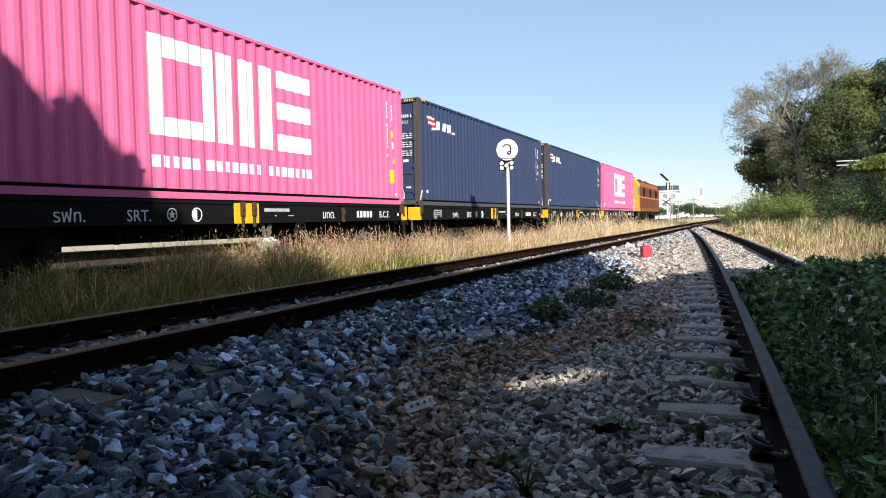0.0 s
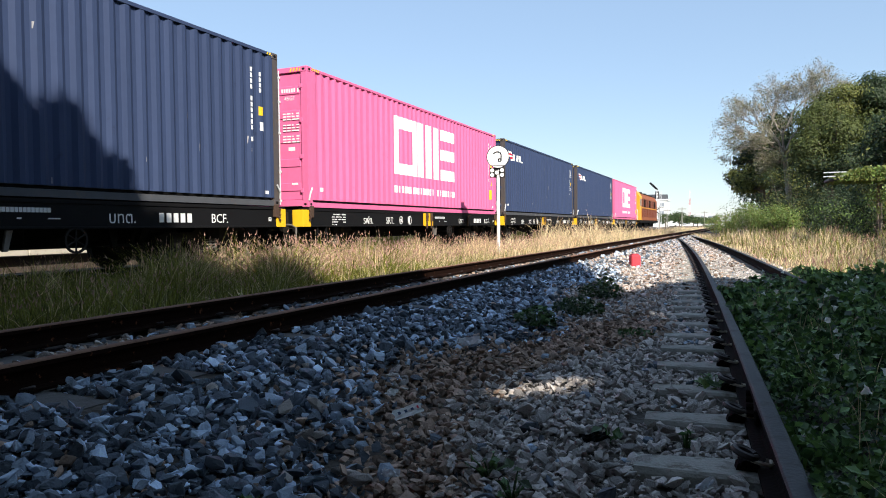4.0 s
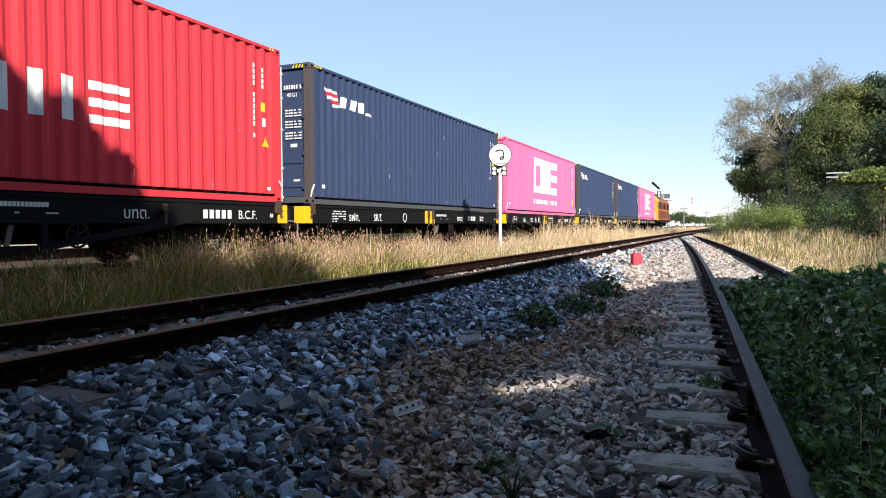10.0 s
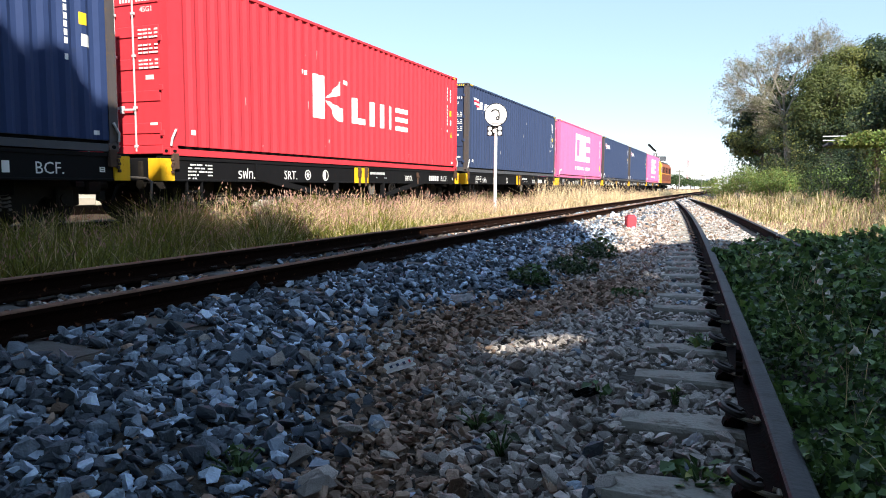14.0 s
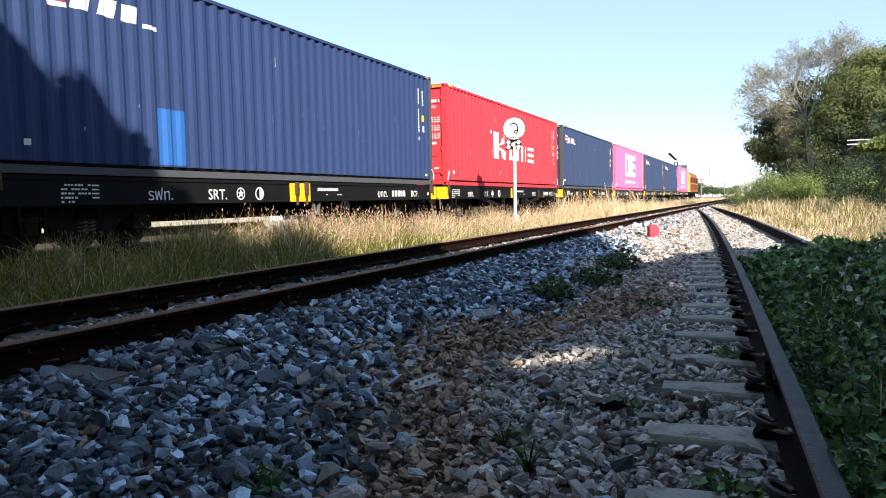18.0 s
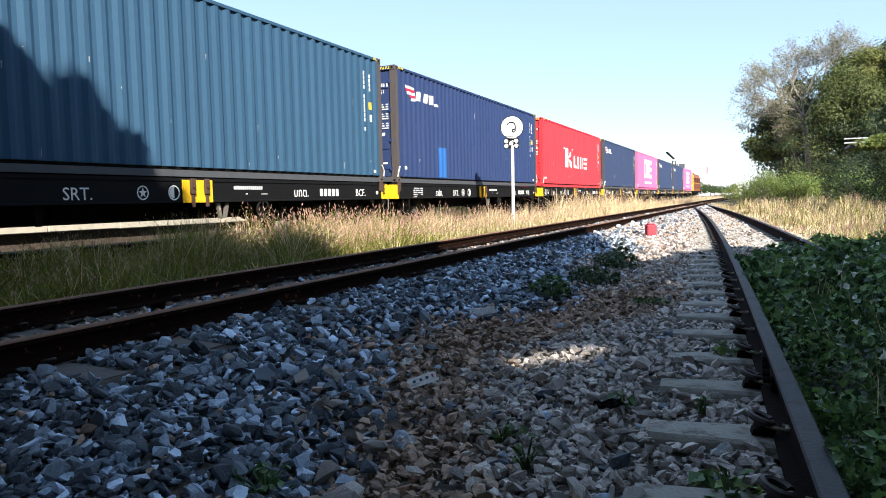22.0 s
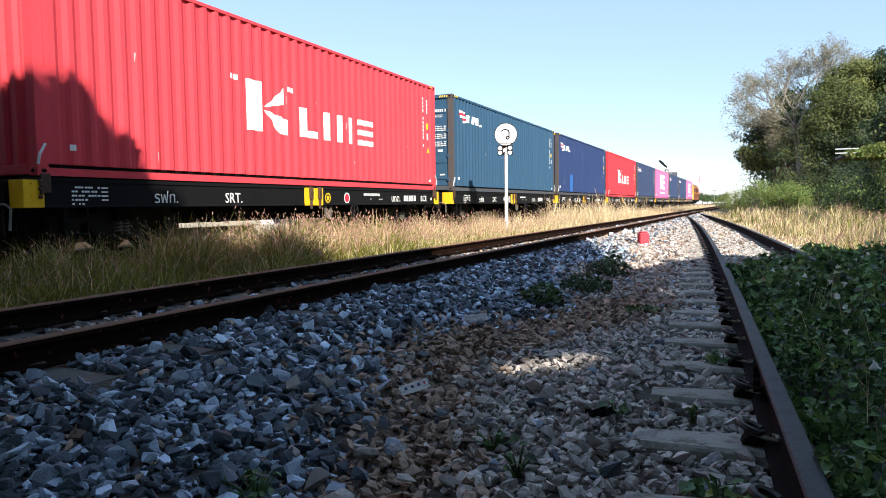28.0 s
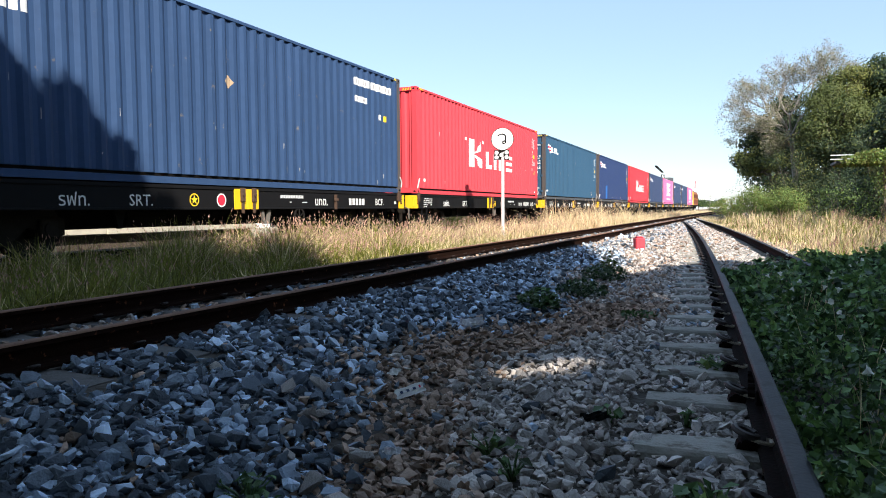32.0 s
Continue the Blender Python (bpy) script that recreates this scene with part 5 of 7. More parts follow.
def straw_litter():
    """Short flattened dead blades under the standing grass."""
    n = 26000
    y = 8.5 + 50 * rng.uniform(0, 1, n) ** 1.4
    right = rng.uniform(0, 1, n) < 0.5
    x = np.where(right, side_xs(y) + GAUGE + 0.25 + rng.uniform(0, 1, n) * (2.0 + 0.20 * y), rng.uniform(-8.0, -4.75, n))
    keep = (x < 0.22 * y + 1.2) & (right | (y > 10))
    x, y = x[keep], y[keep]
    m = len(x)
    return blades("straw_litter", x, y, rng.uniform(0.05, 0.16, m), rng.uniform(0.012, 0.024, m) * np.clip(y / 14, 1, 4), ["grass_dry", "grass_green"], (rng.uniform(0, 1, m) < 0.15).astype(int), "flattened dead straw under the grass", 1.6)


def side_xs(y):
    return 0.27 - 0.057 * y - 0.0008 * y * y


def leaf_soup(name, P, size, materials, index, label, category, parent=None, kind="stuff", flat=0.0, long=1.6, facing=None):
    """Leaves at points: pointed, folded along the middle; facing: the way each leaf's upper side looks."""
    n = len(P)
    if facing is not None:
        az = facing / np.maximum(np.linalg.norm(facing, axis=1), 1e-6)[:, None]
        ax = np.cross(az, rng.normal(size=(n, 3)))
        ax /= np.maximum(np.linalg.norm(ax, axis=1), 1e-6)[:, None]
        Rm = np.stack([ax, np.cross(az, ax), az], 2)
    elif flat:
        Rm = turns(n, flat)
    else:
        q = rng.normal(size=(n, 4)); q /= np.linalg.norm(q, axis=1)[:, None]
        w, x, y, z = q.T
        Rm = np.stack([1 - 2 * (y * y + z * z), 2 * (x * y - z * w), 2 * (x * z + y * w), 2 * (x * y + z * w), 1 - 2 * (x * x + z * z), 2 * (y * z - x * w), 2 * (x * z - y * w), 2 * (y * z + x * w), 1 - 2 * (x * x + y * y)], 1).reshape(n, 3, 3)
    L = np.array([(0, -0.5, 0), (0.30, 0.0, 0.10), (0, 0.5, -0.04), (-0.30, 0.0, 0.10)]) * np.array([1.6 / long, 1.0, 1.0])
    V = np.einsum("nij,kj->nki", Rm, L) * size[:, None, None] + P[:, None, :]
    T = np.array([(0, 1, 2), (0, 2, 3)])
    F = (T[None] + (np.arange(n) * 4)[:, None, None]).reshape(-1, 3)
    ob = new(name, soup(name, V.reshape(-1, 3), F, materials, np.repeat(index, 2)))
    if parent is not None:
        ob.parent = parent
        if label:
            ob["label"] = label
        return ob
    return tagged(ob, label, category, kind=kind)


def ground_weeds():
    """The low creeping weeds that cover the right-hand rail."""
    n = 78000
    y = 0.7 + 12.5 * rng.uniform(0, 1, n) ** 1.5
    y = np.where(np.arange(n) < 11000, rng.uniform(-9, 0.7, n), y)
    x = side_xs(y) + 0.03 + rng.uniform(0, 1, n) ** 1.15 * (1.0 + np.where(y < 0.7, 1.2, 0.33 * y))
    near_rail = x - side_xs(y)
    keep = (x < 0.24 * np.maximum(y, 0) + 1.1) | (y < 0.7)
    edge = 9.7 + 0.7 * np.sin(x * 3.0) + np.where(near_rail > 1.2, 2.2, 0)
    keep &= rng.uniform(0, 1, n) < np.clip((edge - y) / 1.2, 0.0, 1)
    x, y, near_rail = x[keep], y[keep], near_rail[keep]
    mound = 0.07 + 0.19 * (np.sin(x * 4 + y) * np.sin(y * 3.1 - x * 2) * 0.5 + 0.5) + 0.10 * np.clip((near_rail - 0.8), 0, 1.5)
    mound += np.where(y < 7.9, 0.17, 0.0) * np.exp(-((near_rail - GAUGE) / 0.30) ** 2)      # they climb over the far rail
    top = np.where(near_rail < 0.25, 0.13 + 0.11 * np.sin(y * 5.3) * np.sin(y * 2.1 + 1), mound)
    z = -0.2 + top * rng.uniform(0.1, 1.0, len(x)) ** 0.7 + np.clip(x - 2.0, 0, 6) * 0.05
    size = rng.uniform(0.022, 0.062, len(x)) * np.clip(y / 4.0, 0.85, 1.9)
    index = rng.choice([0, 1, 1, 2, 2], len(x))
    return leaf_soup("creeping_weeds", np.stack([x, y, z], 1), size, ["weed_shade", "weed_leaf", "weed_fresh"], index, "low creeping green weeds over the rail", "weeds", flat=0.75, long=1.25)


M["weed_shade"] = mat("weed_shade", (0.024, 0.052, 0.018), 0.5, island=0.4, vary=0.2, bump=0.0, translucent=0.25)
M["weed_fresh"] = mat("weed_fresh", (0.150, 0.255, 0.068), 0.38, island=0.4, vary=0.2, bump=0.0, translucent=0.3)
M["weed_leaf"] = mat("weed_leaf", (0.082, 0.155, 0.050), 0.5, island=0.4, vary=0.2, bump=0.0, translucent=0.25)
tall_grass()
dry_grass()
shade_grass()
straw_litter()
weeds = ground_weeds()
weeds_stalks_n = 1500
wy = 0.9 + 8.5 * rng.uniform(0, 1, weeds_stalks_n) ** 1.4
wx = side_xs(wy) + 0.30 + rng.uniform(0, 1, weeds_stalks_n) * (0.9 + 0.3 * wy)
blades("weed_stalks", wx, wy, rng.uniform(0.12, 0.36, weeds_stalks_n), rng.uniform(0.003, 0.006, weeds_stalks_n), ["weed_leaf", "grass_dry", "seed_head"], rng.choice([0, 1], weeds_stalks_n), "thin weed stalks with pale seed pods", 0.3, rng.uniform(0, 1, weeds_stalks_n) < 0.4, 0.16)


def flower_mesh():
    """A small white trumpet flower of five joined petals."""
    bm = B()
    n = 10
    ring0 = [bm.verts.new((0.08 * math.cos(i * 0.6283), 0.08 * math.sin(i * 0.6283), -0.25)) for i in range(n)]
    ring1 = [bm.verts.new((0.22 * math.cos(i * 0.6283), 0.22 * math.sin(i * 0.6283), 0.20)) for i in range(n)]
    ring2 = [bm.verts.new(((0.45 if i % 2 else 0.39) * math.cos(i * 0.6283), (0.45 if i % 2 else 0.39) * math.sin(i * 0.6283), 0.40 if i % 2 else 0.34)) for i in range(n)]
    for a, b in ((ring0, ring1), (ring1, ring2)):
        for i in range(n):
            bm.faces.new((a[i], a[(i + 1) % n], b[(i + 1) % n], b[i]))
    return mesh_of("flower", bm, "petal", True)


FLOWER = flower_mesh()
for k in range(95):
    y = 1.5 + 8.0 * random.random() ** 1.2
    x = side_xs(y) + 0.3 + random.random() * (0.7 + 0.28 * y)
    if x > 0.22 * y + 0.5:
        continue
    s = random.uniform(0.038, 0.054)
    part("flower", FLOWER, None, weeds, m=Matrix.LocRotScale((x, y, 0.05 + random.uniform(0.0, 0.13) + max(0, x - 2) * 0.05), Euler((random.uniform(-0.6, 1.2), random.uniform(-1, 1), random.uniform(0, 6))), (s,) * 3))


def cloud(center, radii, n, hollow=0.55):
    """Points in the outer shell of a lumpy ball."""
    v = rng.normal(size=(n, 3)); v /= np.linalg.norm(v, axis=1)[:, None]
    lump = 1 + 0.22 * np.sin(v[:, 0] * 5 + center[0]) * np.sin(v[:, 2] * 6 + center[1]) + 0.12 * np.sin(v[:, 1] * 11 + center[2] * 3)
    r = (hollow + (1 - hollow) * rng.uniform(0, 1, n) ** 0.6) * lump
    return np.array(center) + v * r[:, None] * np.array(radii)


def clumps(center, radii, k, each, spread, hollow=0.5):
    """Leaves gathered in k bunches round a crown, with gaps between them."""
    c = cloud(center, radii, k, hollow)
    o = np.clip(rng.normal(size=(k * each, 3)), -1.6, 1.6) * np.array([1.0, 1.0, 0.7])
    out = np.repeat(c - np.array(center), each, 0) / np.array(radii)
    facing = o * 0.8 + out * 0.5 + np.array([0, 0, 0.5]) + rng.normal(size=o.shape) * 0.45
    return np.repeat(c, each, 0) + o * spread, c, facing


def branch_tree(name, label, base, height, crown, leaf_mats, leaf_n, leaf_size, bark, trunk_r, bunches=60, spread=0.5, twigs=0, lean=0.0, split=0.35):
    """A tree: trunk and limbs that reach the bunches of leaves. crown: balls (centre, radii, share)."""
    t = thing(name, label, "tree")
    bm = B()
    base = Vector(base)
    fork = base + Vector((lean, 0, height * split))
    pipe(bm, [base - Vector((0, 0, 0.3)), base + Vector((lean * 0.3, 0, height * split * 0.4)), fork], [trunk_r * 1.25, trunk_r, trunk_r * 0.8], 10)
    Ps, idxs, Fs = [], [], []
    for ci, (c, r, share) in enumerate(crown):
        k = max(4, int(bunches * share))
        P, cs, facing = clumps(c, r, k, max(1, int(leaf_n * share / k)), spread)
        Ps.append(P); Fs.append(facing); idxs.append(np.full(len(P), ci % len(leaf_mats)))
        hub = fork.lerp(Vector(c), 0.55)
        pipe(bm, [fork, fork.lerp(hub, 0.5) + Vector((random.uniform(-.2, .2), random.uniform(-.2, .2), 0.15)), hub], [trunk_r * 0.6, trunk_r * 0.45, trunk_r * 0.32], 7)
        for q in cs[: min(k, 26)]:
            q = Vector(q)
            mid = hub.lerp(q, 0.5) + Vector((random.uniform(-.3, .3), random.uniform(-.3, .3), random.uniform(0, .4)))
            pipe(bm, [hub, mid, q], [trunk_r * 0.24, trunk_r * 0.13, trunk_r * 0.05], 5)
            for _ in range(twigs):
                a = mid.lerp(q, random.random())
                e = a + Vector((random.gauss(0, .6), random.gauss(0, .6), random.gauss(0.2, .5)))
                pipe(bm, [a, a.lerp(e, 0.5) + Vector((0, 0, 0.1)), e], [trunk_r * 0.10, trunk_r * 0.07, trunk_r * 0.05], 4)
    part("trunk", bm, bark, t)
    P = np.concatenate(Ps)
    idx = np.where(rng.uniform(0, 1, len(P)) < 0.75, np.concatenate(idxs), rng.integers(0, len(leaf_mats), len(P)))
    leaf_soup("crown", P, leaf_size * rng.uniform(0.6, 1.3, len(P)), leaf_mats, idx, "", "", parent=t, facing=np.concatenate(Fs))
    return t


def bush(label, center, radii, n, size, mats, name="bush"):
    t = thing(name, label, "bush")
    P, cs, facing = clumps(center, radii, max(10, n // 60), 60, min(radii) * 0.22, 0.45)
    P, facing = P[P[:, 2] > -0.2], facing[P[:, 2] > -0.2]
    bm = B()
    root = Vector((center[0], center[1], -0.25))
    for q in cs[:14]:
        pipe(bm, [root, root.lerp(Vector(q), 0.5) + Vector((0, 0, 0.15)), Vector(q)], [0.03, 0.02, 0.008], 5)
    part("stem", bm, "bark", t)
    leaf_soup("foliage", P, size * rng.uniform(0.6, 1.3, len(P)), mats, rng.integers(0, len(mats), len(P)), "", "", parent=t, facing=facing)
    return t

# trees along the right of the tracks
def limb_tree(name, label, base, fork, limbs, depth, bark, trunk_r, leaf_mats, leaf_size, per_tip, seed):
    """A sparse tree whose limbs divide again and again down to twigs, with thin leaves about their ends."""
    t = thing(name, label, "tree")
    rnd = random.Random(seed)
    V, F, tips = [], [], []
    def rod(pts, rs, n):
        prev = None
        for i, p in enumerate(pts):
            d = (pts[min(i + 1, len(pts) - 1)] - pts[max(i - 1, 0)]).normalized()
            a = d.orthogonal().normalized()
            b = d.cross(a)
            o = len(V)
            V.extend(p + (a * math.cos(k * 2 * math.pi / n) + b * math.sin(k * 2 * math.pi / n)) * rs[i] for k in range(n))
            if prev is not None:
                F.extend((prev + k, prev + (k + 1) % n, o + (k + 1) % n, o + k) for k in range(n))
            prev = o
    def divide(p, d, length, r, level):
        bend = Vector((rnd.gauss(0, 0.10), rnd.gauss(0, 0.10), rnd.gauss(0.02, 0.10))) * length
        e = p + d * length
        rod([p, p.lerp(e, 0.5) + bend, e], [r, r * 0.82, r * 0.66], 7 if level == depth else 5 if level > 2 else 3)
        if level == 0:
            tips.append(e)
            return
        for k in range(3):
            q = p.lerp(e, 0.55) + bend * 0.6 if k == 2 else e
            turn = Vector((rnd.gauss(0, 1), rnd.gauss(0, 1), rnd.gauss(0.10, 0.8))).normalized()
            divide(q, (d + turn * rnd.uniform(0.45, 0.80)).normalized(), length * rnd.uniform(0.58, 0.80), max(0.009, r * 0.60), level - 1)
    base, fork = Vector(base), Vector(fork)
    rod([base - Vector((0, 0, 0.3)), base.lerp(fork, 0.5) + Vector((0.15, 0, 0)), fork], [trunk_r * 1.2, trunk_r, trunk_r * 0.85], 10)
    for way, length, r in limbs:
        divide(fork + Vector((0, 0, -0.3)), Vector(way).normalized(), length, r, depth)
    me = soup("trunk", np.array([v[:] for v in V]), np.array(F), [bark])
    me.polygons.foreach_set("use_smooth", [True] * len(me.polygons))
    part("trunk", me, None, t)
    c = np.repeat(np.array([v[:] for v in tips]), per_tip, 0)
    o = rng.normal(size=c.shape) * 0.17
    leaf_soup("crown", c + o, leaf_size * rng.uniform(0.6, 1.3, len(c)), leaf_mats, rng.integers(0, len(leaf_mats), len(c)), "", "", parent=t, facing=o / 0.17 * 0.5 + np.array([0, 0, 0.6]) + rng.normal(size=c.shape) * 0.5)
    return t


limb_tree("pale_tree", "half-bare old tree with pale limbs and thin olive leaves", (2.75, 49, 0), (2.5, 49, 5.3),
          [((-1.0, 0.1, 0.42), 1.45, 0.06), ((-0.95, -0.4, 0.95), 1.70, 0.07), ((-0.45, 0.3, 1.0), 1.95, 0.075), ((0.10, -0.2, 1.0), 1.95, 0.075), ((0.55, 0.3, 1.0), 2.05, 0.075), ((0.95, -0.1, 0.95), 2.05, 0.075), ((-0.8, -0.6, -0.25), 0.65, 0.045), ((-0.3, -1.0, 0.5), 1.2, 0.05), ((-0.6, -0.9, -0.5), 0.5, 0.04)],
          6, "bark_pale", 0.17, ["leaf_olive", "leaf_olive", "creeper_leaf"], 0.085, 3, 5)
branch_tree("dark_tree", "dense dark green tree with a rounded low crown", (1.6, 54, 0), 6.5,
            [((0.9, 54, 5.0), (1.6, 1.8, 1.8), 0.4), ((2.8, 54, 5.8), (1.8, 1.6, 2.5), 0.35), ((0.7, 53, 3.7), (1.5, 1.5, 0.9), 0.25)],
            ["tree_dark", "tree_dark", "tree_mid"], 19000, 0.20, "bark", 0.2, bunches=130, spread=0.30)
# its two lowest balls get the dark leaves, the shade there put into colour
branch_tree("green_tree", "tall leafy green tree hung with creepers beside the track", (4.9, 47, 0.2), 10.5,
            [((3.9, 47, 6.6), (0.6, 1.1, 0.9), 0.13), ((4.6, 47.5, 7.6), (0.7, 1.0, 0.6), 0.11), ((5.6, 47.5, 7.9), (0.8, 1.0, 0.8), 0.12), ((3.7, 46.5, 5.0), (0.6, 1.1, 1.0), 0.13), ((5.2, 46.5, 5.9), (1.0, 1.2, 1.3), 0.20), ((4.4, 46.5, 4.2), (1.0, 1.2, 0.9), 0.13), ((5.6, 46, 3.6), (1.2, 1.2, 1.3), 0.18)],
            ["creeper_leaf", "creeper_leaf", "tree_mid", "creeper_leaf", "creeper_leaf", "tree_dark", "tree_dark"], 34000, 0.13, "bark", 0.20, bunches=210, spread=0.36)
branch_tree("green_tree", "broad green tree with a dense dark crown", (8.4, 49, 0.2), 10.5,
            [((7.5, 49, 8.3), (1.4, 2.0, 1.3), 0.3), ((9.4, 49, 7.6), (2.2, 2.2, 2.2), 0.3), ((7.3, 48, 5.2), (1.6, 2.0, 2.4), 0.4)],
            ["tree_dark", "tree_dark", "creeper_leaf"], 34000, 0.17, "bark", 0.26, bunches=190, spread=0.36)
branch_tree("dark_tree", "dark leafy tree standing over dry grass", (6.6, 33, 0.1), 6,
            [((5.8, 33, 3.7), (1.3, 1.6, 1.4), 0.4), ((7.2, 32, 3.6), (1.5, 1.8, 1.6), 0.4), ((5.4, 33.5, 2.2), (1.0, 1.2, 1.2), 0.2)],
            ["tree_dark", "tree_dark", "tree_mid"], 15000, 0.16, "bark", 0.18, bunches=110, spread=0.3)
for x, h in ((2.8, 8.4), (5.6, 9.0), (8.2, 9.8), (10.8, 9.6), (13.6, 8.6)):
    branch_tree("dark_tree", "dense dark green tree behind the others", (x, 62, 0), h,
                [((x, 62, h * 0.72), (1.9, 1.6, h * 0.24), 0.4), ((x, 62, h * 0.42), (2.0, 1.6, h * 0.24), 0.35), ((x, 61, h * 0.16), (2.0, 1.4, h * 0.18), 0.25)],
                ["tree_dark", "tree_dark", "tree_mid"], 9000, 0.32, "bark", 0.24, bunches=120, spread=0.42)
# bushes under the trees: darkest leaves, with the shade put into their colour
for c, r, n, mats, lb in (((0.6, 43, 0.9), (1.3, 1.5, 0.95), 4200, ["leaf_fresh", "leaf_fresh", "tree_mid"], "bright green bush in front of the trees"),
                          ((2.0, 42, 0.9), (1.1, 1.4, 0.9), 4200, ["leaf_fresh", "leaf_fresh", "tree_mid"], "sunlit green bush in front of the trees"),
                          ((-0.9, 46, 0.6), (1.1, 1.8, 0.75), 2600, ["leaf_fresh", "tree_mid"], "low green bush near the track"),
                          ((3.6, 33, 0.8), (1.2, 1.5, 0.9), 3600, ["tree_dark", "tree_dark", "leaf_fresh"], "dark green bush behind dry grass"),
                          ((4.6, 28, 0.7), (1.0, 1.4, 0.9), 3400, ["leaf_fresh", "tree_dark", "tree_dark"], "green bush behind dry grass"),
                          ((4.9, 25, 1.2), (0.9, 1.2, 1.2), 3600, ["leaf_fresh", "tree_mid"], "leafy green bush with drooping shoots"),
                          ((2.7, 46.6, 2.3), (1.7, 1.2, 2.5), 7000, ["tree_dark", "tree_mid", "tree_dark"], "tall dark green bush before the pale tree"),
                          ((1.6, 57, 1.5), (2.4, 1.8, 2.0), 6000, ["tree_dark", "tree_dark"], "dark green bush under the trees, shade put into its leaf colour"),
                          ((6.0, 56, 1.8), (3.0, 1.8, 2.4), 7000, ["tree_dark", "tree_dark"], "dark green bush under the trees, shade put into its leaf colour"),
                          ((9.0, 48, 1.8), (2.4, 1.8, 2.4), 6000, ["tree_dark", "tree_dark"], "dark green bush under the trees, shade put into its leaf colour"),
                          ((3.0, 47, 1.3), (1.8, 1.8, 1.5), 5000, ["tree_dark", "tree_dark"], "dark green bush under the trees, shade put into its leaf colour"),
                          ((5.4, 43, 1.4), (1.8, 1.8, 1.6), 5000, ["tree_dark", "tree_dark"], "dark green bush under the trees, shade put into its leaf colour"),
                          ((5.6, 36, 1.3), (1.5, 1.6, 1.5), 4600, ["tree_dark", "tree_dark"], "dark green bush under the trees, shade put into its leaf colour"),
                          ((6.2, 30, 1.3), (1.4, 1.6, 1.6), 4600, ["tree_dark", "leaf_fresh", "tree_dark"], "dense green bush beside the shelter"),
                          ((-1.0, 62, 0.7), (1.0, 3.0, 0.9), 2200, ["tree_mid", "leaf_fresh"], "green bush close to the rails")):
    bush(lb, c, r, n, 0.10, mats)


# a low roof grown over with vines
shed = thing("vine_covered_shelter", "small open shelter with a flat roof overgrown by vines", "shelter")
bm = B(); box(bm, 2.62, 4.9, 25.6, 27.2, 2.06, 2.14, 0.01); part("roof", bm, "grey_rail_paint", shed)
for x in (4.2, 4.8):
    for y in (26.5, 27.0):
        bm = B(); tube(bm, (x, y, -0.2), (x, y, 2.07), 0.05, n=10); part("post", bm, "bark", shed)
for z in (2.17, 2.30):
    bm = B(); box(bm, 2.45, 3.10, 25.52, 25.56, z, z + 0.035, 0.005); part("slat", bm, "galv", shed, "pale grey slat")
P = np.stack([rng.uniform(2.75, 5.0, 5200), rng.uniform(25.3, 27.3, 5200), 2.02 + 0.46 * rng.uniform(0, 1, 5200) ** 1.3], 1)
P = P[(P[:, 2] - 2.14) < 0.10 + 0.30 * np.clip((P[:, 0] - 2.7) / 1.2, 0, 1)]
leaf_soup("vine", P, 0.11 * rng.uniform(0.6, 1.3, len(P)), ["tree_mid", "leaf_fresh"], rng.integers(0, 2, len(P)), "bright green climbing vine", "", parent=shed)


# the trees beside the camera, which shade the foreground
def shade_top(u):
    """Height of the shading crowns over the sun's rays, by their place across them."""
    pts = [(-14, 10.6), (-5, 11.4), (-2.7, 11.0), (-1.2, 10.1), (-0.2, 9.3), (1.8, 6.5), (3.3, 4.7), (6.0, 3.7), (7.5, 3.3), (7.65, 1.3), (9.75, 0.85), (11.6, 0.1), (12.4, -2.0)]
    ragged = 0.14 * math.sin(u * 3.4) + 0.14 * math.sin(u * 7.3 + 1.0) + 0.06 * math.sin(u * 17.0 + 2.0)
    for (a, p), (b, q) in zip(pts, pts[1:]):
        if u <= b:
            return p + (q - p) * (u - a) / (b - a) + ragged * (1.0 if u < 4 else 0.5)
    return -9.0


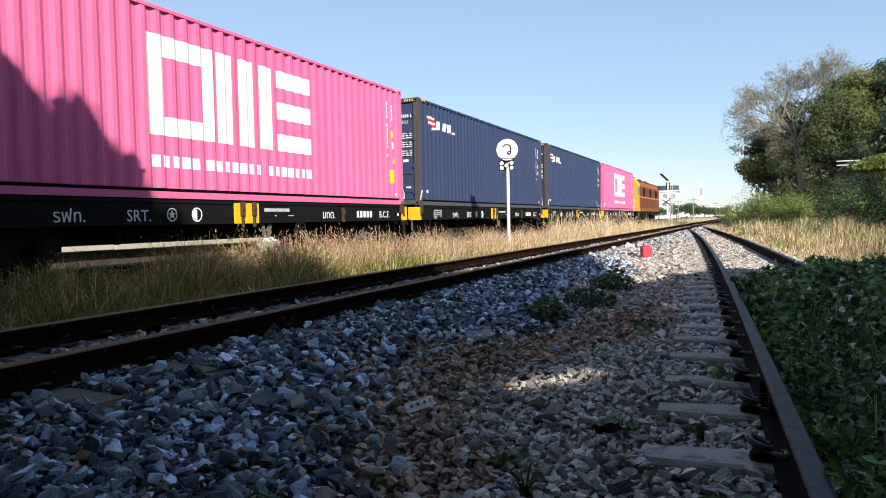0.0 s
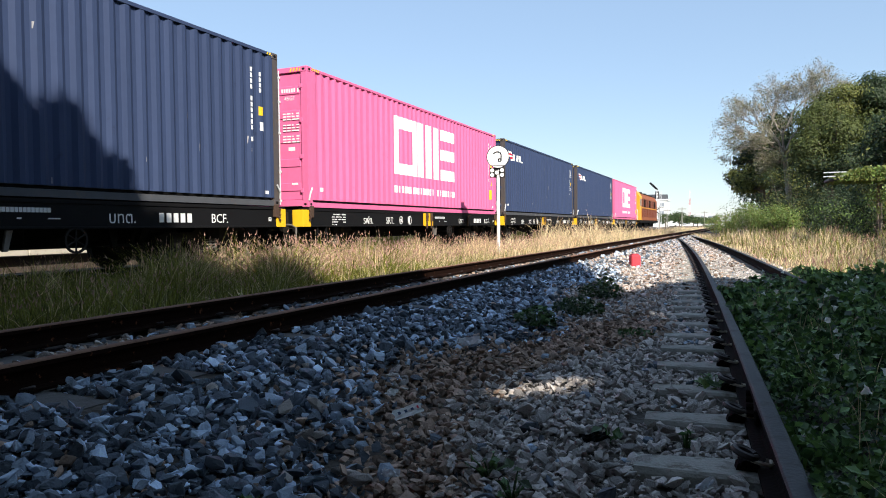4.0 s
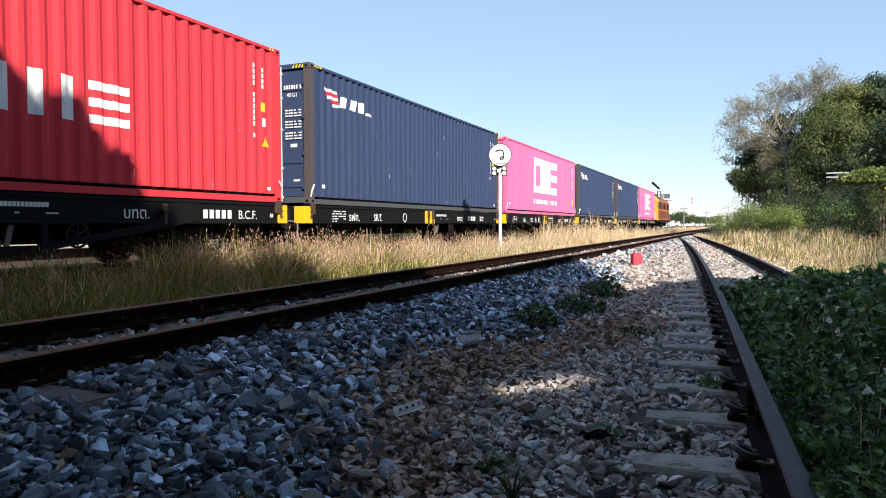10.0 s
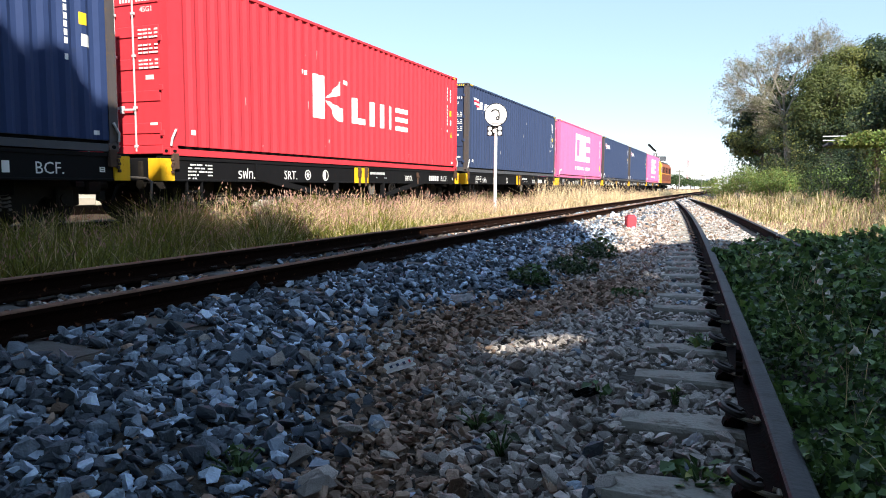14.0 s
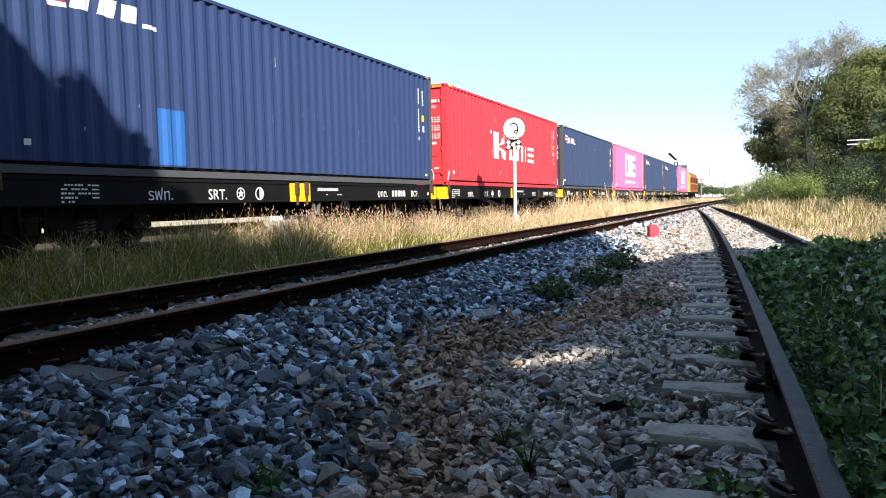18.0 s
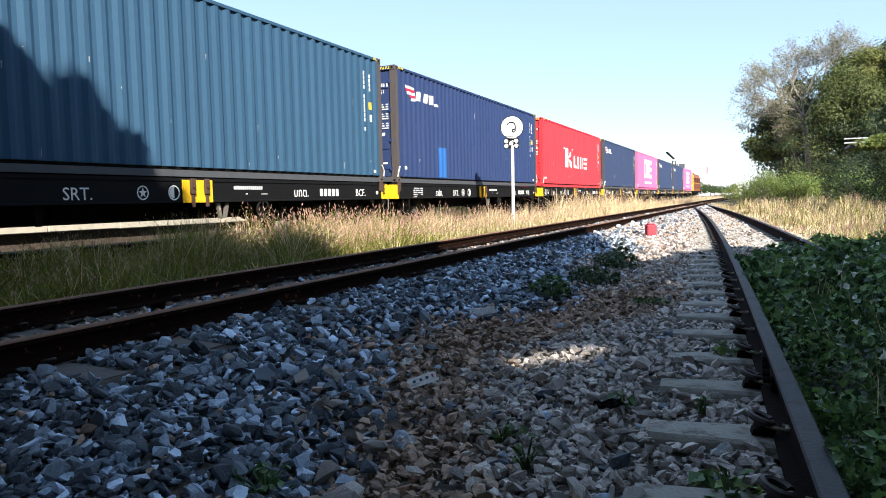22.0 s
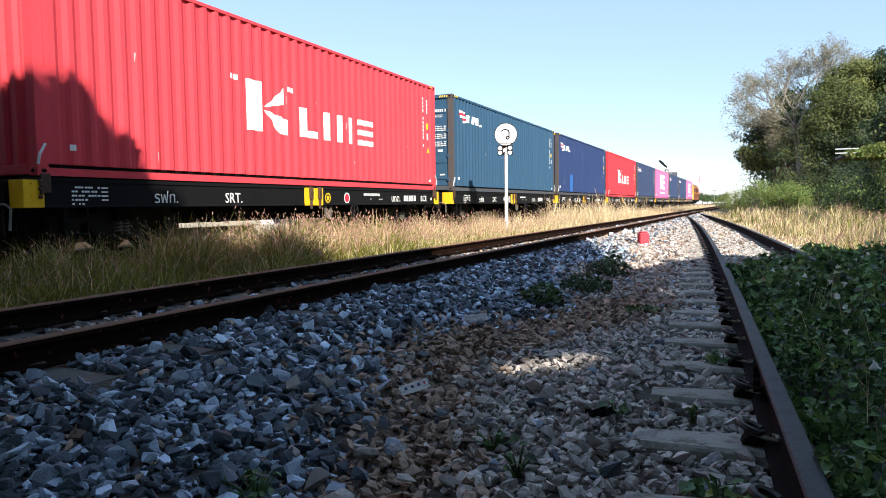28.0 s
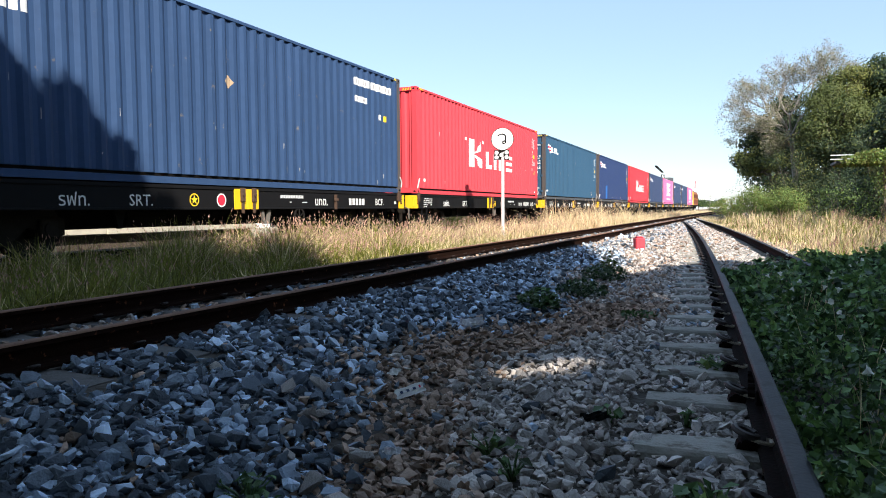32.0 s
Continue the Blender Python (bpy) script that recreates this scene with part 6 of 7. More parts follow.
def shade_tree(u0, u1, n, xr, label, depth=4.5, low=1.0):
    """A leafy tree out of sight; u: place across the sun's rays, w: height over them."""
    t = thing("unseen_shade_tree", label, "tree", "trees beside the camera")
    P = []
    while len(P) < n:
        u, x = random.uniform(u0, u1), random.uniform(*xr)
        top = shade_top(u) - 0.12
        w = top - (top + depth) * random.random() ** 1.1
        if u1 > 12 and random.random() < 0.12:      # a bough that reaches out further
            u = random.uniform(7.4, 10.1)
            w = random.uniform(1.35 + (u - 7.6) * 0.66, 3.45 - (u - 7.6) * 0.16)
        z, y = w + x, u - x
        if z < low or ((u - 2.85) / 0.75) ** 2 + ((w - 0.75 + 0.5 * (u - 2.85)) / 0.17) ** 2 < 1 and random.random() < 0.80:
            continue
        if x < 0.18 * y + 1.6 and (z < 4.2 or z - 0.7 < 0.6 * math.hypot(x, y) and y > -1):
            continue
        P.append((x, y, z))
    P = np.array(P)
    leaf_soup("crown", P, rng.uniform(0.24, 0.46, len(P)), ["leaf_dark", "leaf_mid"], rng.integers(0, 2, len(P)), "", "", parent=t)
    bm = B()
    um, xm = 0.22 * u0 + 0.78 * u1, max(5.5, sum(xr) / 2)
    base = Vector((xm, um - xm, 0.0))
    topz = max(3.0, shade_top(um) + xm - 1.2)
    pipe(bm, [base - Vector((0, 0, 0.3)), base + Vector((0.1, 0.1, topz * 0.5)), base + Vector((0.0, 0.2, topz))], [0.26, 0.2, 0.08], 9)
    for q in P[:22]:
        a = base + Vector((0, 0, min(topz * 0.8, max(1.0, q[2] - 1.0))))
        pipe(bm, [a, a.lerp(Vector(q), 0.5) + Vector((0, 0, 0.2)), Vector(q)], [0.07, 0.045, 0.012], 5)
    part("trunk", bm, "bark", t)
    return t


shade_tree(-14, -5, 13000, (5.0, 8.5), "leafy roadside tree beside the tracks")
shade_tree(-5.5, 0.5, 14000, (5.0, 8.5), "leafy roadside tree beside the tracks")
shade_tree(0.0, 6.0, 13000, (5.2, 8.5), "leafy roadside tree beside the tracks")
shade_tree(5.5, 12.4, 9000, (5.0, 7.8), "low leafy roadside tree beside the tracks")
# added canopy out of view, only there to keep skylight off the near stones
shade_tree(-12, 0.0, 22000, (-5.5, 4.0), "unseen leafy canopy added over the tracks to hold off skylight", depth=3.4, low=4.0)


# unseen trees added behind and right of the camera, which close off the sky there
for k, (x, y, h, r) in enumerate(((9.0, -11, 13, 4.0), (3.5, -13, 17, 4.2), (-2.5, -14, 18, 4.2), (-8.5, -13, 17, 4.0), (-14.5, -12, 16, 4.2), (13.0, -5, 11, 3.8), (14.5, 3, 11, 3.8), (15.5, 11, 11.5, 4.0), (17.5, 19, 12.5, 4.4), (19.5, 28, 13, 4.8))):
    branch_tree("yard_tree", "unseen broad leafy tree added to block skylight", (x, y, 0), h, [((x, y, h * 0.62), (r, r * 0.8, h * 0.36), 0.7), ((x + 0.5, y, h * 0.28), (r * 0.95, r * 0.7, h * 0.26), 0.3)], ["leaf_dark", "leaf_mid"], 4200, 0.55, "bark", 0.28, bunches=60, spread=0.7)

# ---------------------------------------------------------------- the sign post
def stroke(bm, pts, w, y0, y1):
    """A painted line of width w through (x, z) points, as thick as y0 to y1."""
    for a, b in zip(pts, pts[1:]):
        d = Vector((b[0] - a[0], b[1] - a[1])).normalized()
        n = Vector((-d.y, d.x)) * w / 2
        e = d * w * 0.25
        prism(bm, [(a[0] - e.x + n.x, a[1] - e.y + n.y), (b[0] + e.x + n.x, b[1] + e.y + n.y), (b[0] + e.x - n.x, b[1] + e.y - n.y), (a[0] - e.x - n.x, a[1] - e.y - n.y)], y0, y1, axis=1)


sign = thing("railway_sign", "white post with a round white board and five reflectors", "sign", m=pose(-6.56, 19.45, -0.27, 0, 0, 16))
bm = B(); tube(bm, (0, 0.05, -0.1), (0, 0.05, 2.62), 0.048, n=14); part("post", bm, "white_paint", sign, smooth=True)
bm = B(); disc(bm, 0, 0, 3.0, 0.315, 0.02, 40, 1); part("board", bm, "white_paint", sign, "round white board")
bm = B(); disc(bm, 0, 0.004, 3.0, 0.335, 0.022, 40, 1, inner=0.312); part("board_rim", bm, "steel_dark", sign)
bm = B()
arc = [(-0.13 + 0.0, 3.09), (-0.075, 3.135), (0.01, 3.145), (0.075, 3.115), (0.095, 3.05), (0.095, 2.90), (0.06, 2.86), (0.015, 2.875), (0.01, 2.925), (0.05, 2.945), (0.09, 2.925)]
stroke(bm, arc, 0.036, -0.014, -0.0105)
part("character", bm, "black_paint", sign, "single black looped character")
bm = B(); box(bm, -0.20, 0.19, -0.014, -0.0105, 2.735, 2.75); part("underline", bm, "black_paint", sign)
bm = B()
box(bm, -0.06, 0.03, 0.02, 0.04, 2.44, 2.72, 0.004); box(bm, -0.245, 0.195, 0.026, 0.036, 2.395, 2.685, 0.004)
stroke(bm, [(-0.17, 2.605), (0.12, 2.465)], 0.05, 0.018, 0.03); stroke(bm, [(-0.17, 2.465), (0.12, 2.605)], 0.05, 0.018, 0.03)
part("bracket", bm, "steel_dark", sign)
for x, z in ((-0.17, 2.605), (0.12, 2.61), (-0.03, 2.54), (-0.17, 2.47), (0.12, 2.47)):
    bm = B(); disc(bm, x, 0.006, z, 0.058, 0.02, 20, 1)
    r = part("reflector", bm, "white_paint", sign)
    bm = B(); disc(bm, x, 0.010, z, 0.074, 0.018, 20, 1, inner=0.0585); part("reflector_rim", bm, "steel_dark", r)

# ---------------------------------------------------------------- the semaphore signal
sem = thing("semaphore_signal", "tall signal mast with a raised dark arm and lamp box", "railway signal", m=pose(-12.2, 115, 0, 0, 0, 10))
bm = B()
for x in (-0.16, 0.16):
    for y in (-0.16, 0.16):
        tube(bm, (x, y, -0.3), (x * 0.6, y * 0.6, 6.2), 0.035, n=6)
for k in range(9):
    z = 0.2 + k * 0.66
    for y in (-0.14, 0.14):
        tube(bm, (-0.15, y, z), (0.15, y, z + 0.6), 0.018, n=5)
part("mast", bm, "white_paint", sem)
bm = B(); box(bm, -0.28, 0.28, -0.12, 0.10, 4.7, 5.9, 0.03); part("lamp_box", bm, "black_paint", sem)
for z in (5.05, 5.55):
    bm = B(); disc(bm, 0, -0.13, z, 0.14, 0.05, 20, 1); part("lens", bm, "galv", sem)
bm = B()
prism(bm, [(-0.05, 6.05), (0.2, 6.22), (-0.85, 7.30), (-1.12, 7.36), (-1.20, 7.14)], -0.05, 0.0, axis=1)
part("arm", bm, "black_paint", sem, "raised dark arm")
bm = B(); stroke(bm, [(-0.9, 3.2), (0.25, 2.4)], 0.16, -0.30, -0.26); part("cross_board", bm, "black_paint", sem)
bm = B(); stroke(bm, [(-0.9, 2.4), (0.25, 3.2)], 0.16, -0.26, -0.22); part("cross_board", bm, "black_paint", sem)
bm = B(); disc(bm, 0.05, -0.22, 4.15, 0.30, 0.04, 20, 1); part("disc_board", bm, "white_paint", sem)
bm = B()
for x in (0.42, 0.70):
    tube(bm, (x, 0.1, -0.3), (x, 0.1, 6.0), 0.022, n=5)
for k in range(15):
    tube(bm, (0.42, 0.1, 0.2 + k * 0.38), (0.70, 0.1, 0.2 + k * 0.38), 0.014, n=5)
part("ladder", bm, "white_paint", sem)

# ---------------------------------------------------------------- the locomotive
paint("orange_paint", (0.27, 0.078, 0.024), spots=(0.16, 0.05, 0.02), spot_amount=0.2)
paint("cab_yellow", (0.72, 0.36, 0.04))
paint("brown_paint", (0.17, 0.045, 0.022), spots=(0.22, 0.07, 0.03), spot_amount=0.3)
M["dark_glass"] = mat("dark_glass", (0.02, 0.025, 0.03), 0.08, bump=0, vary=0.05)
loco = thing("diesel_locomotive", "orange and brown diesel locomotive with a yellow rear cab", "locomotive")
LL = 7.9
bm = B(); prism(bm, [(-1.30, 1.05), (1.30, 1.05), (1.30, 3.15), (1.02, 3.62), (0.5, 3.78), (-0.5, 3.78), (-1.02, 3.62), (-1.30, 3.15)], -LL + 1.9, LL - 0.3, axis=1)
part("engine_hood", bm, "orange_paint", loco)
bm = B(); prism(bm, [(-1.08, 3.57), (1.08, 3.57), (1.04, 3.64), (0.51, 3.80), (-0.51, 3.80), (-1.04, 3.64)], -LL + 1.9, LL - 0.28, axis=1)
part("roof", bm, "grime_black", loco, "sooty dark roof")
bm = B(); prism(bm, [(-1.34, 1.05), (1.34, 1.05), (1.34, 3.2), (1.05, 3.68), (0.5, 3.84), (-0.5, 3.84), (-1.05, 3.68), (-1.34, 3.2)], -LL, -LL + 1.88, axis=1)
cab = part("cab", bm, "cab_yellow", loco, "yellow driving cab")
for x in (-0.62, 0.62):
    bm = B(); box(bm, x - 0.42, x + 0.42, -LL - 0.015, -LL + 0.02, 2.45, 3.05, 0.02); part("cab_window", bm, "dark_glass", cab)
bm = B(); box(bm, 1.335, 1.355, -LL + 0.5, -LL + 1.3, 2.35, 3.0, 0.01); part("cab_window", bm, "dark_glass", cab)
bm = B(); box(bm, 1.335, 1.352, -LL + 1.42, -LL + 1.8, 1.2, 3.0, 0.01); part("cab_door", bm, "orange_paint", cab)
for k in range(9):
    y = -LL + 2.3 + k * 1.42
    bm = B(); box(bm, 1.295, 1.325, y, y + 1.1, 1.35, 2.15, 0.01); part("body_door", bm, "brown_paint", loco)
    bm = B()
    box(bm, 1.295, 1.318, y, y + 1.1, 2.3, 3.05, 0.01)
    for j in range(8):
        box(bm, 1.318, 1.33, y + 0.05, y + 1.05, 2.35 + j * 0.085, 2.385 + j * 0.085)
    part("louvre", bm, "grime_black" if k % 3 == 1 else "brown_paint", loco)
bm = B(); box(bm, -1.33, 1.33, -LL + 1.9, LL - 0.3, 2.19, 2.26); part("waist_stripe", bm, "cab_yellow", loco)
for k in range(3):
    y = -4.0 + 4.0 * k
    bm = B(); disc(bm, 0, y, 3.84, 0.62, 0.16, 24, 2); disc(bm, 0, y, 3.92, 0.5, 0.03, 24, 2, inner=0.2); part("roof_fan", bm, "grey_rail_paint", loco)
bm = B(); box(bm, -0.25, 0.25, 2.0, 2.7, 3.75, 4.05, 0.03); part("exhaust", bm, "grime_black", loco)
bm = B(); box(bm, -1.38, 1.38, -LL - 0.35, LL, 0.80, 1.05, 0.02); part("underframe", bm, "grime_black", loco)
bm = B(); box(bm, -1.05, 1.05, -1.8, 1.8, 0.32, 0.80, 0.08); part("fuel_tank", bm, "grime_black", loco)
for x in (-1.2, 1.2):
    bm = B()
    pipe(bm, [(x, -LL - 0.3, 1.05), (x, -LL - 0.3, 2.0), (x * 0.6, -LL - 0.3, 2.05)], 0.02, 6)
    part("handrail", bm, "white_paint", loco)
bm = B(); box(bm, -0.2, 0.2, -LL - 0.7, -LL - 0.3, 0.45, 0.78, 0.04); part("coupler", bm, "steel_dark", loco)
loco_wheels = []
for yb in (-4.9, 4.9):
    bm = B(); box(bm, -1.0, 1.0, -1.9, 1.9, 0.45, 0.78, 0.03)
    bg = part("bogie", bm, "grime_black", loco, m=Matrix.Translation((0, yb, 0)))
    for s in (-1, 1):
        bm = B(); prism(bm, [(-2.1, 0.40), (-1.9, 0.66), (1.9, 0.66), (2.1, 0.40), (1.5, 0.34), (0.8, 0.46), (-0.8, 0.46), (-1.5, 0.34)], min(s * 0.82, s * 0.96), max(s * 0.82, s * 0.96), axis=0)
        part("side_frame", bm, "grime_black", bg)
    for o in (-1.55, 0.0, 1.55):
        loco_wheels.append(part("wheelset", shared("ws", wheelset_mesh), None, bg, m=Matrix.Translation((0, o, 0.425))))

# ---------------------------------------------------------------- beyond the train
coping = thing("platform_edge", "low cream concrete platform edge behind the train", "platform", kind="structure")
BLOCK = (lambda b: (box(b, -0.25, 0.25, -0.97, 0.97, 0.12, 0.33, 0.02), mesh_of("coping_block", b, "cream_concrete"))[1])(B())
for k in range(12):
    y = -4 + k * 1.96
    part("coping_block", BLOCK, None, coping, m=pose(-15.0 + random.uniform(-0.01, 0.01), y, random.uniform(-0.01, 0.01), 0, 0, random.uniform(-0.3, 0.3)))
# dark colour puts the shade below the coping into this wall
bm = B(); box(bm, -15.24, -15.0, -6, 18.5, -0.3, 0.12); part("wall", bm, "shaded_wall", coping, "lower wall, dark for the shade below the edge")
bm = B(); box(bm, -40, -15.26, -20, 20.6, -0.3, 0.10); thing("platform_paving", "sunlit pale concrete yard behind the train", "pavement", kind="structure", bm=bm, material="cream_concrete")
for k, (x, y, w, d, h, c) in enumerate(((-30, 18, 9, 8, 4.2, "white_wall"), (-31, 34, 8, 9, 3.6, "white_wall"), (-28, 3, 6, 7, 3.2, "white_wall"))):
    hs = thing("yard_building", "low whitewashed yard building with a metal roof", "building")
    bm = B(); box(bm, x - w / 2, x + w / 2, y - d / 2, y + d / 2, 0.0, h); part("wall", bm, "cream_concrete", hs)
    bm = B(); prism(bm, [(x - w / 2 - 0.4, h), (x, h + 1.4), (x + w / 2 + 0.4, h), (x + w / 2 + 0.4, h + 0.1), (x, h + 1.52), (x - w / 2 - 0.4, h + 0.1)], y - d / 2 - 0.4, y + d / 2 + 0.4, axis=1); part("roof", bm, "flag_red" if k == 1 else "grey_rail_paint", hs)
    for j in range(3):
        yy = y - d / 2 + 1.4 + j * 2.4
        bm = B(); box(bm, x + w / 2 - 0.02, x + w / 2 + 0.03, yy, yy + 1.1, 1.0, 2.3, 0.01); part("window", bm, "dark_glass", hs)

paint("barrier_red", (0.58, 0.05, 0.06))
for y, w, red in ((17.35, 0.80, True), (19.9, 0.80, False), (12.5, 0.45, True)):
    br = thing("yard_barrier", "white concrete barrier with a red top beside the line" if red else "low white concrete barrier beside the line", "barrier", m=pose(-15.75, y, 0.10))
    bm = B(); prism(bm, [(-w / 2, 0.0), (w / 2, 0.0), (w / 2 - 0.03, 0.10), (w / 2 - 0.14, 0.24), (-w / 2 + 0.14, 0.24), (-w / 2 + 0.03, 0.10)], -0.16, 0.16, axis=0); part("base", bm, "white_paint", br)
    if red:
        bm = B(); box(bm, -0.08, 0.08, -w / 2 + 0.12, w / 2 - 0.12, 0.24, 0.56, 0.02); part("top", bm, "barrier_red", br, "red painted top")
ps = thing("marker_post", "short red painted marker post beside the line", "post", m=pose(-15.7, 11.3, 0.10))
bm = B(); tube(bm, (0, 0, 0), (0, 0, 0.46), 0.05, n=10); part("shaft", bm, "barrier_red", ps)
bm = B(); tube(bm, (0, 0, 0.462), (0, 0, 0.50), 0.055, 0.03, n=10); part("cap", bm, "white_paint", ps)

# ---------------------------------------------------------------- far distance ahead
M["white_wall"] = mat("white_wall", (0.78, 0.78, 0.76), 0.85, spots=(0.6, 0.59, 0.56), spot_amount=0.2, scale=0.4)
# far window panes, lightened to put the distance haze into their colour
M["hazed_glass"] = mat("hazed_glass", (0.30, 0.33, 0.36), 0.5, vary=0.15, bump=0)
def far_block(x, y, w, d, h, label, tank=False, floors=3):
    b = thing("distant_building", label, "building")
    bm = B(); box(bm, x - w / 2, x + w / 2, y, y + d, -0.3, h); part("wall", bm, "white_wall", b)
    bm = B(); box(bm, x - w / 2 - 0.3, x + w / 2 + 0.3, y - 0.3, y + d + 0.3, h, h + 0.4); part("parapet", bm, "white_wall", b)
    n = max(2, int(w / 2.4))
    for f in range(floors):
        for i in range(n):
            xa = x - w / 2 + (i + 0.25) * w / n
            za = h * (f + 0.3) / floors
            bm = B(); box(bm, xa, xa + 0.5 * w / n, y - 0.06, y + 0.02, za, za + 0.45 * h / floors); part("window", bm, "hazed_glass", b)
    if tank:
        bm = B(); tube(bm, (x, y + d / 2, h + 0.3), (x, y + d / 2, h + 2.0), w * 0.50, n=28)
        part("drum_roof", bm, "grey_rail_paint", b, "grey round roof storey")
    return b


far_block(-25.3, 230, 7.4, 10, 8.2, "white three storey building with a round grey roof storey", True)
far_block(-20.5, 310, 9, 10, 3.6, "low white building in the far distance", floors=2)
far_block(-15.5, 330, 9, 10, 4.6, "white flat-roofed building in the far distance", floors=2)
far_block(-26.0, 345, 10, 10, 5.0, "pale flat-roofed building in the far distance", floors=2)
far_block(-6.0, 330, 9, 10, 4.0, "white building half hidden by the bushes", floors=2)
for k, (x, y, h, r) in enumerate(((-19, 200, 3.6, 2.2), (-16.5, 215, 4.2, 2.4), (-13.0, 220, 3.2, 2.2), (-22.5, 190, 3.0, 2.0), (-9.5, 260, 3.6, 2.8), (-31, 180, 4.5, 3.0), (-36, 150, 5.0, 3.5), (-28, 205, 3.5, 2.4), (-17.8, 240, 3.4, 2.8), (-21.0, 250, 4.6, 3.2), (-14.2, 265, 3.2, 3.0), (-11.5, 250, 2.8, 2.4))):
    branch_tree("distant_tree", "small dark green tree near the far buildings", (x, y, 0), h, [((x, y, h * 0.62), (r, r, h * 0.34), 1.0)], ["leaf_dark", "leaf_mid"], 900, 0.42, "bark", 0.14, bunches=26, spread=0.45)
tower = thing("radio_mast", "thin red and white lattice radio mast far away", "mast")
for k in range(5):
    z0, z1 = k * 3.1 - 0.3, (k + 1) * 3.1 - 0.3
    bm = B()
    for dx, dy in ((-1, -1), (1, -1), (0, 1)):
        tube(bm, (-20.3 + dx * 0.5 * (1 - z0 / 18), 320 + dy * 0.5, z0), (-20.3 + dx * 0.5 * (1 - z1 / 18), 320 + dy * 0.5, z1), 0.05, n=5)
    tube(bm, (-20.8, 319.5, z0), (-19.8, 319.5, z1), 0.035, n=4)
    part("mast_section", bm, "white_paint" if k % 2 == 0 else "flag_red", tower)
for k, (x, y) in enumerate(((-15.5, 150), (-17.2, 185), (-12.5, 170), (-10.5, 235))):
    p = thing("utility_pole", "slim grey utility pole with a cross arm", "pole", "utility poles")
    bm = B(); tube(bm, (x, y, -0.3), (x, y, 4.6), 0.13, 0.09, n=8); part("shaft", bm, "concrete", p)
    bm = B(); box(bm, x - 0.9, x + 0.9, y - 0.06, y + 0.06, 4.1, 4.25); part("cross_arm", bm, "concrete", p)
for k, x in enumerate((-17.0, -20.5)):
    v = thing("parked_van", "white van parked far away beside the line", "van", "parked vans", m=pose(x - 3.5, 232 + 6 * k, -0.24, 0, 0, 20))
    bm = B(); prism(bm, [(-2.1, 0.35), (2.1, 0.35), (2.1, 1.0), (1.5, 1.15), (0.9, 1.85), (-2.1, 1.9)], -0.85, 0.85, axis=1); part("body", bm, "white_paint", v)
    bm = B(); prism(bm, [(0.35, 1.15), (1.35, 1.15), (0.9, 1.7), (0.35, 1.72)], -0.87, 0.87, axis=1); part("window", bm, "dark_glass", v)
    for xx in (-1.3, 1.3):
        for yy in (-0.8, 0.8):
            bm = B(); disc(bm, xx, yy, 0.33, 0.33, 0.18, 18, 1); part("wheel", bm, "grime_black", v)

# ---------------------------------------------------------------- small things on the ballast
def bed_z(x, y):
    return float(bed(np.array([x]), np.array([y]))[0])


paint("red_plastic", (0.58, 0.07, 0.09), rough=0.5)
can = thing("red_block", "faded red painted block standing on the ballast", "marker", m=pose(-1.95, 14.3, bed_z(-1.95, 14.3) - 0.01, 0, 0, 25))
bm = B(); box(bm, -0.095, 0.095, -0.095, 0.095, 0.0, 0.25, 0.02); box(bm, -0.07, 0.07, -0.07, 0.07, 0.25, 0.275, 0.01); part("body", bm, "red_plastic", can)
bm = B(); box(bm, -0.02, 0.02, -0.099, -0.093, 0.05, 0.23); part("ridge", bm, "red_plastic", can)

M["foil"] = mat("foil", (0.78, 0.78, 0.80), 0.4, spots=(0.55, 0.60, 0.72), spot_amount=0.3, scale=40)
def scrap(name, label, x, y, rz, w, d, mt, lift=0.055, curl=0.012, tilt=10, roll=0):
    """A thin crumpled scrap lying on the stones."""
    bm = B()
    n = 5
    grid = [[bm.verts.new((w * (i / n - 0.5) * (1 + 0.08 * math.sin(j * 2.1)), d * (j / n - 0.5), curl * math.sin(i * 1.9 + j * 2.7))) for i in range(n + 1)] for j in range(n + 1)]
    for j in range(n):
        for i in range(n):
            bm.faces.new((grid[j][i], grid[j][i + 1], grid[j + 1][i + 1], grid[j + 1][i]))
    bmesh.ops.solidify(bm, geom=bm.faces[:], thickness=0.003)
    return thing(name, label, "litter", m=pose(x, y, bed_z(x, y) + lift, tilt, roll, rz), bm=bm, material=mt)


pk = scrap("printed_wrapper", "white printed paper wrapper lying on the stones", -1.343, 2.71, 40, 0.13, 0.065, "white_paint", 0.13, 0.002, 25, -14)
bm = B()
for k in range(3):
    box(bm, -0.045 + 0.03 * k, -0.033 + 0.03 * k, -0.010, 0.006, 0.006, 0.0075)
part("print", bm, "navy_paint", pk, "faded printed bars")
bm = B(); box(bm, 0.043, 0.051, -0.010, 0.008, 0.006, 0.0075); part("print", bm, "flag_red", pk)
scrap("paper_scrap", "small white paper scrap on the stones", -1.55, 2.96, -10, 0.06, 0.05, "white_paint", 0.125, 0.004, 25)
scrap("foil_scrap", "crumpled white plastic scrap on the gravel", -1.10, 2.08, 10, 0.06, 0.035, "foil", 0.085, 0.010)
scrap("plastic_bag", "torn pale blue plastic bag on the ballast", -1.74, 4.5, 40, 0.16, 0.09, "foil", 0.09, 0.02)
scrap("plastic_strip", "pale blue plastic strip beside the sleeper", -0.10, 2.30, 70, 0.10, 0.028, "foil", 0.08, 0.008)
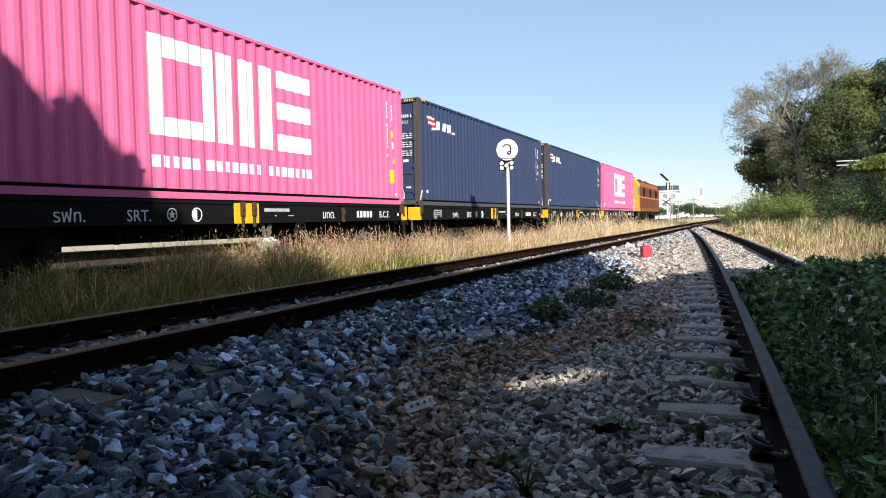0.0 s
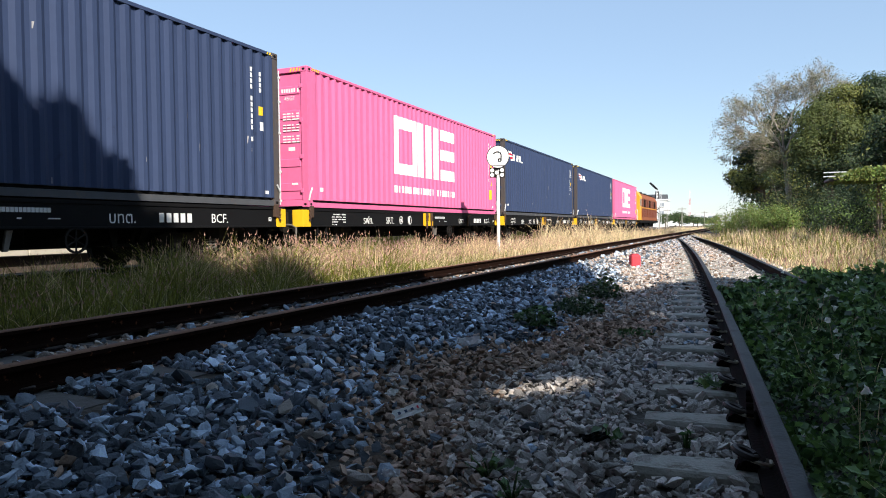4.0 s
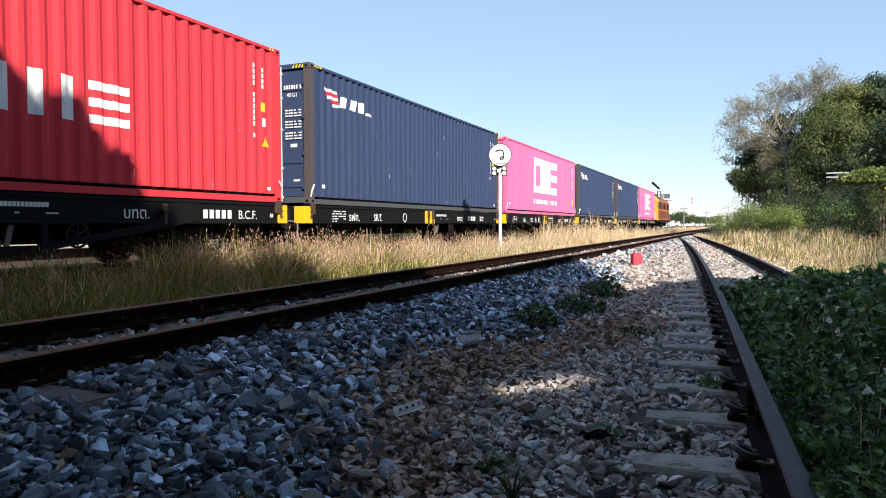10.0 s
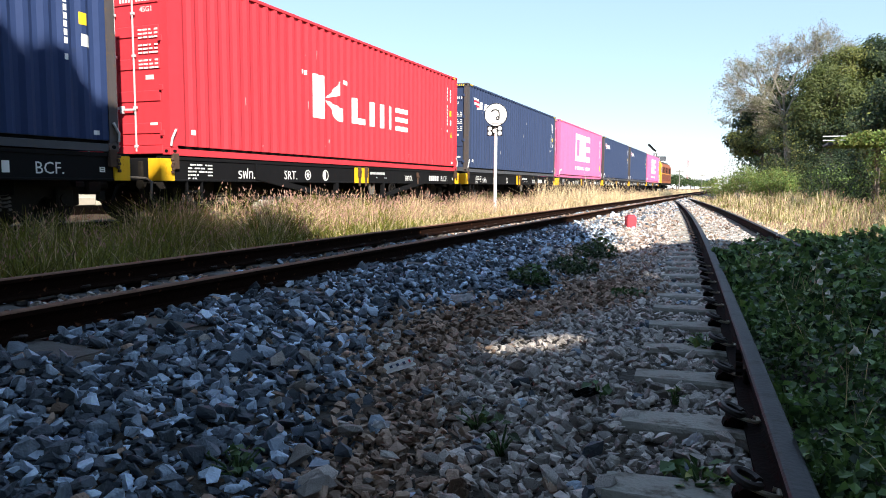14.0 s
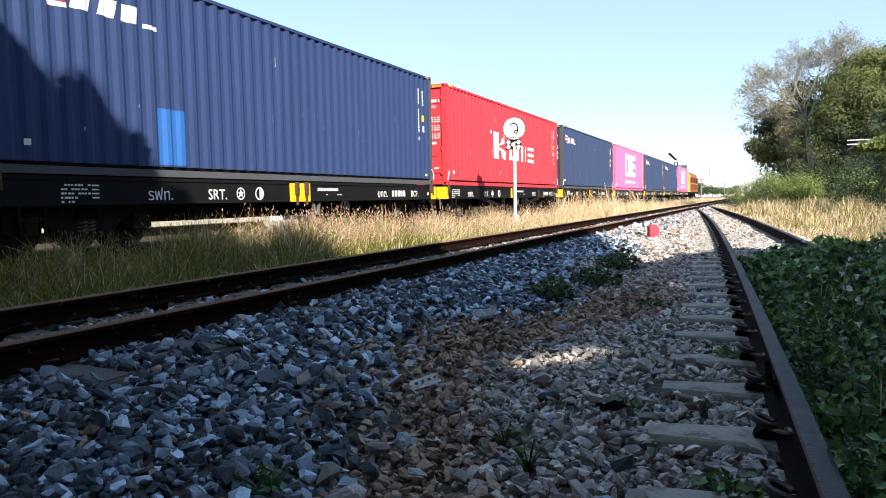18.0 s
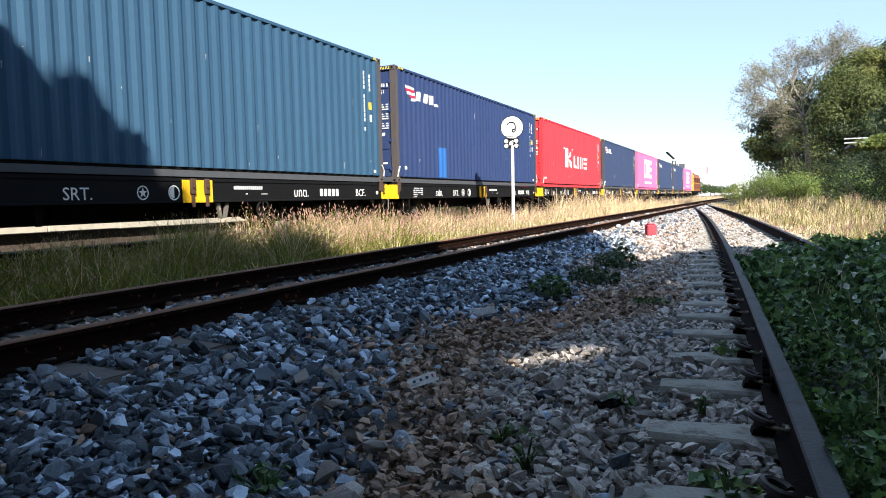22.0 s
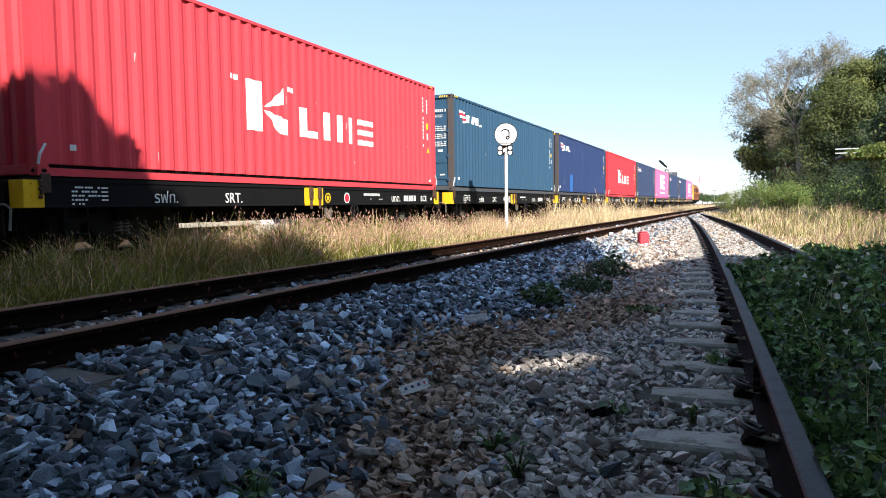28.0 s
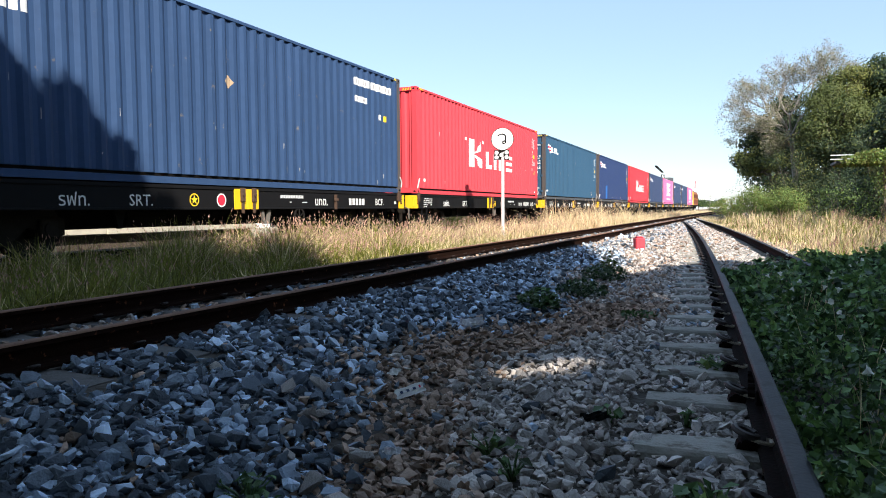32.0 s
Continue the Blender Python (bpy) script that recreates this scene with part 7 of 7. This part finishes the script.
scrap("rubber_scrap", "torn black rubber scrap on the gravel", -0.52, 2.68, 48, 0.12, 0.055, "grime_black", 0.075, 0.006, 18)
for x, y, rz, L in ((-1.46, 4.30, 20, 0.16), (-1.50, 4.18, 55, 0.10), (-1.05, 3.55, 80, 0.12)):
    bm = B(); pipe(bm, [(-L / 2, 0, 0.0), (0, 0.01, 0.012), (L / 2, -0.005, 0.004)], [0.006, 0.005, 0.003], 6)
    thing("dry_twig", "dry broken twig lying on the gravel", "twig", m=pose(x, y, bed_z(x, y) + 0.06, 0, 0, rz), bm=bm, material="bark_pale")


def weed_plant(x, y, r, h, n, size, mats, label, name="weed_plant"):
    t = thing(name, label, "plant")
    z = bed_z(x, y)
    ang, rad = rng.uniform(0, 6.283, n), r * np.sqrt(rng.uniform(0, 1, n))
    P = np.stack([x + rad * np.cos(ang), y + rad * np.sin(ang), z + 0.03 + h * rng.uniform(0.1, 1, n) * (1 - 0.55 * rad / r)], 1)
    bm = B()
    for q in P[:: max(1, n // 16)]:
        pipe(bm, [(x, y, z - 0.02), ((x + q[0]) / 2, (y + q[1]) / 2, q[2] * 0.6 + z * 0.4), tuple(q)], [0.006, 0.004, 0.002], 5)
    part("stem", bm, "weed_leaf", t)
    leaf_soup("leaves", P, size * rng.uniform(0.6, 1.3, n), mats, rng.integers(0, len(mats), n), "", "", parent=t, flat=0.6, long=1.3)
    return t


weed_plant(-1.64, 5.85, 0.18, 0.22, 260, 0.055, ["leaf_dark", "leaf_dark", "weed_leaf"], "dark green weed growing in the ballast")
weed_plant(-1.52, 7.0, 0.27, 0.20, 560, 0.045, ["weed_shade", "leaf_dark"], "low dark weed tuft in the ballast")
weed_plant(-1.58, 8.6, 0.28, 0.24, 560, 0.045, ["weed_shade", "leaf_dark"], "bushy dark weed in the ballast")
weed_plant(-1.68, 9.5, 0.12, 0.32, 110, 0.05, ["leaf_dark"], "upright dark weed in the ballast")
weed_plant(-0.84, 2.34, 0.08, 0.09, 13, 0.045, ["weed_leaf", "leaf_dark"], "young broad-leaved weed in the gravel")
weed_plant(-0.68, 2.12, 0.06, 0.12, 12, 0.045, ["leaf_dark", "weed_leaf"], "young broad-leaved weed in the gravel")
weed_plant(-0.06, 2.08, 0.11, 0.08, 22, 0.06, ["weed_leaf", "leaf_fresh"], "broad-leaved creeper beside the rail")
weed_plant(-0.20, 2.90, 0.05, 0.06, 6, 0.05, ["weed_leaf"], "tiny weed beside the sleeper")
weed_plant(-0.12, 3.9, 0.10, 0.10, 24, 0.055, ["leaf_fresh", "weed_leaf"], "small green creeper at the rail foot")
weed_plant(-1.42, 1.72, 0.10, 0.08, 30, 0.04, ["weed_leaf"], "small weed sprout among the stones")
weed_plant(-0.50, 2.85, 0.06, 0.06, 10, 0.05, ["weed_leaf"], "small weed sprout among the stones")
weed_plant(-0.75, 5.6, 0.16, 0.06, 60, 0.045, ["weed_leaf", "leaf_dark"], "flat green weed in the gravel")

# ---------------------------------------------------------------- motion
HEADING = math.degrees(math.atan(-TRAIN_SLOPE))


def travel(t):
    for (a, p), (b, q) in zip(TRAVEL, TRAVEL[1:]):
        if t <= b:
            return p + (q - p) * (t - a) / (b - a)
    return TRAVEL[-1][1]


def motions():
    for i, c, w, wheels in TRAIN:
        slack = 0.27 if i == 7 else 0.0          # its coupling hangs closer
        for ob, z in ((w, TRAIN_Z), (c, TRAIN_Z + 1.08)):
            walk(ob, [(t, pose(train_x(p - i * WAGON_PITCH), p - i * WAGON_PITCH + slack, z, 0, 0, HEADING)) for t, p in TRAVEL])
    walk(loco, [(t, pose(train_x(p + 15.2), p + 15.2, TRAIN_Z, 0, 0, HEADING)) for t, p in TRAVEL])
    spins = [(32.0 * k / 160, -math.degrees((travel(32.0 * k / 160) - TRAVEL[0][1]) / 0.425)) for k in range(161)]
    for ws in [q for _, _, _, wheels in TRAIN for q in wheels] + loco_wheels:
        loc = ws.matrix_basis.translation.copy()
        walk(ws, [(t, pose(loc.x, loc.y, loc.z, a, 0, 0)) for t, a in spins])


motions()
